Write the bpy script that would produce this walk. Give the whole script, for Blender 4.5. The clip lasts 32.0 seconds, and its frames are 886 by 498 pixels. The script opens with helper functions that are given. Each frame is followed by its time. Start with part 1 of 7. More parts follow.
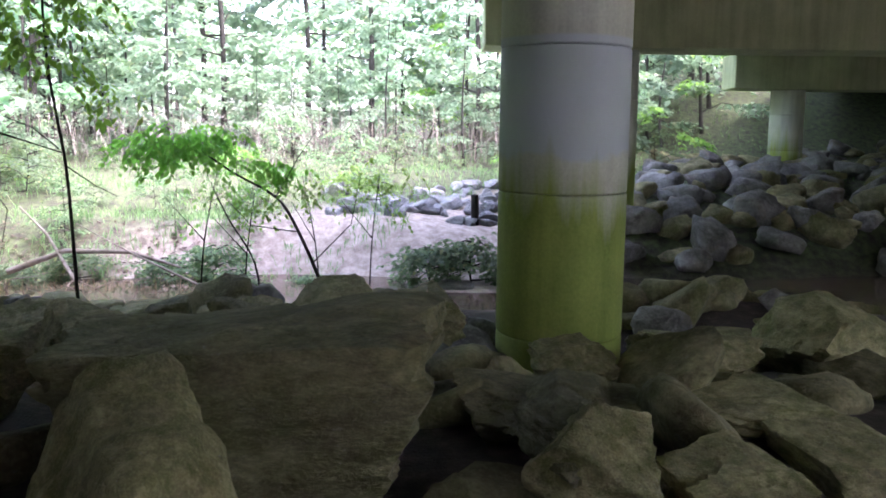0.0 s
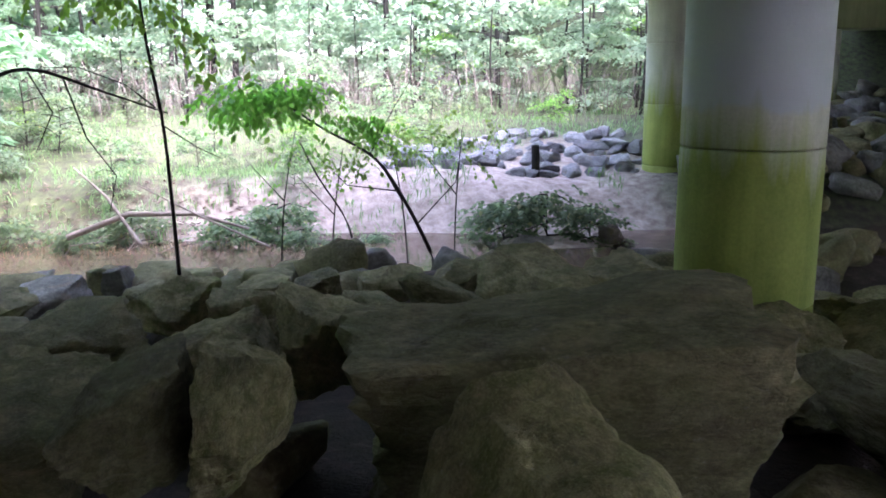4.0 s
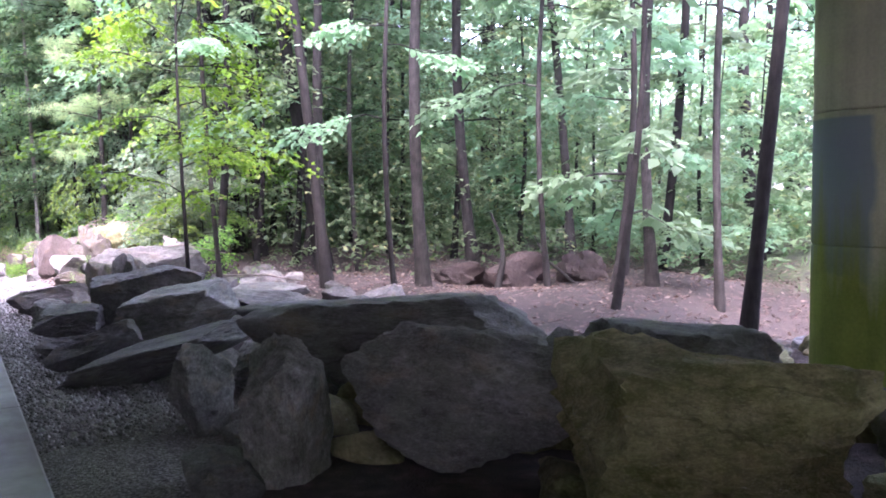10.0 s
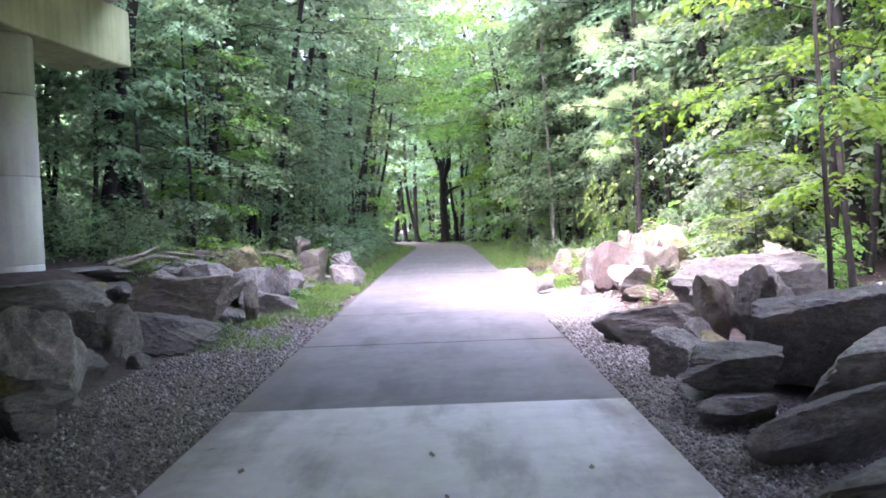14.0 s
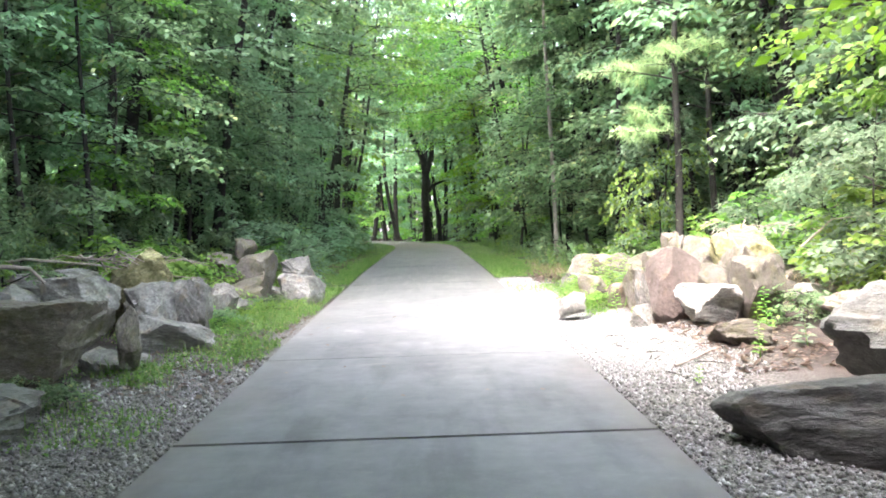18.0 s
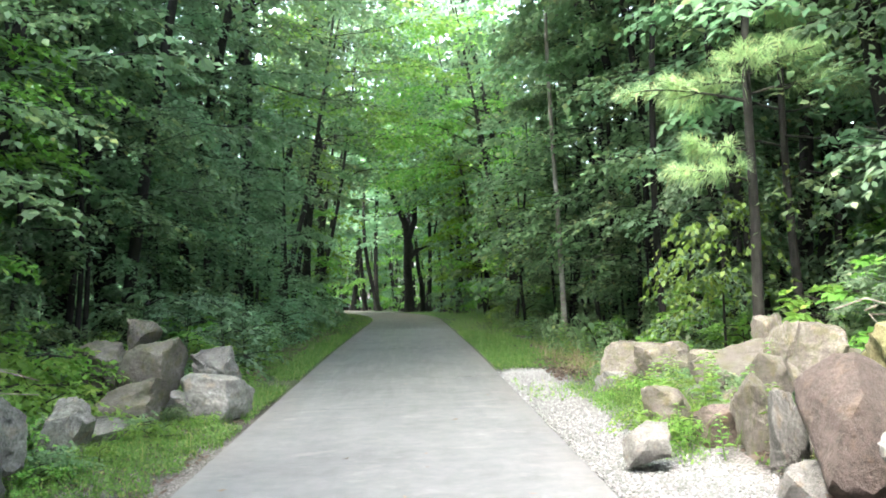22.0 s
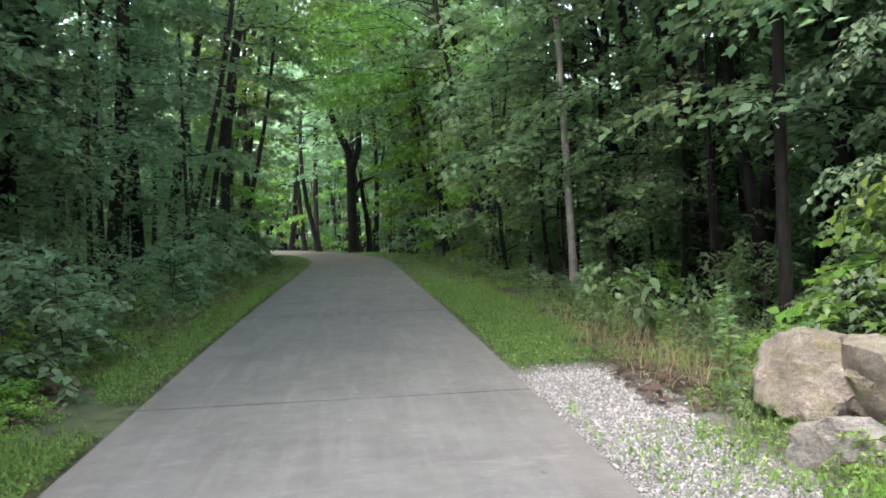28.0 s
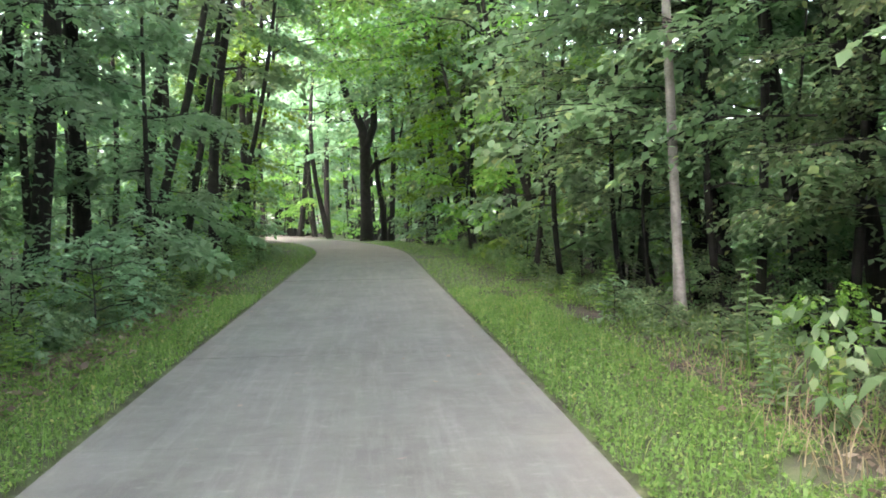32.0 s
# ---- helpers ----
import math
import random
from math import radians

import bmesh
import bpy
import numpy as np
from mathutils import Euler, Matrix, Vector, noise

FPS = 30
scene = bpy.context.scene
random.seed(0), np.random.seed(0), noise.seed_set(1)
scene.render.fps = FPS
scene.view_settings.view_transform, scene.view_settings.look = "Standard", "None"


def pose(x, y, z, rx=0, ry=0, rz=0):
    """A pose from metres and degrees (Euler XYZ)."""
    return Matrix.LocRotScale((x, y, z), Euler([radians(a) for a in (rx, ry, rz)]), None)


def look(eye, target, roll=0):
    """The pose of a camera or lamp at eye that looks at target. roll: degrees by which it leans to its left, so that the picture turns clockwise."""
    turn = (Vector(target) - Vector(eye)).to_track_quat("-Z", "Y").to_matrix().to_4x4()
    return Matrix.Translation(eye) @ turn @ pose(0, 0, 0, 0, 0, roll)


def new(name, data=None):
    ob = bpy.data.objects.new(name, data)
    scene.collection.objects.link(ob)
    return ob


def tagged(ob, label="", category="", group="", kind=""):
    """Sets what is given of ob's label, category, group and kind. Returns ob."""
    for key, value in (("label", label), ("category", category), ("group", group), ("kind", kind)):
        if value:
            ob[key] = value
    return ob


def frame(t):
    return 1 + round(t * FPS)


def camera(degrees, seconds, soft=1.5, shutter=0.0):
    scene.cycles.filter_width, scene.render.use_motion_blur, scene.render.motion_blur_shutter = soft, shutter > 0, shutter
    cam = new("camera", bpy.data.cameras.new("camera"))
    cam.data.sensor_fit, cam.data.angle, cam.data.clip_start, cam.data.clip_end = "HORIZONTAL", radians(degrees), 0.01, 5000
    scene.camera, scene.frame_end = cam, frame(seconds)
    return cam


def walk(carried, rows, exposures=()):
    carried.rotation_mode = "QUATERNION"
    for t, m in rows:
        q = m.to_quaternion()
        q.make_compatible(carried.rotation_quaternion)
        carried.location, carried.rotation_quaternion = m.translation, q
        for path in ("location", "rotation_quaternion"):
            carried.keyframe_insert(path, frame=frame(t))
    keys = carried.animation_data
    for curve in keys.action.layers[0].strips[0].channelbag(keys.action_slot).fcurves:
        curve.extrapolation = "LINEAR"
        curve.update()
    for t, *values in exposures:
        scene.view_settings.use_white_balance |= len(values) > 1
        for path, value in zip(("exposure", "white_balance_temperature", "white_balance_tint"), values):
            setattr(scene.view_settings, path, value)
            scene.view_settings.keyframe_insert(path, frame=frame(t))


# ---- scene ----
# ---- camera ----
cam = camera(55.8, 32.0, soft=1.8)
PATH = [
    (0, (0.54, 0.748, 1.587), (2.513, 0.563, 1.312), 0.6),
    (0.5, (0.747, 1.054, 1.626), (2.721, 0.957, 1.317), 0.2),
    (1, (0.798, 1.402, 1.661), (2.769, 1.201, 1.387), -1.6),
    (1.5, (1.013, 1.645, 1.667), (2.991, 1.518, 1.393), -0.5),
    (2, (1.168, 1.816, 1.645), (3.128, 1.58, 1.326), -0.3),
    (2.5, (1.229, 1.969, 1.654), (3.134, 1.506, 1.26), 1.2),
    (4.5, (1.179, 2.044, 1.633), (3.138, 1.958, 1.238), -1.0),
    (5, (1.258, 2.089, 1.65), (3.22, 2.176, 1.275), -1.1),
    (5.5, (1.308, 2.085, 1.682), (3.26, 2.361, 1.343), -0.4),
    (6, (1.314, 2.09, 1.683), (3.273, 2.339, 1.363), 0.7),
    (6.5, (1.34, 2.101, 1.68), (3.271, 2.557, 1.433), -0.1),
    (7, (1.392, 1.931, 1.659), (3.207, 2.757, 1.501), -0.4),
    (7.5, (1.359, 1.957, 1.659), (3.058, 3.0, 1.5), -0.4),
    (8, (1.406, 1.996, 1.661), (2.97, 3.231, 1.491), -0.5),
    (8.5, (1.465, 2.046, 1.641), (2.85, 3.483, 1.511), 0.1),
    (9, (1.448, 2.051, 1.646), (2.671, 3.629, 1.529), 0.0),
    (9.5, (1.325, 2.096, 1.624), (2.463, 3.737, 1.502), -0.1),
    (10, (1.071, 2.219, 1.557), (2.094, 3.933, 1.437), -0.5),
    (10.5, (0.892, 2.591, 1.483), (1.526, 4.485, 1.37), -0.9),
    (11, (0.696, 3.152, 1.463), (0.921, 5.138, 1.395), -0.8),
    (11.5, (0.44, 3.567, 1.466), (0.554, 5.562, 1.534), -1.8),
    (12, (0.321, 3.997, 1.447), (0.413, 5.993, 1.536), -2.1),
    (12.5, (0.204, 4.487, 1.454), (0.265, 6.484, 1.551), 0.1),
    (13, (0.154, 4.954, 1.456), (0.214, 6.952, 1.507), -0.8),
    (13.5, (0.19, 5.48, 1.446), (0.172, 7.479, 1.374), -2.3),
    (15.5, (0.206, 7.606, 1.406), (0.241, 9.604, 1.327), -1.8),
    (16, (0.209, 8.196, 1.433), (0.183, 10.194, 1.362), -1.8),
    (16.5, (0.135, 8.725, 1.408), (0.135, 10.724, 1.343), -0.9),
    (17, (0.097, 9.29, 1.41), (0.086, 11.289, 1.346), -1.5),
    (17.5, (0.066, 9.856, 1.396), (0.066, 11.855, 1.31), -0.5),
    (18, (0.108, 10.398, 1.378), (0.144, 12.396, 1.297), -1.8),
    (18.5, (0.09, 10.932, 1.437), (0.093, 12.931, 1.363), -1.9),
    (19, (0.087, 11.424, 1.473), (0.122, 13.422, 1.541), -2.5),
    (19.5, (0.137, 11.948, 1.46), (0.188, 13.945, 1.557), -2.5),
    (20, (0.162, 12.534, 1.43), (0.214, 14.531, 1.529), -2.1),
    (20.5, (0.242, 13.119, 1.432), (0.303, 15.116, 1.522), -2.0),
    (21, (0.231, 13.669, 1.431), (0.3, 15.666, 1.52), -1.6),
    (21.5, (0.162, 14.162, 1.429), (0.241, 16.158, 1.51), -2.0),
    (22, (0.193, 14.812, 1.442), (0.273, 16.809, 1.52), -1.6),
    (22.5, (0.198, 15.253, 1.432), (0.295, 17.249, 1.509), -1.7),
    (23, (0.229, 15.803, 1.414), (0.341, 17.799, 1.49), -1.5),
    (23.5, (0.224, 16.366, 1.435), (0.341, 18.361, 1.499), -1.6),
    (24, (0.229, 16.849, 1.433), (0.378, 18.843, 1.478), -2.1),
    (24.5, (0.22, 17.407, 1.454), (0.366, 19.402, 1.438), -2.3),
    (25, (0.212, 17.945, 1.484), (0.366, 19.939, 1.465), -2.5),
    (25.5, (0.238, 18.414, 1.458), (0.403, 20.407, 1.427), -2.5),
    (26, (0.242, 18.894, 1.436), (0.405, 20.887, 1.391), -2.1),
    (26.5, (0.233, 19.485, 1.406), (0.404, 21.477, 1.349), -1.9),
    (28.5, (0.174, 21.614, 1.379), (0.39, 23.601, 1.296), -2.1),
    (29, (0.272, 22.275, 1.424), (0.493, 24.26, 1.33), -2.1),
    (29.5, (0.338, 22.959, 1.459), (0.561, 24.943, 1.347), -1.5),
    (30, (0.395, 23.572, 1.413), (0.622, 25.556, 1.289), -1.1),
    (30.5, (0.326, 23.95, 1.429), (0.492, 25.939, 1.303), -0.9),
    (31, (0.305, 24.477, 1.43), (0.484, 26.466, 1.316), -1.2),
    (31.5, (0.286, 25.064, 1.428), (0.46, 27.053, 1.317), -1.0),
    (32, (0.253, 25.601, 1.41), (0.426, 27.591, 1.301), -0.9),
]
EXPOSURES = [  # seconds, stops, white balance
    (0, 4.3, 6000, 31), (5, 4.35, 5900, 33), (7, 3.8, 5900, 34), (8, 3.75, 5900, 32), (9, 4.45, 5800, 39), (10, 4.65, 5750, 46), (11, 5.0, 5500, 54), (12, 4.9, 5750, 50), (13, 4.9, 5850, 47), (16, 5.05, 6150, 38),
    (19, 4.75, 6600, 8), (20, 4.6, 6700, 3), (22, 4.3, 6350, 8), (24, 4.2, 6100, 13), (26, 3.9, 6400, 14), (29, 3.9, 6400, 17), (30, 4.3, 6500, 17), (31, 4.8, 6650, 20), (32, 4.85, 6650, 19)]
walk(cam, [(t, look(eye, target, roll)) for t, eye, target, roll in PATH], EXPOSURES)

# ---- daylight: bright hazy sky, soft sun through the canopy ----
world = bpy.data.worlds.new("sky")
scene.world = world
world.use_nodes = True
wn = world.node_tree
wn.nodes.clear()
sky_tex = wn.nodes.new("ShaderNodeTexSky")
sky_tex.sky_type, sky_tex.sun_disc = "NISHITA", False
SUN_UP, SUN_TURN = 60, 224
sky_tex.sun_elevation, sky_tex.sun_rotation = radians(SUN_UP), radians(SUN_TURN)
sky_tex.air_density, sky_tex.dust_density = 1.0, 4.0
sky_bg = wn.nodes.new("ShaderNodeBackground")
sky_bg.inputs["Strength"].default_value = 0.15
sky_out = wn.nodes.new("ShaderNodeOutputWorld")
sky_pale = wn.nodes.new("ShaderNodeHueSaturation")  # thin white cloud takes most of the blue out
sky_pale.inputs["Saturation"].default_value = 0.7
wn.links.new(sky_tex.outputs[0], sky_pale.inputs["Color"])
wn.links.new(sky_pale.outputs[0], sky_bg.inputs[0])
wn.links.new(sky_bg.outputs[0], sky_out.inputs[0])
sun_data = bpy.data.lights.new("sun", "SUN")
sun_data.energy, sun_data.angle, sun_data.color = 0.18, radians(9), (1.0, 0.965, 0.9)
sun_ob = new("sun", sun_data)
sun_ob.matrix_world = look((20 * math.sin(radians(SUN_TURN)), 20 * math.cos(radians(SUN_TURN)), 20 * math.tan(radians(SUN_UP))), (0, 0, 0))
scene.view_settings.exposure = 0.0

# ---- materials ----
def nodes_of(name, rough=0.9):
    m = bpy.data.materials.new(name)
    m.use_nodes = True
    n = m.node_tree
    b = n.nodes["Principled BSDF"]
    b.inputs["Roughness"].default_value = rough
    return m, n, b


def add_noise(n, scale, detail=4, rough=0.55, space="Object", stretch=None):
    tc = n.nodes.new("ShaderNodeTexCoord")
    tx = n.nodes.new("ShaderNodeTexNoise")
    tx.inputs["Scale"].default_value, tx.inputs["Detail"].default_value, tx.inputs["Roughness"].default_value = scale, detail, rough
    out = tc.outputs[space]
    if stretch:
        mp = n.nodes.new("ShaderNodeMapping")
        mp.inputs["Scale"].default_value = stretch
        n.links.new(out, mp.inputs[0])
        out = mp.outputs[0]
    n.links.new(out, tx.inputs["Vector"])
    return tx.outputs["Fac"]


def ramp(n, fac, *stops):
    r = n.nodes.new("ShaderNodeValToRGB")
    el = r.color_ramp.elements
    while len(el) < len(stops):
        el.new(0.5)
    for e, (p, c) in zip(el, stops):
        e.position, e.color = p, (*c, 1)
    n.links.new(fac, r.inputs[0])
    return r.outputs[0]


def mixed(n, fac, a, b, mode="MIX"):
    x = n.nodes.new("ShaderNodeMix")
    x.data_type, x.blend_type = "RGBA", mode
    for sock, v in ((x.inputs[0], fac), (x.inputs[6], a), (x.inputs[7], b)):
        if hasattr(v, "links"):
            n.links.new(v, sock)
        else:
            sock.default_value = v if isinstance(v, float) else (*v, 1)
    return x.outputs[2]


def calc(n, op, a, b=0.0, c=0.0):
    x = n.nodes.new("ShaderNodeMath")
    x.operation = op
    for sock, v in zip(x.inputs, (a, b, c)):
        if hasattr(v, "links"):
            n.links.new(v, sock)
        else:
            sock.default_value = v
    return x.outputs[0]


def bump(n, b, height, strength=0.4, dist=0.02):
    x = n.nodes.new("ShaderNodeBump")
    x.inputs["Strength"].default_value, x.inputs["Distance"].default_value = strength, dist
    n.links.new(height, x.inputs["Height"])
    n.links.new(x.outputs[0], b.inputs["Normal"])


def step01(n, v, lo, hi):
    x = n.nodes.new("ShaderNodeMapRange")
    x.inputs[1].default_value, x.inputs[2].default_value = lo, hi
    n.links.new(v, x.inputs[0])
    return x.outputs[0]


def place_xyz(n, space="Object"):
    tc = n.nodes.new("ShaderNodeTexCoord")
    s = n.nodes.new("ShaderNodeSeparateXYZ")
    n.links.new(tc.outputs[space], s.inputs[0])
    return s.outputs


def up_normal(n):
    g = n.nodes.new("ShaderNodeNewGeometry")
    s = n.nodes.new("ShaderNodeSeparateXYZ")
    n.links.new(g.outputs["Normal"], s.inputs[0])
    return s.outputs[2]


def random_of(n, island=False):
    if island:
        return n.nodes.new("ShaderNodeNewGeometry").outputs["Random Per Island"]
    return n.nodes.new("ShaderNodeObjectInfo").outputs["Random"]


def make_plain(name, dark, light, scale=6.0, rough=0.9, fine=60.0, bumps=0.3, dist=0.01, vary=0.0, stretch=None):
    m, n, b = nodes_of(name, rough)
    big, small = add_noise(n, scale), add_noise(n, fine, 3, stretch=stretch)
    fac = calc(n, "ADD", calc(n, "MULTIPLY", big, 0.6), calc(n, "MULTIPLY", small, 0.4))
    col = ramp(n, fac, (0.32, dark), (0.68, light))
    if vary:
        v = calc(n, "MULTIPLY_ADD", random_of(n), 2 * vary, 1 - vary)
        hv = n.nodes.new("ShaderNodeHueSaturation")
        n.links.new(v, hv.inputs["Value"])
        n.links.new(col, hv.inputs["Color"])
        col = hv.outputs[0]
    n.links.new(col, b.inputs["Base Color"])
    bump(n, b, fac, bumps, dist)
    return m


def make_leaf(name, dark, mid, light, yellow=None):
    """Thin leaf: each one its own tint, a little light comes through."""
    m, n, b = nodes_of(name, 0.5)
    b.inputs["Specular IOR Level"].default_value = 0.4
    near_mid = lambda c, k: tuple(a + (b - a) * k for a, b in zip(c, mid))
    stops = [(0.0, near_mid(dark, 0.45)), (0.5, mid), (0.92, near_mid(light, 0.4))] + ([(1.0, yellow)] if yellow else [])
    col = ramp(n, random_of(n, True), *stops)
    hv = n.nodes.new("ShaderNodeHueSaturation")
    n.links.new(calc(n, "MULTIPLY_ADD", random_of(n), 0.5, 0.75), hv.inputs["Value"])
    n.links.new(calc(n, "MULTIPLY_ADD", random_of(n), 0.04, 0.48), hv.inputs["Hue"])
    n.links.new(col, hv.inputs["Color"])
    n.links.new(hv.outputs[0], b.inputs["Base Color"])
    tr = n.nodes.new("ShaderNodeBsdfTranslucent")
    thin = n.nodes.new("ShaderNodeHueSaturation")
    thin.inputs["Value"].default_value, thin.inputs["Hue"].default_value = 1.7, 0.49
    n.links.new(hv.outputs[0], thin.inputs["Color"])
    n.links.new(thin.outputs[0], tr.inputs[0])
    mx = n.nodes.new("ShaderNodeMixShader")
    mx.inputs[0].default_value = 0.5
    n.links.new(b.outputs[0], mx.inputs[1])
    n.links.new(tr.outputs[0], mx.inputs[2])
    n.links.new(mx.outputs[0], n.nodes["Material Output"].inputs[0])
    return m


def make_chip(name, dark, mid, light):
    """Crushed stone, each chip with its own tone."""
    m, n, b = nodes_of(name, 0.9)
    col = ramp(n, random_of(n, True), (0.0, dark), (0.55, mid), (1.0, light))
    n.links.new(mixed(n, 0.35, col, ramp(n, add_noise(n, 70.0, 3), (0.35, dark), (0.65, light))), b.inputs["Base Color"])
    return m


def make_rock(name, dark, mid, light, moss=0.0, pale_spots=(0.42, 0.40, 0.36)):
    m, n, b = nodes_of(name, 0.92)
    big, small = add_noise(n, 1.6, 6, 0.6), add_noise(n, 9.0, 8, 0.7)
    bands = add_noise(n, 3.0, 5, 0.6, stretch=(1.2, 1.0, 3.2))
    fac = calc(n, "ADD", calc(n, "MULTIPLY", small, 0.35), calc(n, "ADD", calc(n, "MULTIPLY", big, 0.5), calc(n, "MULTIPLY", bands, 0.15)))
    col = ramp(n, fac, (0.34, dark), (0.5, mid), (0.66, light))
    rust = step01(n, add_noise(n, 2.2, 5), 0.55, 0.72)
    col = mixed(n, calc(n, "MULTIPLY", rust, 0.45), col, (0.24, 0.16, 0.075))
    lich = step01(n, add_noise(n, 14.0, 4, 0.75), 0.62, 0.70)
    col = mixed(n, calc(n, "MULTIPLY", lich, 0.4), col, pale_spots)
    stain = step01(n, add_noise(n, 3.4, 8, 0.72), 0.5, 0.64)
    col = mixed(n, calc(n, "MULTIPLY", stain, 0.6), col, tuple(c * 0.55 for c in dark))
    vein = calc(n, "ABSOLUTE", calc(n, "SUBTRACT", add_noise(n, 1.9, 4, 0.6), 0.5))
    crack = calc(n, "SUBTRACT", 1.0, step01(n, vein, 0.002, 0.016))
    col = mixed(n, calc(n, "MULTIPLY", crack, 0.15), col, tuple(c * 0.4 for c in dark))
    fac = calc(n, "SUBTRACT", fac, calc(n, "MULTIPLY", crack, 0.05))
    if moss:
        g = calc(n, "MULTIPLY", step01(n, add_noise(n, 2.6, 6, 0.65), 0.45, 0.62), moss)
        col = mixed(n, g, col, (0.075, 0.085, 0.02))
    grit = add_noise(n, 38.0, 4, 0.7)
    col = mixed(n, calc(n, "MULTIPLY", step01(n, grit, 0.5, 0.68), 0.18), col, tuple(min(1.0, c * 1.35) for c in light))
    col = mixed(n, calc(n, "MULTIPLY", calc(n, "SUBTRACT", 1.0, step01(n, grit, 0.32, 0.46)), 0.22), col, tuple(c * 0.5 for c in dark))
    fac = calc(n, "ADD", fac, calc(n, "MULTIPLY", grit, 0.16))
    hv = n.nodes.new("ShaderNodeHueSaturation")
    n.links.new(calc(n, "MULTIPLY_ADD", random_of(n), 0.75, 0.6), hv.inputs["Value"])
    n.links.new(col, hv.inputs["Color"])
    n.links.new(hv.outputs[0], b.inputs["Base Color"])
    bump(n, b, calc(n, "ADD", fac, calc(n, "MULTIPLY", bands, 0.15)), 0.85, 0.07)
    return m


def make_concrete(name, base, algae=0.0, patch=None, low=0.0, high=1.4):
    """Cast concrete in world space: pores, streaks, green algae on the wet lower part and a painted-over patch."""
    m, n, b = nodes_of(name, 0.85)
    tone = add_noise(n, 1.3, 5)
    fine = add_noise(n, 45.0, 4)
    streak = add_noise(n, 2.4, 4, stretch=(3.0, 3.0, 0.18))
    fac = calc(n, "ADD", calc(n, "MULTIPLY", tone, 0.45), calc(n, "ADD", calc(n, "MULTIPLY", fine, 0.2), calc(n, "MULTIPLY", streak, 0.35)))
    lo, hi = tuple(c * 0.72 for c in base), tuple(min(c * 1.2, 0.8) for c in base)
    col = ramp(n, fac, (0.36, lo), (0.64, hi))
    px, py, pz = place_xyz(n)
    if patch:
        z0, z1, turn0, turn1, tint = patch
        ang = calc(n, "ARCTAN2", calc(n, "MULTIPLY", py, -1.0), calc(n, "MULTIPLY", px, -1.0))
        wob = calc(n, "MULTIPLY", calc(n, "SUBTRACT", add_noise(n, 3.0, 3), 0.5), 0.25)
        zz = calc(n, "ADD", pz, wob)
        mask = calc(n, "MULTIPLY", step01(n, zz, z0 - 0.02, z0 + 0.02), calc(n, "SUBTRACT", 1.0, step01(n, pz, z1 - 0.01, z1 + 0.01)))
        aa = calc(n, "ADD", ang, wob)
        mask = calc(n, "MULTIPLY", mask, calc(n, "MULTIPLY", step01(n, aa, turn0 - 0.05, turn0 + 0.05), calc(n, "SUBTRACT", 1.0, step01(n, aa, turn1 - 0.05, turn1 + 0.05))))
        col = mixed(n, calc(n, "MULTIPLY", mask, 0.9), col, tint)
    if algae:
        grow = calc(n, "ADD", calc(n, "SUBTRACT", 1.0, step01(n, pz, low, high)), calc(n, "MULTIPLY", calc(n, "SUBTRACT", streak, 0.5), 1.3))
        grow = calc(n, "MULTIPLY", step01(n, grow, 0.2, 0.7), algae)
        col = mixed(n, grow, col, ramp(n, fac, (0.35, (0.12, 0.175, 0.018)), (0.65, (0.33, 0.39, 0.065))))
    n.links.new(col, b.inputs["Base Color"])
    bump(n, b, fine, 0.25, 0.006)
    return m


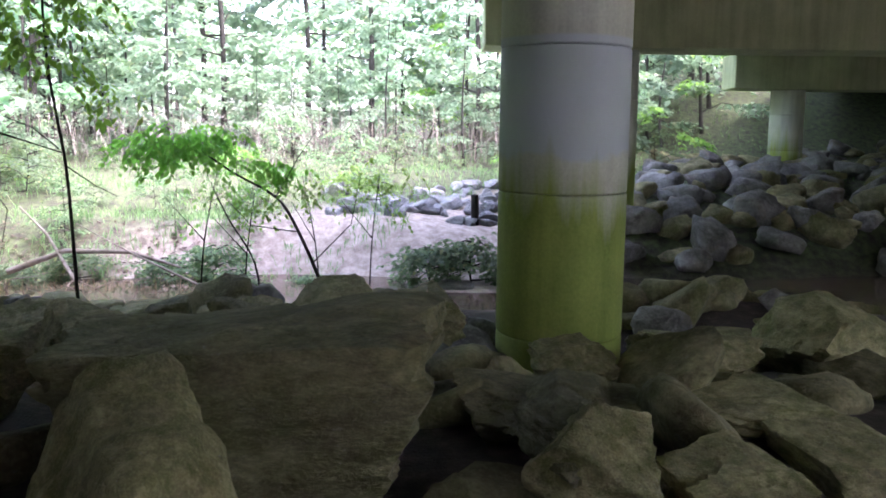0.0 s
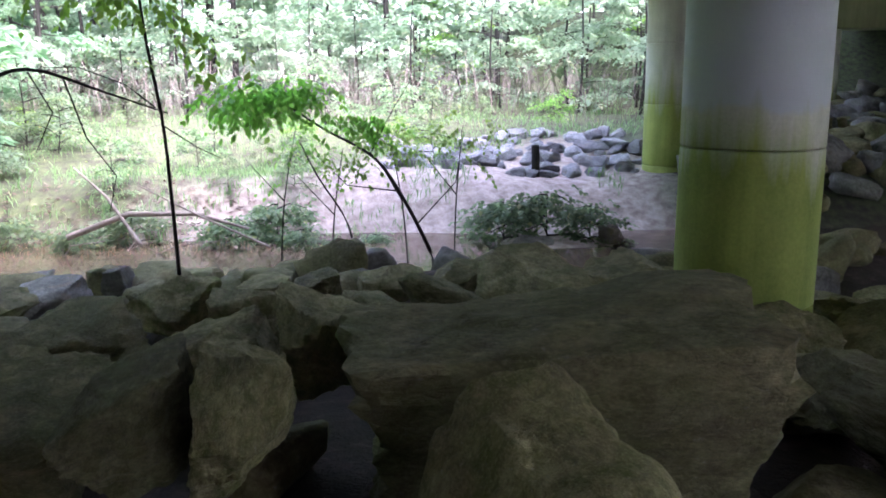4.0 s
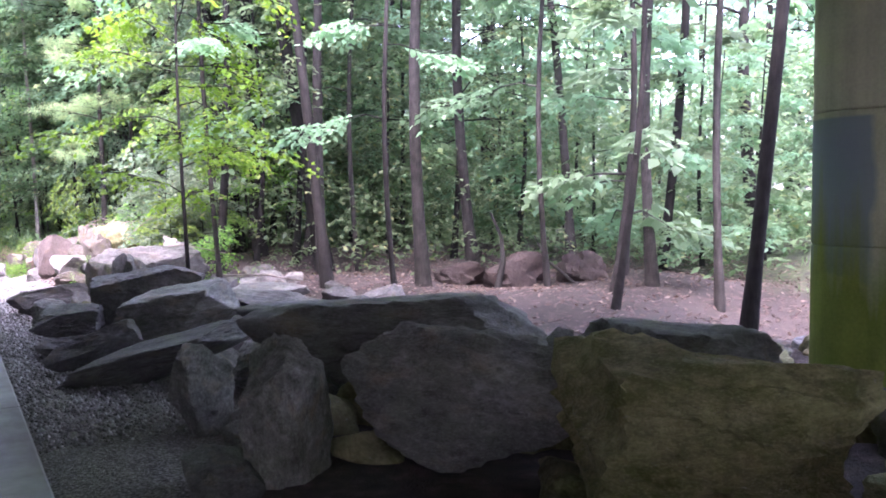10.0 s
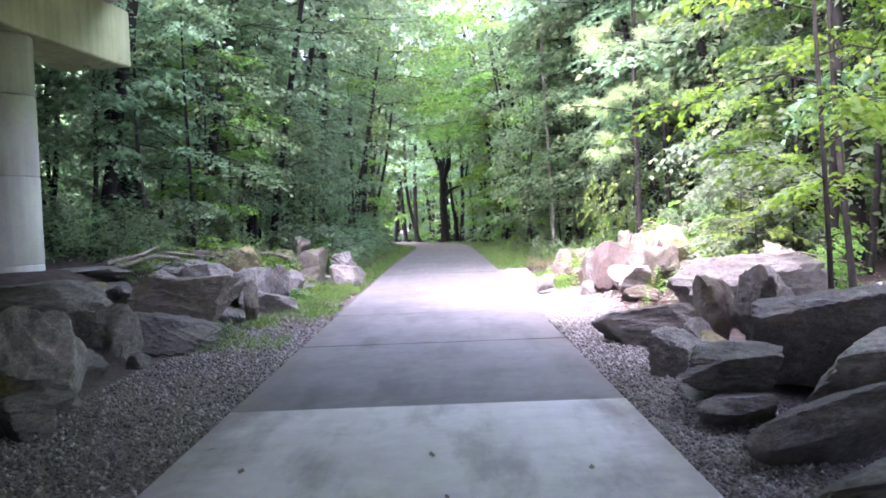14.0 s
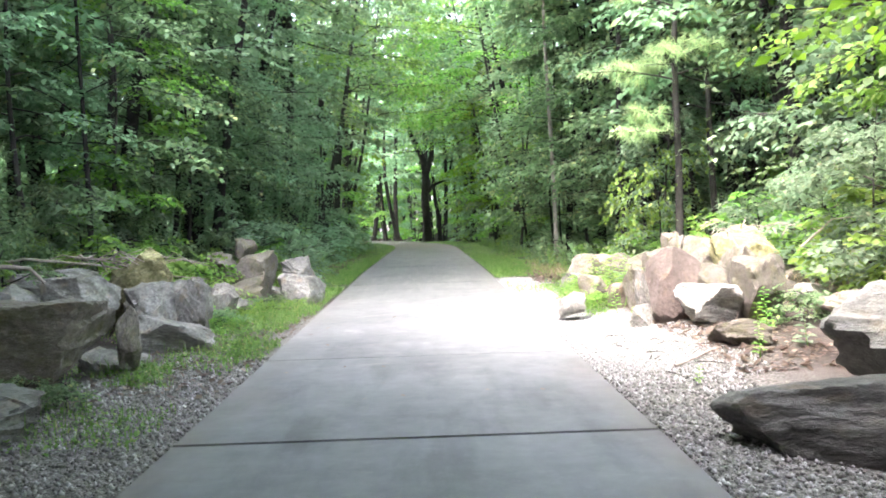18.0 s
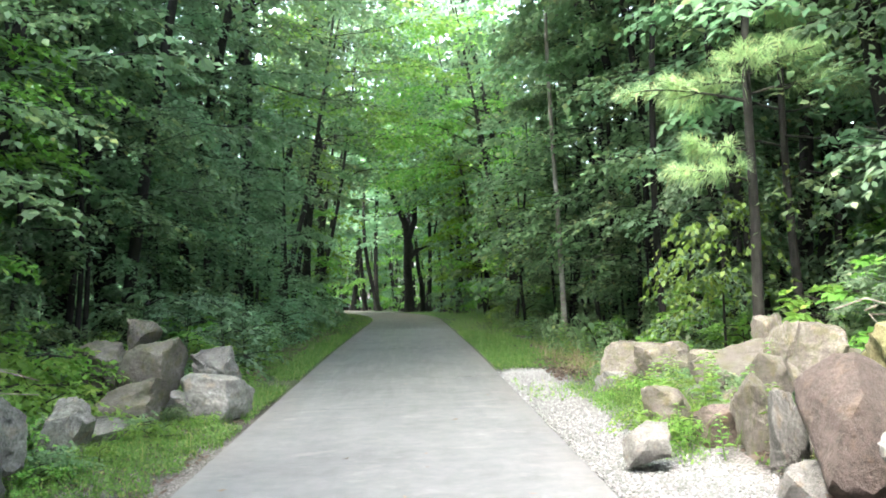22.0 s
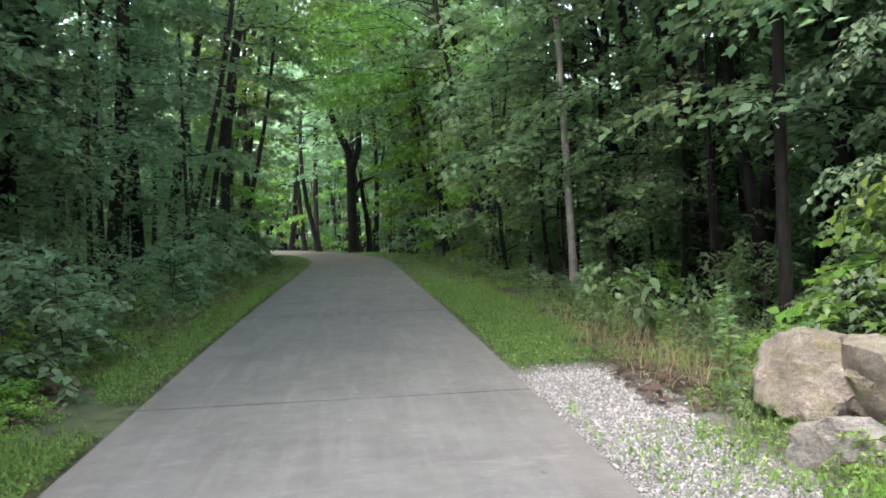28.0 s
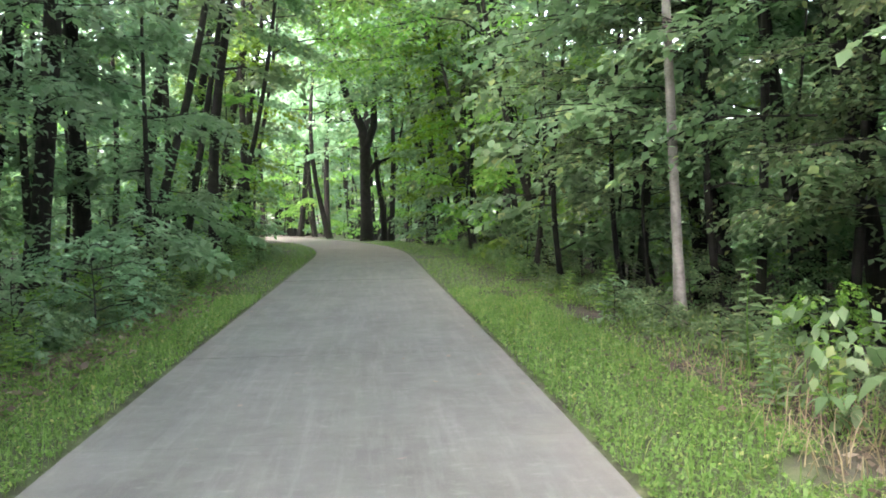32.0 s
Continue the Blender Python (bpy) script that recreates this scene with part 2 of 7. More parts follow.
M = {
    "ground": make_plain("forest_soil", (0.075, 0.05, 0.035), (0.22, 0.155, 0.11), 1.2, fine=22.0, bumps=0.6, dist=0.05),
    "gravel": make_plain("grey_gravel", (0.14, 0.13, 0.12), (0.46, 0.44, 0.41), 3.0, fine=48.0, bumps=0.9, dist=0.03),
    "stone_chip": make_chip("gravel_chip", (0.05, 0.044, 0.04), (0.17, 0.158, 0.148), (0.5, 0.48, 0.46)),
    "white_chip": make_chip("white_gravel_chip", (0.08, 0.077, 0.073), (0.23, 0.226, 0.218), (0.46, 0.455, 0.44)),
    "sand": make_plain("creek_sand", (0.3, 0.22, 0.19), (0.48, 0.39, 0.35), 1.5, fine=40.0, bumps=0.4, dist=0.02),
    "bark": make_plain("bark_brown", (0.015, 0.0138, 0.0122), (0.05, 0.046, 0.04), 5.0, fine=34.0, bumps=1.0, dist=0.03, vary=0.3, stretch=(1.0, 1.0, 0.16)),
    "bark_dark": make_plain("bark_dark", (0.008, 0.0075, 0.0068), (0.028, 0.0255, 0.0225), 5.0, fine=34.0, bumps=1.0, dist=0.03, stretch=(1.0, 1.0, 0.16)),
    "bark_pale": make_plain("bark_pale", (0.11, 0.1, 0.085), (0.28, 0.26, 0.23), 4.0, fine=25.0, bumps=0.5, dist=0.01),
    "leaf": make_leaf("leaf_green", (0.058, 0.104, 0.047), (0.116, 0.186, 0.088), (0.188, 0.27, 0.14), (0.265, 0.3, 0.12)),
    "leaf_blue": make_leaf("leaf_bluegreen", (0.07, 0.138, 0.07), (0.15, 0.255, 0.14), (0.24, 0.36, 0.215)),
    "leaf_bright": make_leaf("leaf_bright", (0.075, 0.155, 0.024), (0.125, 0.245, 0.045), (0.2, 0.34, 0.08), (0.27, 0.34, 0.09)),
    "leaf_lime": make_leaf("leaf_lime", (0.06, 0.145, 0.01), (0.1, 0.21, 0.016), (0.145, 0.28, 0.028), (0.21, 0.29, 0.04)),
    # sapling leaf with its backlit glow painted in as a brighter green
    "leaf_backlit": make_leaf("leaf_backlit", (0.09, 0.24, 0.025), (0.13, 0.34, 0.04), (0.18, 0.42, 0.06), (0.25, 0.42, 0.08)),
    # greyed leaf: the bright haze over the creek is mixed into its colour
    "leaf_hazed": make_leaf("leaf_hazed", (0.085, 0.135, 0.078), (0.14, 0.208, 0.128), (0.22, 0.3, 0.195), (0.26, 0.28, 0.17)),
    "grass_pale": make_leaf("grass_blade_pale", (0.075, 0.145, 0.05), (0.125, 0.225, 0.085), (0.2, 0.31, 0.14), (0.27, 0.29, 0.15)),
    "needle": make_leaf("pine_needle", (0.2, 0.3, 0.14), (0.3, 0.4, 0.2), (0.4, 0.48, 0.28), (0.52, 0.4, 0.22)),
    "grass": make_leaf("grass_blade", (0.046, 0.1, 0.022), (0.108, 0.195, 0.046), (0.185, 0.275, 0.078), (0.32, 0.31, 0.13)),
    "litter": make_leaf("dead_leaf", (0.055, 0.041, 0.032), (0.115, 0.085, 0.066), (0.2, 0.158, 0.125), (0.32, 0.265, 0.215)),
    "rock": make_rock("boulder_grey", (0.06, 0.057, 0.05), (0.185, 0.178, 0.162), (0.4, 0.39, 0.37)),
    # far bank stone: skylight painted in as a lighter, bluer tone
    "rock_skylit": make_rock("boulder_skylit", (0.11, 0.115, 0.122), (0.27, 0.28, 0.295), (0.48, 0.49, 0.5)),
    "rock_moss": make_rock("boulder_mossy", (0.08, 0.072, 0.034), (0.24, 0.218, 0.11), (0.48, 0.43, 0.235), moss=0.7),
    "rock_tan": make_rock("boulder_tan", (0.065, 0.054, 0.045), (0.155, 0.135, 0.115), (0.32, 0.29, 0.255), moss=0.5),
    "earth": make_plain("bank_earth", (0.016, 0.011, 0.009), (0.055, 0.039, 0.032), 2.5, fine=14.0, bumps=0.9, dist=0.06),
    "straw": make_leaf("dry_straw", (0.17, 0.14, 0.075), (0.3, 0.25, 0.15), (0.45, 0.39, 0.25)),
    "brush": make_plain("dry_brush", (0.09, 0.075, 0.065), (0.24, 0.205, 0.18), 8.0, fine=40.0),
    "twig": make_plain("dead_wood", (0.16, 0.13, 0.11), (0.4, 0.35, 0.3), 8.0, fine=40.0, bumps=0.5, dist=0.01),
    "rock_rust": make_rock("boulder_rust", (0.075, 0.055, 0.048), (0.15, 0.115, 0.1), (0.26, 0.21, 0.185), pale_spots=(0.5, 0.47, 0.42)),
    "girder": make_concrete("bridge_concrete", (0.36, 0.355, 0.32)),
    "cap": make_concrete("cap_concrete", (0.68, 0.67, 0.56), algae=0.6, low=10.0, high=11.0),
}

for bark in ("bark", "bark_dark"):
    M[bark].node_tree.nodes["Principled BSDF"].inputs["Specular IOR Level"].default_value = 0.2

# ---- helpers for building ----
rng = np.random.default_rng(11)


def mesh_from(name, verts, faces, material=None, smooth=False):
    me = bpy.data.meshes.new(name)
    me.from_pydata([tuple(v) for v in verts], [], [tuple(f) for f in faces])
    if smooth:
        me.polygons.foreach_set("use_smooth", np.ones(len(me.polygons), bool))
    if material:
        me.materials.append(material)
    me.update()
    return me


def mesh_fast(name, verts, faces, material, smooth=False):
    """Many faces of one size from numpy arrays."""
    verts, faces = np.asarray(verts, np.float32), np.asarray(faces, np.int32)
    me = bpy.data.meshes.new(name)
    me.vertices.add(len(verts))
    me.vertices.foreach_set("co", verts.ravel())
    k = faces.shape[1]
    me.loops.add(faces.size)
    me.loops.foreach_set("vertex_index", faces.ravel())
    me.polygons.add(len(faces))
    me.polygons.foreach_set("loop_start", np.arange(0, faces.size, k, dtype=np.int32))
    if smooth:
        me.polygons.foreach_set("use_smooth", np.ones(len(faces), bool))
    me.materials.append(material)
    me.update(calc_edges=True)
    return me


def thing(name, label, category, group="", kind="", at=(0, 0, 0)):
    ob = new(name)
    ob.location = at
    return tagged(ob, label, category, group, kind)


def part(name, data, parent, label=""):
    """One mesh (data or bmesh with a material in its tuple) as a part of a thing."""
    ob = new(name, data)
    ob.parent = parent
    return tagged(ob, label)


def box_mesh(name, size, material, bevel=0.015):
    bm = bmesh.new()
    bmesh.ops.create_cube(bm, size=1.0)
    for v in bm.verts:
        v.co = Vector((v.co.x * size[0], v.co.y * size[1], v.co.z * size[2]))
    if bevel:
        bmesh.ops.bevel(bm, geom=bm.edges[:], offset=bevel, segments=2, affect="EDGES", profile=0.6)
    me = bpy.data.meshes.new(name)
    bm.to_mesh(me)
    bm.free()
    me.materials.append(material)
    return me


def tube(points, radii, sides=8):
    """Vertices and quads of a tapered tube along points."""
    pts = np.asarray(points, float)
    t = np.gradient(pts, axis=0)
    t /= np.linalg.norm(t, axis=1)[:, None] + 1e-9
    ref = np.where(np.abs(t[:, 2:3]) > 0.9, np.array([[1.0, 0, 0]]), np.array([[0, 0, 1.0]]))
    u = np.cross(t, ref)
    u /= np.linalg.norm(u, axis=1)[:, None] + 1e-9
    w = np.cross(t, u)
    a = np.linspace(0, 2 * np.pi, sides, endpoint=False)
    ring = np.cos(a)[None, :, None] * u[:, None] + np.sin(a)[None, :, None] * w[:, None]
    v = (pts[:, None] + ring * np.asarray(radii, float)[:, None, None]).reshape(-1, 3)
    n, f = len(pts), []
    for i in range(n - 1):
        for j in range(sides):
            k = (j + 1) % sides
            f.append((i * sides + j, i * sides + k, (i + 1) * sides + k, (i + 1) * sides + j))
    return v, np.array(f, int)


def joined(pieces):
    vs, fs, off = [], [], 0
    for v, f in pieces:
        vs.append(v)
        fs.append(np.asarray(f) + off)
        off += len(v)
    return np.concatenate(vs), np.concatenate(fs)


# ---- ground ----
def soft(v, lo, hi):
    s = np.clip((v - lo) / (hi - lo), 0, 1)
    return s * s * (3 - 2 * s)


def path_mid(y):
    """Middle of the trail: straight, then a bend to the left far ahead."""
    return -np.where(np.asarray(y) > 52, (np.maximum(y, 52) - 52) ** 2 / 105.0, 0.0)


def fall(y):
    """The trail drops gently far ahead."""
    return -0.0115 * np.clip(np.asarray(y, float) - 32, 0, 70)


def creek_mid(y):
    return 11.55 + 0.05 * (np.asarray(y) - 2) + np.where(np.asarray(y) > 9, (np.maximum(y, 9) - 9) ** 2 / 22.0, 0.0)


def height(x, y):
    x, y = np.asarray(x, float), np.asarray(y, float)
    d = x - path_mid(y)
    z = np.zeros_like(d) - 0.03
    # left bank
    under = 1 - soft(y, 26, 30)
    left = soft(-d, 3.2, 5.6) * (0.85 * under) + soft(-d, 5, 14) * 0.5 - (1 - under) * soft(-d, 3.0, 6.0) * 0.15
    # right side: riprap shelf, then down to the creek
    berm = (soft(d, 1.9, 3.2) * 0.2 * soft(y, 16, 18.5) * (1 - soft(y, 22, 26)) + soft(d, 3.3, 5.0) * 0.2) * (1 - soft(y, 26, 30)) * soft(y, 7, 12) - soft(d, 4.8, 7.5) * 0.15 * (1 - soft(y, 7, 12))
    hollow = soft(d, 3.2, 6.5) * 0.38 * soft(y, 27, 31)
    right = berm - hollow
    c = x - creek_mid(y)
    valley = soft(c, -2.7, -0.8) * (1 - 0.45 * soft(c, -0.1, 0.6) - 0.55 * soft(c, 1.5, 3.2)) * (1 - soft(y, 8, 11.5))
    right = right - valley * 0.95
    far = soft(c, 1.2, 3.4) * 0.25 + soft(c, 3, 9) * 0.55 + soft(c, 10, 40) * 1.2
    z = z + np.where(d < 0, left, right + far)
    z = z - 0.09 * (1 - soft(np.abs(d), 1.3, 1.5))
    z = z + soft(np.abs(d), 2.2, 6) * 0.06 * (np.sin(x * 1.7 + y * 0.6) + np.sin(y * 1.3 - x * 0.8))
    # rise under the far end of the bridge
    z = z + fall(y) * (1 - soft(np.abs(d), 25, 45))
    z = z + soft(x - 0.3 * (y + 12), 24, 34) * 3.0 * (1 - soft(y, -7, -1))
    # embankment at the near end of the bridge
    z = z + soft(-x - 0.9 * (y - 12) * 0.2, 9.0, 14.5) * 4.2 * (1 - soft(y + x, 13.0, 16.5))
    return z


def ground_z(x, y):
    return float(height(x, y))


def build_ground():
    xs = np.unique(np.concatenate([np.linspace(-400, -40, 12), np.linspace(-40, -8, 33), np.linspace(-8, 20, 141), np.linspace(20, 50, 31), np.linspace(50, 400, 12)]))
    ys = np.unique(np.concatenate([np.linspace(-400, -40, 12), np.linspace(-40, -12, 29), np.linspace(-12, 50, 249), np.linspace(50, 110, 61), np.linspace(110, 500, 12)]))
    gx, gy = np.meshgrid(xs, ys)
    gz = height(gx, gy)
    v = np.stack([gx, gy, gz], -1).reshape(-1, 3)
    nx, ny = len(xs), len(ys)
    i = (np.arange(ny - 1)[:, None] * nx + np.arange(nx - 1)[None]).ravel()
    f = np.stack([i, i + 1, i + nx + 1, i + nx], -1)
    ob = new("ground", mesh_fast("ground", v, f, M["ground_mix"], True))
    return tagged(ob, "brown forest floor with sandy creek banks and grey gravel beside the trail", "ground", kind="structure")


def make_ground_mix():
    """Soil with sand along the creek and gravel beside the trail, by place."""
    m, n, b = nodes_of("ground_mix", 0.95)
    x, y, z = place_xyz(n)
    big, mid, fine = add_noise(n, 0.7, 5), add_noise(n, 6.0, 6, 0.65), add_noise(n, 55.0, 3, 0.6)
    soil = ramp(n, mid, (0.3, (0.024, 0.018, 0.015)), (0.55, (0.055, 0.041, 0.034)), (0.72, (0.12, 0.09, 0.077)))
    grass = ramp(n, mid, (0.3, (0.035, 0.05, 0.02)), (0.6, (0.075, 0.1, 0.04)), (0.75, (0.15, 0.15, 0.085)))
    sand = ramp(n, mid, (0.28, (0.22, 0.175, 0.145)), (0.45, (0.4, 0.33, 0.285)), (0.58, (0.52, 0.44, 0.395)), (0.75, (0.66, 0.59, 0.54)))
    grav = ramp(n, fine, (0.32, (0.036, 0.031, 0.027)), (0.5, (0.13, 0.116, 0.105)), (0.68, (0.33, 0.31, 0.29)))
    wob = calc(n, "MULTIPLY", calc(n, "SUBTRACT", big, 0.5), 2.4)
    col = soil
    far_side = step01(n, calc(n, "ADD", x, wob), 12.3, 13.6)
    col = mixed(n, calc(n, "MULTIPLY", far_side, step01(n, mid, 0.35, 0.55)), col, grass)
    creek = calc(n, "MULTIPLY", step01(n, calc(n, "ADD", x, wob), 8.6, 9.6), calc(n, "SUBTRACT", 1.0, step01(n, calc(n, "ADD", calc(n, "ADD", x, calc(n, "MULTIPLY", y, 0.55)), wob), 15.2, 17.5)))
    creek = calc(n, "MULTIPLY", creek, calc(n, "SUBTRACT", 1.0, step01(n, calc(n, "ADD", y, wob), 6.5, 9.5)))
    creek = calc(n, "MULTIPLY", creek, step01(n, calc(n, "ADD", y, wob), -3.6, -2.0))
    col = mixed(n, creek, col, sand)
    side = calc(n, "ABSOLUTE", x)
    verge = calc(n, "MULTIPLY", calc(n, "SUBTRACT", 1.0, step01(n, calc(n, "ADD", side, calc(n, "MULTIPLY", wob, 0.6)), 2.4, 3.2)), step01(n, calc(n, "ADD", y, wob), 24.0, 27.0))
    col = mixed(n, calc(n, "MULTIPLY", verge, step01(n, mid, 0.3, 0.5)), col, grass)
    near = calc(n, "MULTIPLY", calc(n, "SUBTRACT", 1.0, step01(n, calc(n, "ADD", side, calc(n, "MULTIPLY", wob, 0.35)), 2.6, 3.5)), calc(n, "SUBTRACT", 1.0, step01(n, calc(n, "ADD", y, wob), 22.5, 24.5)))
    near = calc(n, "MULTIPLY", near, calc(n, "MAXIMUM", step01(n, y, 6.5, 8.5), calc(n, "SUBTRACT", 1.0, step01(n, x, 2.2, 2.6))))
    col = mixed(n, near, col, grav)
    wash = calc(n, "MULTIPLY", step01(n, x, 1.4, 1.5), calc(n, "SUBTRACT", 1.0, step01(n, calc(n, "ADD", x, calc(n, "MULTIPLY", wob, 0.3)), 2.3, 2.75)))
    wash = calc(n, "MULTIPLY", wash, calc(n, "MULTIPLY", step01(n, y, 16.5, 18.5), calc(n, "SUBTRACT", 1.0, step01(n, calc(n, "ADD", y, calc(n, "MULTIPLY", wob, 0.4)), 28.1, 28.9))))
    col = mixed(n, wash, col, ramp(n, fine, (0.3, (0.06, 0.058, 0.056)), (0.5, (0.16, 0.157, 0.152)), (0.68, (0.29, 0.285, 0.278))))
    n.links.new(col, b.inputs["Base Color"])
    bump(n, b, calc(n, "ADD", mid, calc(n, "MULTIPLY", fine, 0.6)), 0.8, 0.05)
    return m


M["ground_mix"] = make_ground_mix()
build_ground()


# ---- trail ----
def make_path_material():
    m, n, b = nodes_of("trail_concrete", 0.88)
    x, y, z = place_xyz(n)
    big, mid, fine = add_noise(n, 0.9, 5), add_noise(n, 5.0, 6, 0.65), add_noise(n, 120.0, 2)
    brushed = calc(n, "ADD", calc(n, "MULTIPLY", add_noise(n, 3.5, 4, stretch=(1.0, 0.15, 1.0)), 0.7), calc(n, "MULTIPLY", add_noise(n, 5.0, 5, 0.7, stretch=(0.3, 1.6, 1.0)), 0.3))
    fac = calc(n, "ADD", calc(n, "MULTIPLY", big, 0.4), calc(n, "ADD", calc(n, "MULTIPLY", mid, 0.35), calc(n, "MULTIPLY", brushed, 0.25)))
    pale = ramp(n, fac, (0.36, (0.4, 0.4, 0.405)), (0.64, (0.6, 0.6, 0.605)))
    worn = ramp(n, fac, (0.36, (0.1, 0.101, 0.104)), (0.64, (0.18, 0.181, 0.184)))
    # darker far stretch: canopy shade put into the concrete's colour
    canopy_dim = ramp(n, fac, (0.34, (0.067, 0.07, 0.066)), (0.66, (0.133, 0.138, 0.13)))
    worn = mixed(n, step01(n, calc(n, "ADD", y, calc(n, "MULTIPLY", big, 3.0)), 23.0, 30.0), worn, canopy_dim)
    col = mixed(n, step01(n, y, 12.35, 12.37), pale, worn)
    # pale spots painted for the sun dapples in the gap, y 16 to 27
    pale_spots = calc(n, "MULTIPLY", step01(n, add_noise(n, 1.6, 7, 0.7, stretch=(1.0, 1.6, 1.0)), 0.56, 0.68), calc(n, "MULTIPLY", step01(n, y, 16.0, 18.5), calc(n, "SUBTRACT", 1.0, step01(n, y, 24.0, 27.5))))
    scuff = step01(n, add_noise(n, 7.0, 8, 0.75, stretch=(0.7, 1.3, 1.0)), 0.55, 0.7)
    col = mixed(n, calc(n, "MULTIPLY", scuff, 0.26), col, (0.27, 0.267, 0.26))
    col = mixed(n, calc(n, "MULTIPLY", pale_spots, 0.24), col, (0.36, 0.345, 0.325))
    # dark smears: tree shadows painted on the slabs, fainter past y 20
    shadow_smear = step01(n, add_noise(n, 1.3, 5, 0.6, stretch=(1.5, 0.4, 1.0)), 0.5, 0.64)
    shadow_smear = calc(n, "MULTIPLY", shadow_smear, calc(n, "SUBTRACT", 0.42, calc(n, "MULTIPLY", step01(n, y, 17.0, 20.0), 0.27)))
    col = mixed(n, shadow_smear, col, (0.055, 0.056, 0.058))
    streak = calc(n, "MULTIPLY", step01(n, add_noise(n, 5.0, 6, 0.7, stretch=(1.6, 0.12, 1.0)), 0.5, 0.66), step01(n, y, 22.0, 27.0))
    col = mixed(n, calc(n, "MULTIPLY", streak, 0.18), col, (0.24, 0.24, 0.235))
    col = mixed(n, calc(n, "MULTIPLY", step01(n, calc(n, "ADD", y, calc(n, "MULTIPLY", mid, 12.0)), 52.0, 64.0), 0.5), col, (0.2, 0.15, 0.12))
    speck = step01(n, fine, 0.62, 0.7)
    col = mixed(n, calc(n, "MULTIPLY", speck, 0.25), col, (0.28, 0.275, 0.265))
    dirt = step01(n, calc(n, "ADD", calc(n, "ABSOLUTE", x), calc(n, "MULTIPLY", add_noise(n, 1.1, 6, 0.65), 1.3)), 1.75, 2.2)
    dirt = calc(n, "MULTIPLY", dirt, calc(n, "SUBTRACT", 0.6, calc(n, "MULTIPLY", step01(n, y, 14.0, 19.0), 0.42)))
    col = mixed(n, dirt, col, (0.17, 0.14, 0.12))
    n.links.new(col, b.inputs["Base Color"])
    bump(n, b, calc(n, "ADD", fine, mid), 0.25, 0.004)
    return m


M["trail"] = make_path_material()
HALF = 1.525


def build_trail():
    trail = thing("trail", "grey concrete greenway trail with transverse joints", "path", kind="structure")
    joints = [12.36 - 3.05 * k for k in range(9, 0, -1)] + [12.36, 15.56, 18.6, 21.6, 24.6, 27.5] + [27.5 + 3.05 * k for k in range(1, 20)]
    wide = {15.56: 0.028, 27.5: 0.014}
    for k, (a, b) in enumerate(zip(joints, joints[1:])):
        y0, y1 = a + wide.get(a, 0.004), b - wide.get(b, 0.004)
        cuts = 2 if y1 < 55 else 5
        ys = np.linspace(y0, y1, cuts)
        v, f = [], []
        for yy in ys:
            c = float(path_mid(yy))
            lift = 0.001 * math.sin(k * 2.4) + float(fall(yy))
            v += [(c - HALF, yy, lift - 0.12), (c - HALF, yy, lift - 0.012), (c - HALF + 0.015, yy, lift), (c + HALF - 0.015, yy, lift), (c + HALF, yy, lift - 0.012), (c + HALF, yy, lift - 0.12)]
        for i in range(cuts - 1):
            for j in range(5):
                f.append((6 * i + j, 6 * i + j + 1, 6 * i + j + 7, 6 * i + j + 6))
        f.append((0, 5, 4, 3, 2, 1))
        f.append(tuple(6 * (cuts - 1) + j for j in range(6)))
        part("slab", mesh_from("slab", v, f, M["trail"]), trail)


build_trail()

# ---- creek ----
def build_creek():
    ys = np.linspace(-40, 10.5, 51)
    c = creek_mid(ys)
    v = np.concatenate([np.stack([c - 2.6, ys, 0 * ys - 0.62], -1), np.stack([c + 2.4, ys, 0 * ys - 0.62], -1)])
    k = len(ys)
    f = [(i, i + k, i + k + 1, i + 1) for i in range(k - 1)]
    m, n, b = nodes_of("creek_water", 0.06)
    b.inputs["Base Color"].default_value = (0.11, 0.075, 0.05, 1)
    b.inputs["IOR"].default_value = 1.33
    bump(n, b, add_noise(n, 3.0, 3, stretch=(1.6, 0.7, 1.0)), 0.12, 0.03)
    ob = new("water", mesh_from("water", v, f, m, True))
    tagged(ob, "shallow muddy brown creek water with soft ripples", "water", kind="structure")


build_creek()

# ---- bridge ----
TILT = math.atan2(0.7, 6.68)
ALONG = Vector((math.sin(TILT), math.cos(TILT), 0))


def ring_mesh(name, radius, z0, z1, material, sides=40, flare=0.0):
    zs = [z0, z0 + 0.01] + list(np.linspace(z0 + 0.012, z1 - 0.012, 3)) + [z1 - 0.01, z1]
    rs = [radius - 0.006, radius - 0.001, radius, radius, radius, radius - 0.001, radius - 0.006]
    v, f = tube([(0, 0, z) for z in zs], rs, sides)
    top = tuple(len(v) - sides + j for j in range(sides))
    faces = [tuple(q) for q in f] + [top, tuple(reversed(range(sides)))]
    return mesh_from(name, v, faces, material, True)


def build_pier(x, y, z0, z1, material, radius=0.46, rings=()):
    pier = thing("bridge_pier", "round concrete bridge pier with green algae and formwork rings", "bridge pier", "bridge piers", "structure", (x, y, 0))
    cuts = [z0] + [r for r in rings if z0 < r < z1] + [z1]
    for a, b in zip(cuts, cuts[1:]):
        part("drum", ring_mesh("drum", radius, a + 0.003, b - 0.003, material), pier)
    return pier


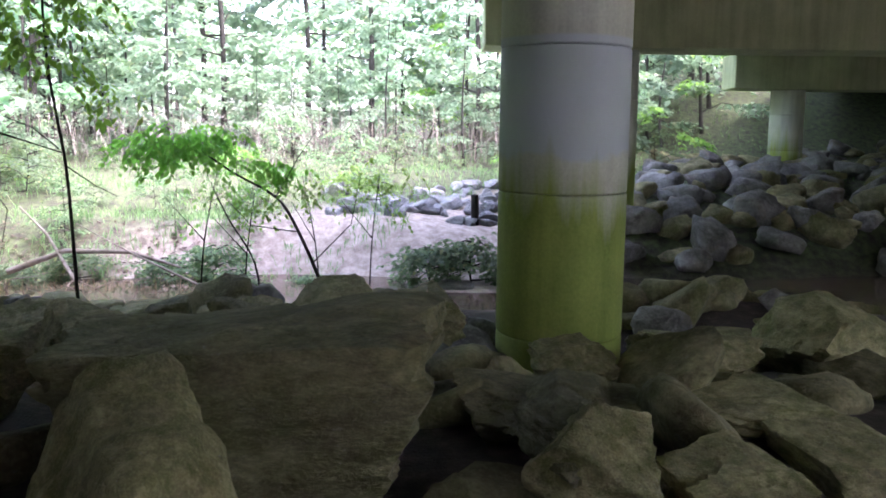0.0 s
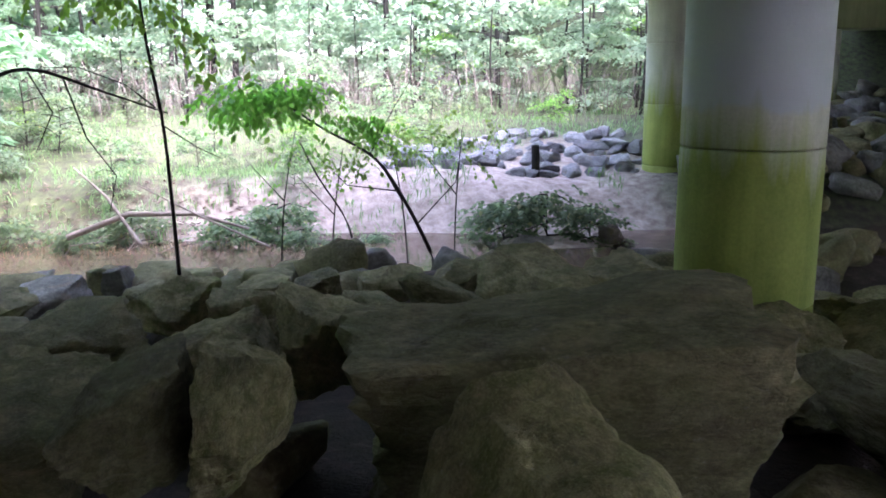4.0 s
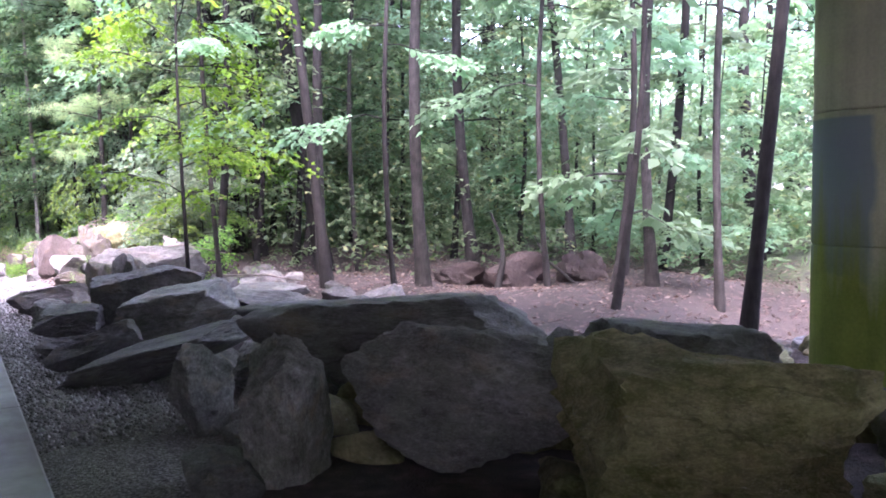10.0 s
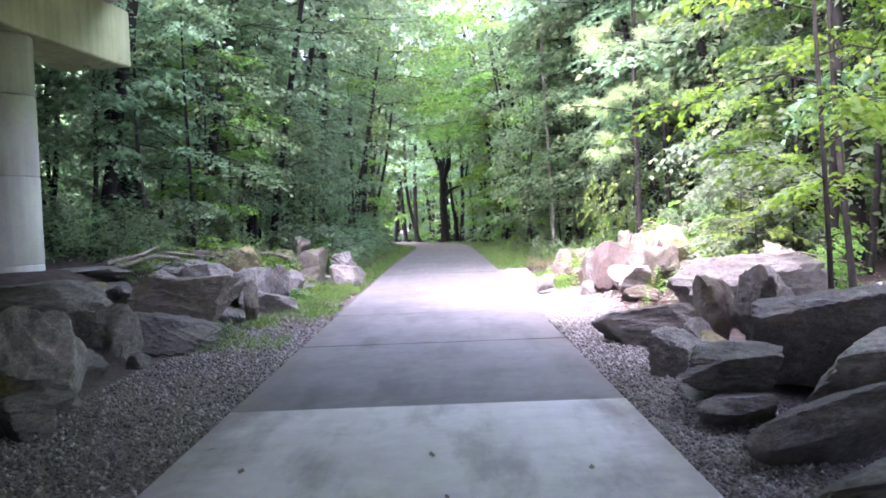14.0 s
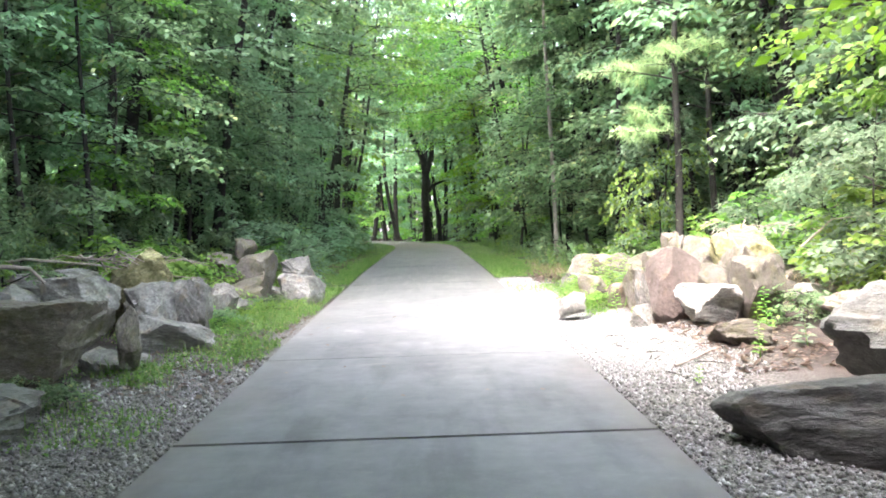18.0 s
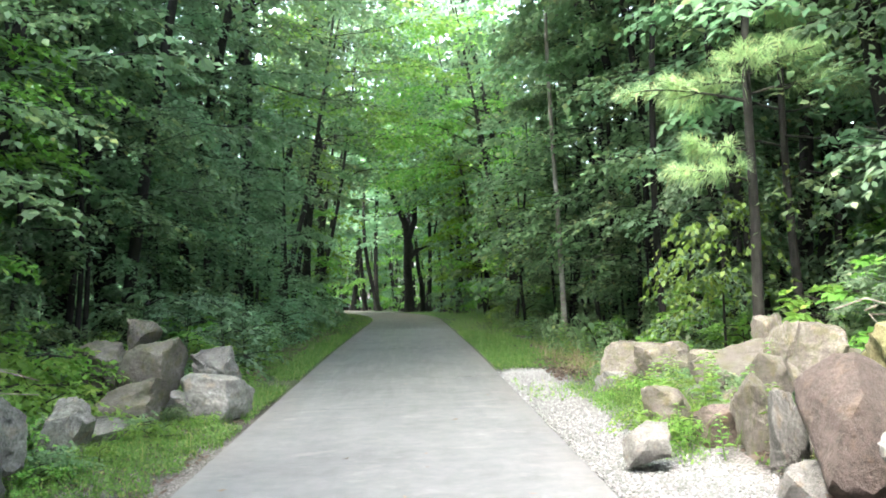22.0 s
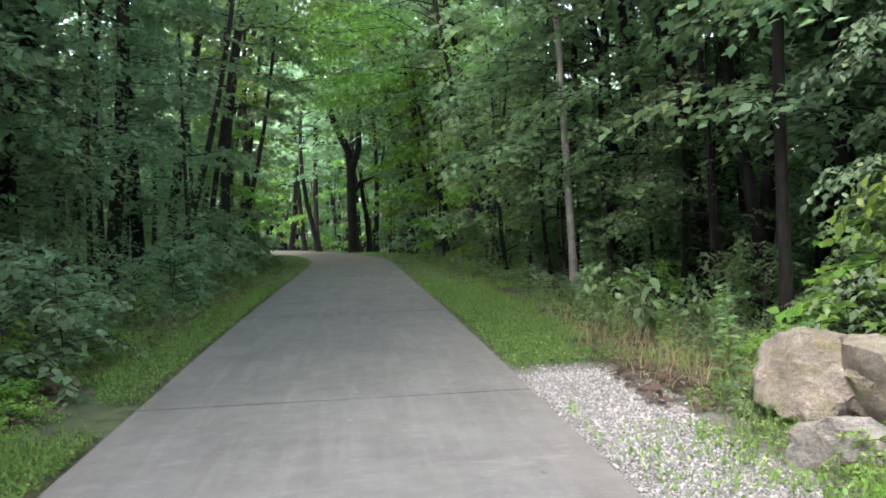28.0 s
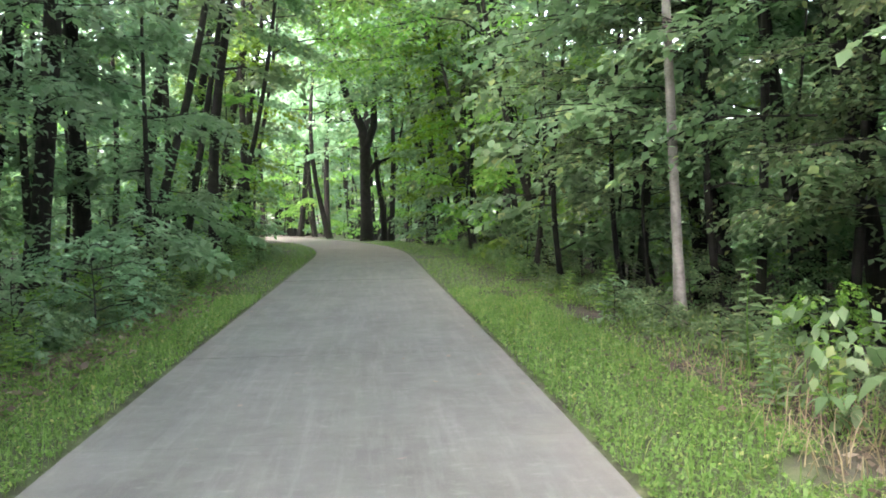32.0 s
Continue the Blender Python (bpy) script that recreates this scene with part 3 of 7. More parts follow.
def build_cap(end, length, z0, z1, width, material):
    """Pier cap that runs back from its free end along the bent."""
    cap = thing("pier_cap", "concrete pier cap beam with stained sides and a pale end", "pier cap", "pier caps", "structure")
    bm = bmesh.new()
    prof = [(-width / 2, z1), (width / 2, z1), (width / 2, z0), (-width / 2, z0)]
    across = Vector((ALONG.y, -ALONG.x, 0))
    rings = []
    for s, lift in ((0.0, 0.03), (-0.5, 0.0), (-length, 0.0)):
        mid = Vector((*end, 0)) + ALONG * s
        rings.append([bm.verts.new(mid + across * a + Vector((0, 0, z + (lift if z == z0 else 0)))) for a, z in prof])
    for r, q in zip(rings, rings[1:]):
        for j in range(4):
            bm.faces.new((r[j], r[(j + 1) % 4], q[(j + 1) % 4], q[j]))
    bm.faces.new(rings[0][::-1])
    bm.faces.new(rings[-1])
    bmesh.ops.recalc_face_normals(bm, faces=bm.faces[:])
    bmesh.ops.bevel(bm, geom=bm.edges[:], offset=0.02, segments=1, affect="EDGES")
    me = bpy.data.meshes.new("beam")
    bm.to_mesh(me)
    bm.free()
    me.materials.append(material)
    part("beam", me, cap)
    return cap


BENTS = [  # free end of the cap, soffit height, first pier behind the end
    ((-5.55, 20.2), 4.12, 2.75),
    ((7.36, 7.55), 3.38, 1.55),
    ((15.3, -1.3), 3.02, 2.25),
    ((23.6, -9.4), 2.86, 1.7),
]
PIER_MATS = {
    0: make_concrete("pier_concrete_a", (0.56, 0.57, 0.55), algae=0.5, low=3.6, high=2.4),
    1: make_concrete("pier_concrete_b", (0.58, 0.6, 0.4), algae=0.95, patch=(0.95, 2.13, -1.6, 0.5, (0.24, 0.31, 0.34)), low=0.5, high=1.9),
    2: make_concrete("pier_concrete_c", (0.56, 0.58, 0.48), algae=0.95, low=0.6, high=2.0),
}
M_P1 = make_concrete("pier_concrete_d", (0.58, 0.59, 0.48), algae=0.95, patch=(1.45, 2.24, -3.3, 3.3, (0.52, 0.57, 0.59)), low=0.8, high=1.6)


def build_bridge():
    spacing = 6.717
    for k, (end, z0, back) in enumerate(BENTS):
        build_cap(end, 23.0, z0, z0 + 0.95, 1.15, M["cap"])
        for j in range(3):
            p = Vector((*end, 0)) - ALONG * (back + spacing * j * (1.0 if k == 1 else 0.83))
            mat = M_P1 if (k == 1 and j == 1) else PIER_MATS[min(k, 2)]
            build_pier(p.x, p.y, ground_z(p.x, p.y) - 0.6, z0, mat, rings=(0.15, 1.18, 2.18) if k else (1.0, 2.2, 3.3))
    # deck and girders, skewed over the bents
    deck = thing("bridge_deck", "concrete road bridge deck on long girders, seen from below", "bridge deck", kind="structure")
    ends = [(Vector((*e, z + 0.95))) for e, z, _ in BENTS]
    ends = [ends[0] + (ends[0] - ends[1]) * 1.4] + ends + [ends[-1] + (ends[-1] - ends[-2]) * 1.3]
    for g in range(9):
        shift = -ALONG * (0.5 + 2.55 * g)
        for a, b in zip(ends, ends[1:]):
            part("girder", beam_between("girder", a + shift, b + shift, 0.5, 0.95, M["girder"]), deck)
    for a, b in zip(ends, ends[1:]):
        part("slab", slab_between("slab", a, b, -ALONG * 22.4, 0.95, 0.25, M["girder"]), deck)


def beam_between(name, a, b, w, h, material):
    """I-shaped girder from a to b, standing on that line."""
    d = (b - a).normalized()
    side = Vector((d.y, -d.x, 0)).normalized()
    a, b = a + d * 0.02, b - d * 0.02
    prof = [(-w / 2, 0), (w / 2, 0), (w / 2, 0.16), (0.1, 0.28), (0.1, h - 0.2), (w * 0.4, h - 0.1), (w * 0.4, h), (-w * 0.4, h), (-w * 0.4, h - 0.1), (-0.1, h - 0.2), (-0.1, 0.28), (-w / 2, 0.16)]
    v = [p + side * s + Vector((0, 0, z)) for p in (a, b) for s, z in prof]
    k = len(prof)
    f = [(j, (j + 1) % k, k + (j + 1) % k, k + j) for j in range(k)] + [tuple(range(k))[::-1], tuple(range(k, 2 * k))]
    return mesh_from(name, v, f, material)


def slab_between(name, a, b, across, lift, thick, material):
    lip = -across.normalized() * 0.45
    v = []
    for p in (a, b):
        for s in (lip, across):
            for z in (lift, lift + thick):
                v.append(p + s + Vector((0, 0, z)))
    f = [(0, 1, 3, 2), (4, 6, 7, 5), (0, 4, 5, 1), (2, 3, 7, 6), (0, 2, 6, 4), (1, 5, 7, 3)]
    return mesh_from(name, v, f, material)


build_bridge()

# ---- boulders ----
def ico_sphere(sub):
    bm = bmesh.new()
    bmesh.ops.create_icosphere(bm, subdivisions=sub, radius=1.0)
    v = np.array([p.co[:] for p in bm.verts])
    f = np.array([[q.index for q in p.verts] for p in bm.faces])
    bm.free()
    return v, f


ICO = {s: ico_sphere(s) for s in (1, 2, 3, 4, 5)}


def wave(p, seed, freq, octaves=4, gain=0.5):
    """Cheap fractal relief for arrays of points, from sums of turned sine waves."""
    r = np.random.default_rng(seed)
    out, amp = np.zeros(len(p)), 1.0
    for _ in range(octaves):
        for _ in range(4):
            k = r.normal(size=3)
            k *= freq / np.linalg.norm(k)
            out += amp * 0.35 * np.sin(p @ k + r.uniform(0, 6.28) + 1.3 * np.sin(p @ (k[[1, 2, 0]] * 0.7)))
        freq, amp = freq * 2.1, amp * gain
    return out


def boulder_mesh(seed, material, sub=4, blocky=0.5, facets=12, rough=0.03, ledges=0.0, under=0.0):
    """Broken rock: a warped body cut by planes, its edges chipped, its faces uneven, with split ledges. Undercut in front by the share under. Unit half-size."""
    r = np.random.default_rng(seed)
    v, f = ICO[sub]
    axes = np.concatenate([np.eye(3), -np.eye(3)]) + r.normal(size=(6, 3)) * max(0.08, 0.4 - 0.24 * blocky)
    more = r.normal(size=(facets, 3))
    nrm = np.concatenate([axes, more])
    nrm /= np.linalg.norm(nrm, axis=1)[:, None]
    dist = np.concatenate([r.uniform(0.7, 1.0, 6), r.uniform(0.62, 1.08, facets) * (0.92 + 0.22 * blocky)])
    warp = np.stack([wave(v, seed + 20 + k, 1.5, 2) for k in range(3)], -1)
    c = np.maximum((v + 0.1 * warp + 0.03 * wave(v, seed + 9, 4.0, 3)[:, None]) @ nrm.T, 1e-3) / dist
    sharp = 60 + 80 * blocky
    rad = np.minimum((c**sharp).sum(1) ** (-1.0 / sharp), 1.5)
    p = v * rad[:, None]
    n = wave(p, seed + 1, 2.0, 5, 0.55)
    chip = -np.abs(wave(p, seed + 3, 4.5, 4, 0.6))
    bed = (p @ (axes[2] + 0.35 * axes[0])) * r.uniform(2.2, 3.6) + 0.5 * wave(p, seed + 2, 1.6, 3)
    ledge = (bed - np.floor(bed)) ** 3
    p = p * (1 + rough * (0.8 * n + 1.1 * chip) + ledges * (ledge - 0.3))[:, None]
    p[:, 1] -= under * p[:, 2]
    top, low = p.max(0), p.min(0)
    p = (p - (top + low) / 2) / ((top - low) / 2)
    me = mesh_fast("boulder", p, f, material, True)
    me.set_sharp_from_angle(angle=radians(32))
    return me


BOULDERS = {}
for kind_name, mat, count, seed0, detail in (("grey", "rock", 10, 100, 5), ("moss", "rock_moss", 10, 200, 5), ("tan", "rock_tan", 8, 300, 4), ("rust", "rock_rust", 2, 400, 4), ("small", "rock", 5, 500, 3), ("dim", "rock_moss", 5, 520, 3), ("skylit", "rock_skylit", 5, 540, 3)):
    BOULDERS[kind_name] = [boulder_mesh(seed0 + i, M[mat], detail, blocky=-0.4 if kind_name == "rust" else (0.1, 0.45, 0.8, 0.25)[i % 4], facets=3 if kind_name == "rust" else 6 + 3 * (i % 4), rough=0.03 if kind_name == "rust" else 0.062 if kind_name == "tan" else 0.05, ledges=0.0 if kind_name == "rust" else (0.04, 0.075, 0.02, 0.055)[(i * 7 + seed0 // 100) % 4]) for i in range(count)]
BOULDERS["block"] = [boulder_mesh(600 + i, M["rock_moss" if i < 2 else "rock_tan" if i == 2 else "rock"], 5, blocky=1.4, facets=5, rough=0.03, ledges=0.05) for i in range(4)]
BOULDERS["wedge"] = [boulder_mesh(640 + i, M["rock"], 5, blocky=(1.2, 0.8, 1.0, 0.6)[i], facets=(6, 8, 7, 10)[i], rough=0.055, ledges=0.012, under=(0.5, 0.4, 0.75, 0.6)[i]) for i in range(4)]
LOOKS = {
    "wedge": "grey slanting boulder with a dark undercut face",
    "grey": "grey angular boulder in the rock pile", "moss": "dark olive boulder with moss in the shade", "tan": "pale tan weathered boulder in the sun",
    "rust": "rounded reddish brown boulder with lichen specks", "small": "small grey broken riprap stone", "skylit": "riprap stone on the far creek bank, skylight painted in as pale blue-grey", "dim": "small dark mossy riprap stone", "block": "large squared quarry block of layered stone",
}


def boulder(kind_name, which, x, y, z, sx, sy, sz, turn=0, lean=0, tip=0, label="", group="riprap boulders"):
    """Half-sizes sx, sy, sz about the centre."""
    ob = new("boulder", BOULDERS[kind_name][which % len(BOULDERS[kind_name])])
    ob.matrix_world = pose(x, y, z, lean, tip, turn) @ Matrix.Diagonal((sx, sy, sz, 1))
    return tagged(ob, label or LOOKS[kind_name], "boulder", group)


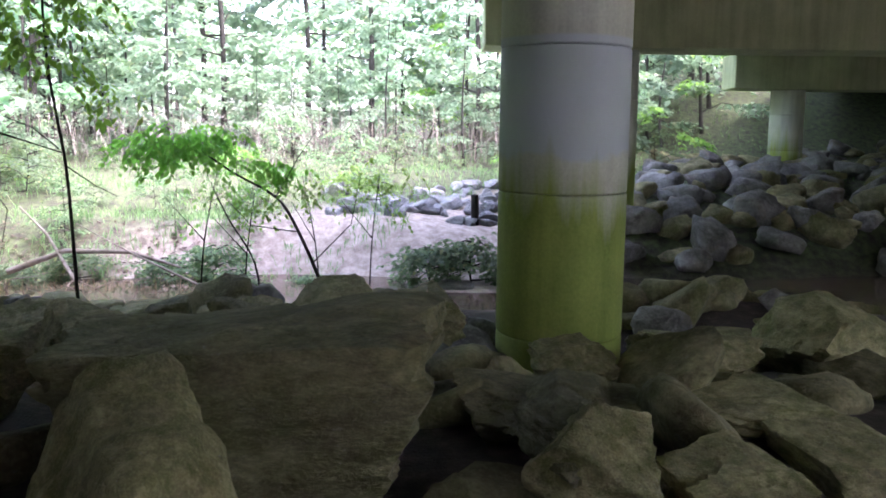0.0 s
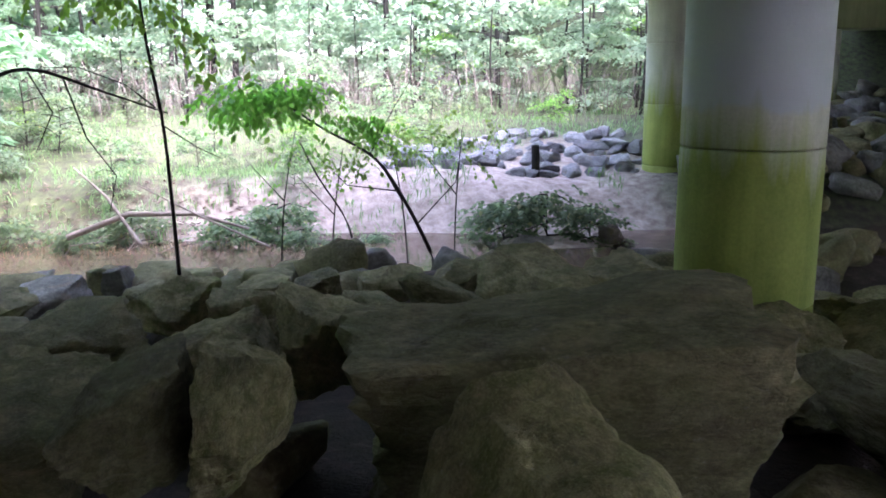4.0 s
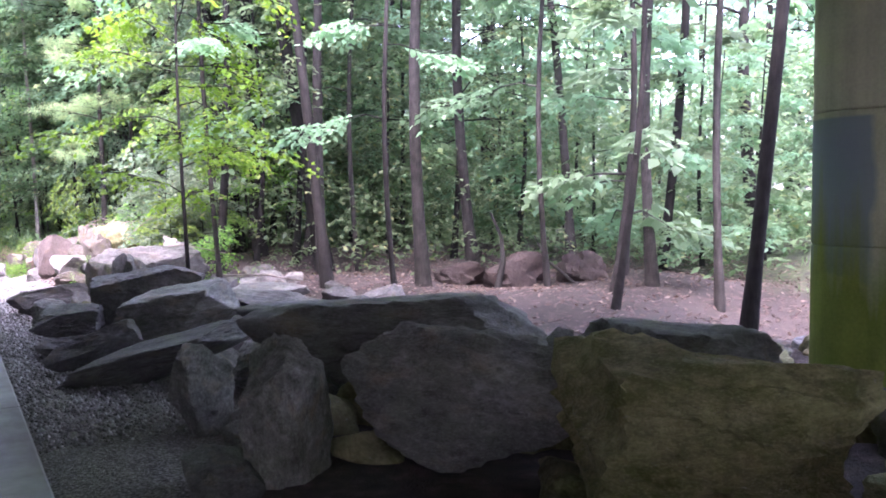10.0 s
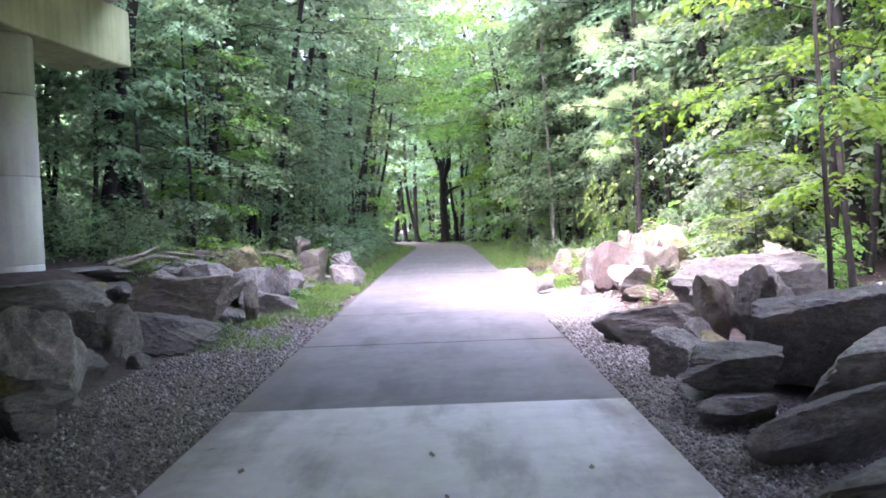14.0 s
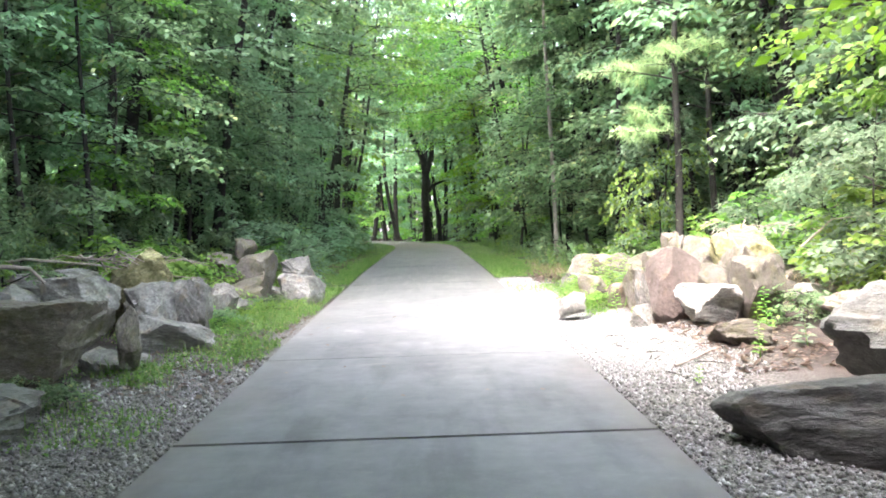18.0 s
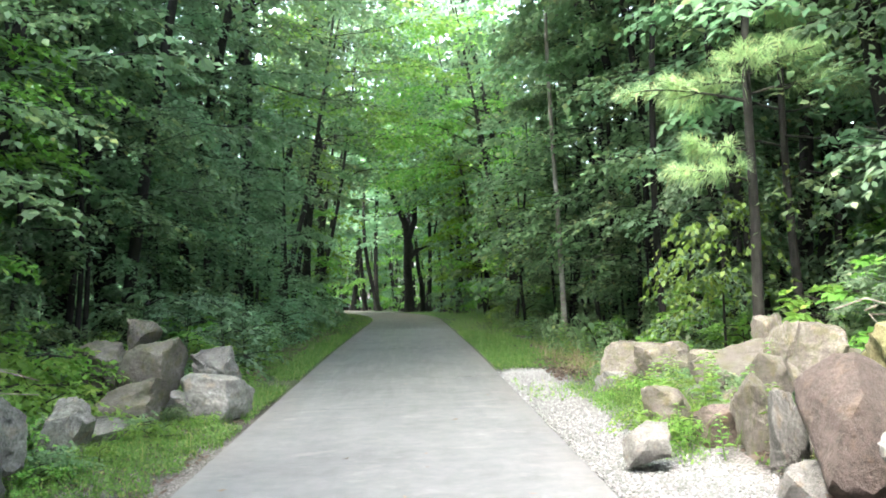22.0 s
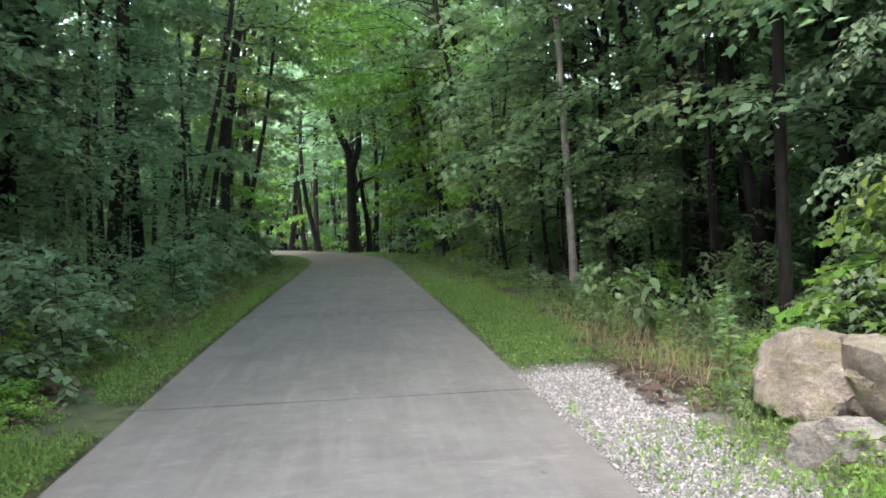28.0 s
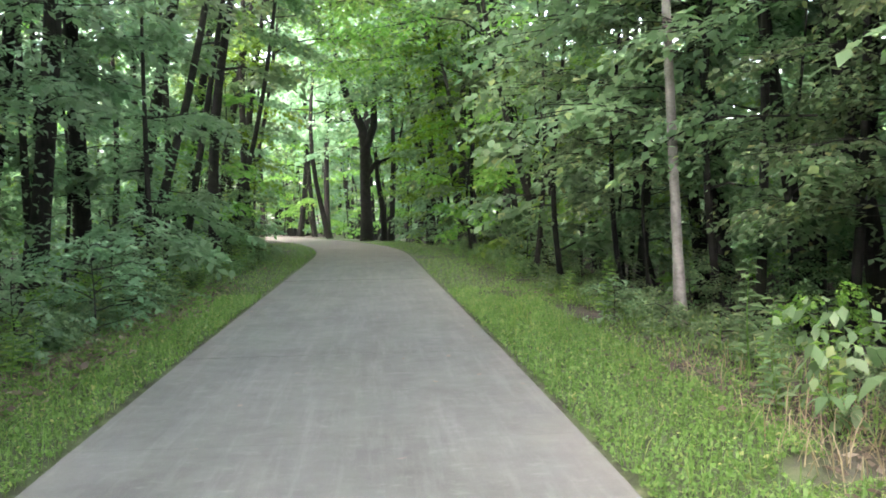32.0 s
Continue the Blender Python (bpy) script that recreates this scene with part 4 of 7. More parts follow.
HERO = [
    # look, shape, x, y, half sizes along x and y, top, turn, lean, tip, bottom where it rests on others
    # creek side, under the bridge
    ("block", 1, 3.71, 3.22, 0.5, 0.49, 0.73, 0, 0, 0, 0.4545), ("moss", 2, 3.45, 2.61, 0.4, 0.17, 0.88, 0, 0, 0, 0.591), ("moss", 1, 3.47, 2.31, 0.35, 0.14, 0.9, 0, 0, -10, 0.5705),
    ("moss", 3, 4.69, 4.11, 0.4, 0.25, 0.53, 0, 0, 0, 0.187), ("moss", 8, 4.57, 3.34, 0.3, 0.16, 0.62, 0, 0, 0, 0.2905),
    ("moss", 7, 5.27, 3.45, 0.5, 0.46, 0.54, 10, 0, 0, 0.17), ("moss", 4, 4.52, 2.88, 0.3, 0.13, 0.58, 0, 0, 0, 0.345), ("moss", 9, 4.8, 2.56, 0.4, 0.25, 0.63, 0, 0, 0, 0.3005),
    ("moss", 6, 4.82, 2.09, 0.4, 0.25, 0.73, 0, 0, 0, 0.2655), ("dim", 1, 5.22, 4.08, 0.3, 0.09, 0.5, 0, 0, 0, 0.157), ("tan", 1, 5.39, 4.58, 0.4, 0.28, 0.49, 0, 0, 0, 0.1335),
    ("moss", 0, 4.72, 3.59, 0.3, 0.15, 0.53, 0, 0, 0, 0.2275), ("dim", 3, 4.69, 3.14, 0.25, 0.1, 0.52, 0, 0, 0, 0.258), ("moss", 5, 6.93, 4.52, 0.45, 0.36, 0.24, 0, 0, 0, -0.0895),
    ("grey", 3, 8.3, 4.52, 0.4, 0.33, 0.01, 0, 0, 0, -0.387), ("grey", 0, 8.8, 4.1, 0.25, 0.18, 0.01, 0, 0, 0, -0.468), ("moss", 3, 6.38, 3.1, 0.5, 0.29, 0.44, 0, 0, 0, 0.043),
    ("moss", 1, 5.81, 2.6, 0.4, 0.2, 0.5, 0, 0, 0, 0.1705), ("moss", 2, 6.87, 2.23, 0.35, 0.2, 0.33, 0, 0, 0, 0.0275), ("moss", 8, 5.72, 1.49, 0.4, 0.25, 0.57, 0, 0, 0, 0.227),
    ("moss", 0, 5.8, 0.92, 0.5, 0.34, 0.62, 0, 0, 0, 0.25), ("moss", 9, 5.8, 0.39, 0.5, 0.27, 0.63, 0, 0, 0, 0.287), ("dim", 4, 5.87, 1.87, 0.35, 0.2, 0.43, 0, 0, 0, 0.2355),
    ("dim", 0, 7.28, 1.69, 0.35, 0.26, 0.27, 0, 0, 0, -0.0325), ("moss", 4, 7.28, 1.17, 0.35, 0.26, 0.3, 0, 0, 0, 0.0515), ("dim", 2, 7.63, 3.35, 0.3, 0.18, 0.04, 0, 0, 0, -0.2625),
    ("dim", 1, 7.67, 2.68, 0.35, 0.22, 0.13, 0, 0, 0, -0.159), ("dim", 0, 6.62, 3.7, 0.3, 0.22, 0.18, 0, 0, 0, -0.055), ("dim", 3, 7.23, 5.27, 0.3, 0.26, 0.12, 0, 0, 0, -0.2905),
    ("block", 0, 4.19, 1.21, 0.55, 0.86, 0.84, 0, 0, 0, -0.016), ("moss", 0, 3.1, 1.5, 0.34, 0.36, 0.84, 8, 0, 0, -0.1), ("moss", 4, 4.67, -0.3, 0.5, 0.38, 0.36, 0, 0, 0, -0.2125),
    ("moss", 3, 5.96, -1.39, 0.5, 0.46, 0.12, 0, 0, 0, -0.223), ("moss", 5, 5.93, -0.62, 0.45, 0.29, 0.25, 0, 0, 0, -0.1875), ("moss", 7, 6.96, -2.19, 0.5, 0.42, -0.02, 0, 0, 0, -0.39),
    ("moss", 2, 3.95, -0.13, 0.5, 0.22, 0.4, 0, 0, 0, 0.138), ("moss", 6, 4.88, -0.31, 0.5, 0.6, 0.27, 0, 0, 0, -0.235), ("moss", 1, 6.18, -1.62, 0.5, 0.41, 0.2, 0, 0, 0, -0.3185),
    ("moss", 8, 7.01, -3.01, 0.55, 0.54, 0.13, 0, 0, 0, -0.4155), ("moss", 9, 4.97, -1.46, 0.5, 0.47, 0.17, 0, 0, 0, -0.3755), ("moss", 0, 5.57, -2.59, 0.5, 0.32, 0.15, 0, 0, 0, -0.3955),
    ("moss", 3, 3.71, -0.15, 0.4, 0.31, 0.51, 10, 0, 0, -0.0625), ("moss", 5, 3.69, -0.73, 0.4, 0.3, 0.32, 0, 0, 0, -0.023), ("block", 1, 4.06, -1.54, 0.5, 0.3, 0.21, 0, 0, 0, -0.2275),
    # left of the trail
    ("grey", 2, -3.34, 13.19, 0.44, 0.5, 0.82, 0, 0, 0, -0.414), ("grey", 1, -2.94, 12.07, 0.24, 0.3, 0.27, 0, 0, 0, -0.235), ("moss", 4, -2.94, 11.15, 0.23, 0.4, 0.36, 0, 0, 0, -0.2665),
    ("moss", 2, -3.51, 12.86, 0.23, 0.18, 0.36, 0, 0, 0, -0.2125), ("grey", 3, -4.52, 15.35, 0.85, 0.6, 0.9, 8, 0, 0, 0.341), ("grey", 6, -3.49, 15.22, 0.21, 0.3, 0.6, 0, 0, 0, -0.4045),
    ("block", 2, -3.55, 17.93, 0.79, 0.5, 0.76, -6, 0, 0, -0.393), ("grey", 4, -3.07, 15.85, 0.52, 0.45, 0.45, 5, 0, 0, -0.3115), ("grey", 7, -3.66, 15.25, 0.37, 0.45, 0.6, 0, 0, 0, -0.31),
    ("small", 1, -3.11, 14.78, 0.11, 0.15, 0.13, 0, 0, 0, -0.186), ("grey", 5, -4.45, 17.61, 0.26, 0.4, 0.72, 0, 0, 0, -0.055), ("moss", 6, -4.71, 17.1, 0.34, 0.4, 0.73, 0, 0, 0, 0.063),
    ("grey", 3, -3.78, 19.67, 0.42, 0.35, 0.86, -15, 0, 6, 0.2605), ("grey", 8, -3.2, 20.31, 0.44, 0.4, 0.8, -30, 0, 28, -0.218), ("tan", 7, -2.69, 18.16, 0.12, 0.2, 0.63, 0, 0, 0, 0.017),
    ("grey", 9, -2.76, 19.67, 0.5, 0.35, 0.31, 20, 0, 12, -0.3705), ("small", 2, -3.18, 21.25, 0.15, 0.2, 0.65, 0, 0, 0, 0.253), ("grey", 0, -2.69, 20.43, 0.23, 0.3, 0.69, 0, 0, 20, -0.0445),
    ("moss", 5, -5.47, 18.98, 0.52, 0.5, 0.81, 0, 0, 0, 0.3725), ("moss", 7, -3.56, 20.98, 0.43, 0.5, 0.97, 0, 0, 0, 0.141), ("grey", 1, -2.86, 21.18, 0.2, 0.25, 0.7, 0, 0, 0, 0.0735),
    ("grey", 6, -2.87, 22.27, 0.22, 0.2, 0.52, 0, 0, 24, -0.3225), ("moss", 3, -3.43, 21.17, 0.29, 0.5, 1.08, 0, 0, 0, 0.386), ("tan", 1, -3.15, 25.43, 0.17, 0.3, 1.09, 0, 0, 0, 0.6795),
    ("tan", 5, -2.88, 24.84, 0.34, 0.45, 0.91, 0, 0, 8, 0.135), ("grey", 8, -2.22, 25.1, 0.35, 0.4, 0.8, -20, 0, 22, 0.079), ("grey", 3, -2.05, 24.4, 0.4, 0.4, 0.5, -10, 0, 16, -0.1535),
    ("tan", 3, -2.85, 23.88, 0.39, 0.5, 0.52, 0, 0, 0, -0.201), ("grey", 9, -2.5, 24.63, 0.3, 0.3, 0.25, 0, 0, 8, -0.228), ("tan", 6, -3.51, 24.98, 0.31, 0.5, 0.87, 0, 0, 0, 0.176),
    # right of the trail
    ("tan", 4, 3.17, 26.15, 0.4, 0.35, 0.56, 0, 0, 4, -0.323), ("tan", 0, 3.53, 25.79, 0.41, 0.4, 0.59, 0, 0, 0, -0.2795), ("tan", 3, 3.46, 23.36, 0.44, 0.5, 0.78, 10, 0, 0, 0.059),
    ("tan", 2, 3.89, 22.91, 0.16, 0.3, 0.98, 0, 0, 0, 0.34), ("tan", 6, 3.45, 22.15, 0.21, 0.35, 0.68, 0, 8, 0, -0.068), ("tan", 7, 3.58, 22.98, 0.15, 0.25, 0.37, 0, 0, 0, -0.2295),
    ("tan", 1, 2.45, 22.22, 0.24, 0.3, 0.48, 15, 0, 0, 0.0695), ("rust", 1, 2.65, 21.5, 0.19, 0.28, 0.44, 20, 0, 0, -0.1325), ("small", 2, 1.95, 21.13, 0.18, 0.18, 0.33, 0, 0, 0, 0.014),
    ("tan", 5, 3.66, 23.54, 0.12, 0.2, 0.22, 0, 0, 0, -0.177), ("small", 0, 2.34, 22.51, 0.12, 0.15, 0.09, 0, 0, 0, -0.172), ("rust", 0, 2.92, 19.85, 0.35, 0.36, 0.94, 0, 0, 0, -0.1185),
    ("small", 4, 2.58, 19.84, 0.21, 0.2, 0.3, 0, 0, 0, -0.124), ("grey", 9, 3.11, 19.16, 0.35, 0.35, 0.57, 10, 0, 0, 0.146), ("tan", 7, 3.27, 19.62, 0.2, 0.3, 0.76, 0, 0, -14, 0.2685),
    ("tan", 8, 3.58, 19.08, 0.29, 0.4, 0.88, 0, 0, 0, 0.0645), ("tan", 2, 3.7, 20.01, 0.2, 0.3, 0.94, 0, 0, 0, 0.1785), ("moss", 6, 4.25, 21.16, 0.45, 0.5, 1.13, 0, 0, 0, 0.2605),
    ("tan", 1, 3.12, 21.48, 0.17, 0.25, 0.8, 0, 0, 0, 0.3355), ("tan", 0, 3.93, 23.45, 0.15, 0.22, 1.02, 0, 0, 0, 0.407), ("tan", 4, 4.06, 22.65, 0.32, 0.35, 0.96, 0, 0, 0, 0.293),
    ("tan", 6, 2.73, 21.04, 0.13, 0.2, 0.71, 0, 0, 0, 0.0835), ("grey", 0, 2.68, 20.45, 0.13, 0.22, 0.66, 0, 0, 0, -0.0745), ("small", 1, 2.97, 19.74, 0.16, 0.2, 0.26, 0, 0, 0, -0.245),
    ("small", 2, 3.01, 19.12, 0.16, 0.15, 0.13, 0, 0, 0, -0.1995), ("small", 0, 3.57, 19.63, 0.17, 0.18, 0.1, 0, 0, 0, -0.2025), ("grey", 5, 3.86, 16.33, 0.99, 0.55, 0.85, -4, 0, 0, -0.1275),
    ("tan", 1, 2.98, 14.67, 0.25, 0.35, 0.74, 0, 0, 0, -0.0485), ("grey", 0, 3.3, 14.25, 0.29, 0.45, 0.8, 0, 0, 0, -0.11), ("small", 4, 2.62, 14.19, 0.16, 0.25, 0.36, 0, 0, 0, 0.044),
    ("grey", 9, 2.28, 12.46, 0.3, 0.35, 0.11, 0, 0, 0, -0.179), ("moss", 8, 2.63, 13.73, 0.23, 0.3, 0.27, 0, 0, 0, -0.046), ("grey", 4, 4.56, 16.69, 0.34, 0.4, 0.98, 0, 0, 0, 0.1105),
    ("grey", 1, 3.11, 13.85, 0.19, 0.35, 0.89, 0, 0, 0, 0.007), ("wedge", 1, 2.3, 10.75, 0.44, 0.4, 0.36, -16, 0, -18, -0.1), ("wedge", 3, 3.12, 11.2, 0.7, 0.58, 0.66, -12, 0, -8, -0.1),
    ("wedge", 3, 2.62, 9.85, 0.88, 0.45, 0.32, -14, 0, -13, -0.1), ("wedge", 0, 2.22, 12.05, 0.34, 0.42, 0.46, -16, 0, 0, 0.1), ("wedge", 1, 2.1, 11.65, 0.26, 0.34, 0.2, -10, 0, 0, -0.1), ("wedge", 0, 3.5, 9.2, 0.36, 0.35, 0.38, -20, 0, 0, -0.1), ("grey", 6, 2.22, 13.25, 0.24, 0.28, 0.38, 20, 0, 10, -0.15),
    ("grey", 3, 2.4, 15.08, 0.68, 0.32, 0.4, -35, 0, -6, -0.15), ("wedge", 2, 3.1, 12.4, 0.62, 0.62, 0.86, -14, 0, 6, -0.15),
    # big boulders between the pier and the trail
    ("moss", 9, 4.5, 5.25, 0.86, 0.6, 0.86, -38, 0, 0), ("grey", 5, 3.78, 6.5, 0.76, 0.55, 0.8, -38, 0, 8), ("grey", 3, 4.3, 8.4, 1.34, 0.55, 0.79, -38, 0, 0),
    ("grey", 6, 2.68, 6.75, 0.26, 0.28, 0.76, -38, 6, 0), ("grey", 1, 2.59, 8.09, 0.25, 0.35, 0.59, -38, 0, 0), ("grey", 9, 5.73, 6.61, 0.79, 0.4, 0.63, -38, 0, 0),
    ("small", 2, 4.78, 6.91, 0.15, 0.2, 0.62, -38, 0, 0, 0.13), ("tan", 4, 5.6, 4.5, 0.27, 0.3, 0.36, -38, 0, 0), ("grey", 2, 7.19, 4.94, 0.34, 0.4, 0.25, -38, 0, 0),
    # behind and between
    ("moss", 3, 6.3, -2.6, 0.55, 0.6, 0.45, 60, 0, 3), ("moss", 2, 6, 5.8, 0.4, 0.5, 0.42, 45, 0, 0),
    ("grey", 1, 6.5, 4.6, 0.4, 0.35, 0.3, 20, 0, 0), 
    ("grey", 3, 5.1, 10, 1.75, 0.62, 0.52, -2, 0, 5), 
    ("small", 1, 2.35, 6.75, 0.22, 0.3, 0.18, 0, 0, 0), ("small", 3, 2.75, 7.5, 0.18, 0.14, 0.14, 0, 0, 0),
    ("grey", 4, 4.5, 12.3, 0.8, 0.9, 0.5, 40, 0, 0), ("grey", 5, 4.9, 13.6, 0.6, 0.6, 0.4, 0, 0, 0), ("tan", 6, 4.3, 21.8, 0.4, 0.36, 0.9, 0, 0, 0),
    ("tan", 1, 4.35, 22.9, 0.34, 0.36, 0.72, 30, 0, 0), ("tan", 4, 4.2, 23.9, 0.3, 0.32, 0.6, 70, 12, 0), ("tan", 2, 4.4, 18, 0.6, 0.5, 0.6, 0, 0, 0),
    ("tan", 0, 3.9, 24.9, 0.34, 0.36, 0.55, 0, 0, 0), ("grey", 0, -4.6, 14.2, 0.9, 0.55, 0.72, 5, 0, 3), ("grey", 2, -4.9, 15.9, 0.9, 0.5, 0.78, -10, 0, 0),
    ("moss", 7, -4.1, 12.2, 0.6, 0.6, 0.6, 0, 0, 0), ("moss", 5, -3.6, 9.8, 0.6, 0.7, 0.6, 0, 0, 0), ("moss", 1, -3.8, 8.2, 0.7, 0.7, 0.7, 40, 0, 0),
    ("tan", 6, -3.95, 25.7, 0.4, 0.45, 0.7, 0, 0, 0), ("grey", 3, -4.7, 21.2, 0.6, 0.6, 0.85, 0, 0, 0), ("grey", 5, -5.2, 18.6, 0.6, 0.6, 0.9, 0, 0, 0),
]
for kind_name, which, x, y, hx, hy, top, turn, lean, tip, *bottom in HERO:
    g = max(ground_z(x, y) - 0.1, *bottom) if bottom else ground_z(x, y) - 0.1
    boulder(kind_name, which, x, y, (g + top) / 2, hx, hy, max(0.1, (top - g) / 2), turn, lean, tip)

rock_rng = np.random.default_rng(31)


def join_meshes(name, label, category, pieces):
    """Meshes at their poses, joined into one object of small stuff; all faces have the same number of corners."""
    vs, fs, mats, slots, off = [], [], [], [], 0
    for me, m in pieces:
        rot, loc = np.array(m.to_3x3()), np.array(m.translation)
        v = np.empty(len(me.vertices) * 3, np.float32)
        me.vertices.foreach_get("co", v)
        f = np.empty(len(me.loops), np.int32)
        me.loops.foreach_get("vertex_index", f)
        mat = me.materials[0]
        if mat not in mats:
            mats.append(mat)
        v = v.reshape(-1, 3) @ rot.T + loc
        f = f.reshape(len(me.polygons), -1) + off
        off += len(v)
        vs.append(v)
        fs.append(f)
        slots.append(np.full(len(f), mats.index(mat), np.int32))
    me = mesh_fast(name, np.concatenate(vs), np.concatenate(fs), mats[0], category == "riprap")
    for mat in mats[1:]:
        me.materials.append(mat)
    me.polygons.foreach_set("material_index", np.concatenate(slots))
    return tagged(new(name, me), label, category, kind="stuff")


def fill_rocks(count, spot, looks, lo, hi, gap=0.75, sink=0.35, into=None):
    """Loose riprap between the large boulders; spot gives a place or None."""
    placed = [(h[2], h[3], (h[4] + h[5]) / 2) for h in HERO]
    for _ in range(count * 12):
        if count <= 0:
            return
        p = spot()
        if p is None:
            continue
        s = rock_rng.uniform(lo, hi)
        if any((p[0] - a) ** 2 + (p[1] - b) ** 2 < (gap * (s + c)) ** 2 for a, b, c in placed):
            continue
        placed.append((*p, s))
        sx, sy, sz = s * rock_rng.uniform(0.85, 1.35), s * rock_rng.uniform(0.85, 1.35), s * rock_rng.uniform(0.55, 0.85)
        look_name = looks[rock_rng.integers(len(looks))]
        spec = (int(rock_rng.integers(8)), p[0], p[1], ground_z(*p) + sz * (1 - sink) - 0.05, sx, sy, sz, rock_rng.uniform(0, 360), rock_rng.normal(0, 14), rock_rng.normal(0, 14))
        if into is None:
            boulder(look_name, *spec)
        else:
            meshes = BOULDERS[look_name]
            into.append((meshes[spec[0] % len(meshes)], pose(*spec[1:4], spec[8], spec[9], spec[7]) @ Matrix.Diagonal((sx, sy, sz, 1))))
        count -= 1


def area(x0, x1, y0, y1, test=None):
    def spot():
        x, y = rock_rng.uniform(x0, x1), rock_rng.uniform(y0, y1)
        return (x, y) if test is None or test(x, y) else None
    return spot


clear_of_piers = lambda x, y: (x - 7.2) ** 2 + (y - 6.0) ** 2 > 0.5 and (x - 6.5) ** 2 + (y + 0.67) ** 2 > 0.5
CREEK = []
fill_rocks(50, area(3.0, 6.6, -4.0, 8.0, clear_of_piers), ("dim",), 0.2, 0.34, 0.55, 0.45, CREEK)
fill_rocks(56, area(6.2, 9.3, -4.0, 8.0, clear_of_piers), ("dim", "dim", "small"), 0.18, 0.34, 0.55, 0.55, CREEK)
fill_rocks(60, area(3.2, 9.5, -4.0, 8.4, clear_of_piers), ("dim", "small", "dim"), 0.12, 0.22, 0.6, 0.35, CREEK)
join_meshes("riprap", "small mossy riprap stones between the boulders by the creek", "riprap", CREEK)
fill_rocks(24, area(2.6, 6.5, 7.5, 17.0), ("small",), 0.15, 0.28, 0.7)
fill_rocks(30, area(2.7, 4.8, 17.5, 26.5), ("tan", "small", "tan"), 0.14, 0.26, 0.6)
fill_rocks(34, area(-5.6, -2.7, 6.0, 23.5), ("small",), 0.16, 0.32, 0.65)
SLOPE = []
fill_rocks(300, area(8.6, 26.0, -16.0, -1.6, lambda x, y: abs(x - float(creek_mid(y))) > 1.9 and y < 2.6 - 0.42 * x), ("dim", "small"), 0.2, 0.42, 0.42, into=SLOPE)
fill_rocks(90, area(14.9, 18.2, -3.8, 1.4), ("skylit",), 0.1, 0.24, 0.5)
join_meshes("riprap", "dark riprap stones on the slope under the bridge", "riprap", SLOPE)
MOUND = [boulder_mesh(700 + i, M["earth"], 4, blocky=0.0, facets=10, rough=0.13) for i in range(2)]
for x, y, sx, sy, sz, turn in ((10.5, 1.85, 0.2, 0.38, 0.26, 10), (10.45, 1.3, 0.16, 0.25, 0.2, 60), (10.6, 0.95, 0.14, 0.22, 0.22, 0), (10.2, 2.4, 0.15, 0.3, 0.16, 30)):
    ob = new("debris_pile", MOUND[0])
    ob.matrix_world = pose(x, y, max(ground_z(x, y), -0.8) + 0.06, 0, 0, turn) @ Matrix.Diagonal((sx, sy, sz, 1))
    tagged(ob, "dark wet pile of flood debris at the water's edge", "debris", "debris by the creek")
for look_name, which, x, y, sx, sy, top in (("small", 1, 9.72, 4.34, 0.16, 0.19, -0.2), ("grey", 3, 9.5, 4.8, 0.3, 0.42, -0.42), ("grey", 5, 9.75, 5.25, 0.28, 0.35, -0.45), ("tan", 1, 12.3, -1.64, 0.22, 0.2, -0.35), ("small", 2, 12.25, -0.55, 0.24, 0.3, -0.5)):
    g = ground_z(x, y) - 0.12
    boulder(look_name, which, x, y, (g + top) / 2, sx, sy, max(0.1, (top - g) / 2), 40 * y)
for i, (x, y, sx, sy, sz, turn) in enumerate(((9.35, 13.7, 0.6, 0.45, 0.5, 20), (10.2, 13.1, 0.5, 0.42, 0.38, 70), (8.8, 14.6, 0.45, 0.4, 0.3, 0))):
    ob = new("earth_mound", MOUND[i % 2])
    ob.matrix_world = pose(x, y, ground_z(x, y) + 0.1, 0, 0, turn) @ Matrix.Diagonal((sx, sy, sz, 1))
    tagged(ob, "eroded brown earth mound in the woods by the creek", "mound", "earth mounds")


# ---- trees ----
def leaf_rows(start, axis, length, per, size, r, droop=0.25, narrow=0.6, loose=1.0):
    """Leaves in pairs along twigs given by start, direction and length."""
    n = len(start)
    flat = np.hypot(axis[:, 0], axis[:, 1])[:, None] + 1e-6
    side = np.concatenate([-axis[:, 1:2] / flat, axis[:, 0:1] / flat, r.normal(0, 0.16 * loose, (n, 1))], 1)
    s = np.tile((np.arange(per) + 0.6) / per, (n, 1)) + r.normal(0, 0.05, (n, per))
    sgn = np.where(np.arange(per) % 2 == 0, 1.0, -1.0)[None] * np.ones((n, 1))
    ln = size * r.uniform(0.65, 1.25, (n, per))
    run = s * length[:, None]
    up = np.array([0, 0, 1.0])
    p = start[:, None] + axis[:, None] * run[..., None] - up * (droop * run * s)[..., None]
    d = axis[:, None] * 0.55 + side[:, None] * (sgn * 0.85)[..., None] + r.normal(0, 0.2 * loose, (n, per, 3)) - up * (droop * 1.1)
    d /= np.linalg.norm(d, axis=-1, keepdims=True)
    w = np.cross(d, up + r.normal(0, 0.3 * loose, (n, per, 3)))
    w /= np.linalg.norm(w, axis=-1, keepdims=True) + 1e-6
    top = np.cross(w, d)
    ln = ln[..., None]
    mid = p + d * ln * 0.45
    v = np.stack([p, mid + w * ln * narrow * 0.5 + top * ln * 0.05, p + d * ln - top * ln * 0.08, mid - w * ln * narrow * 0.5 + top * ln * 0.05], 2).reshape(-1, 3)
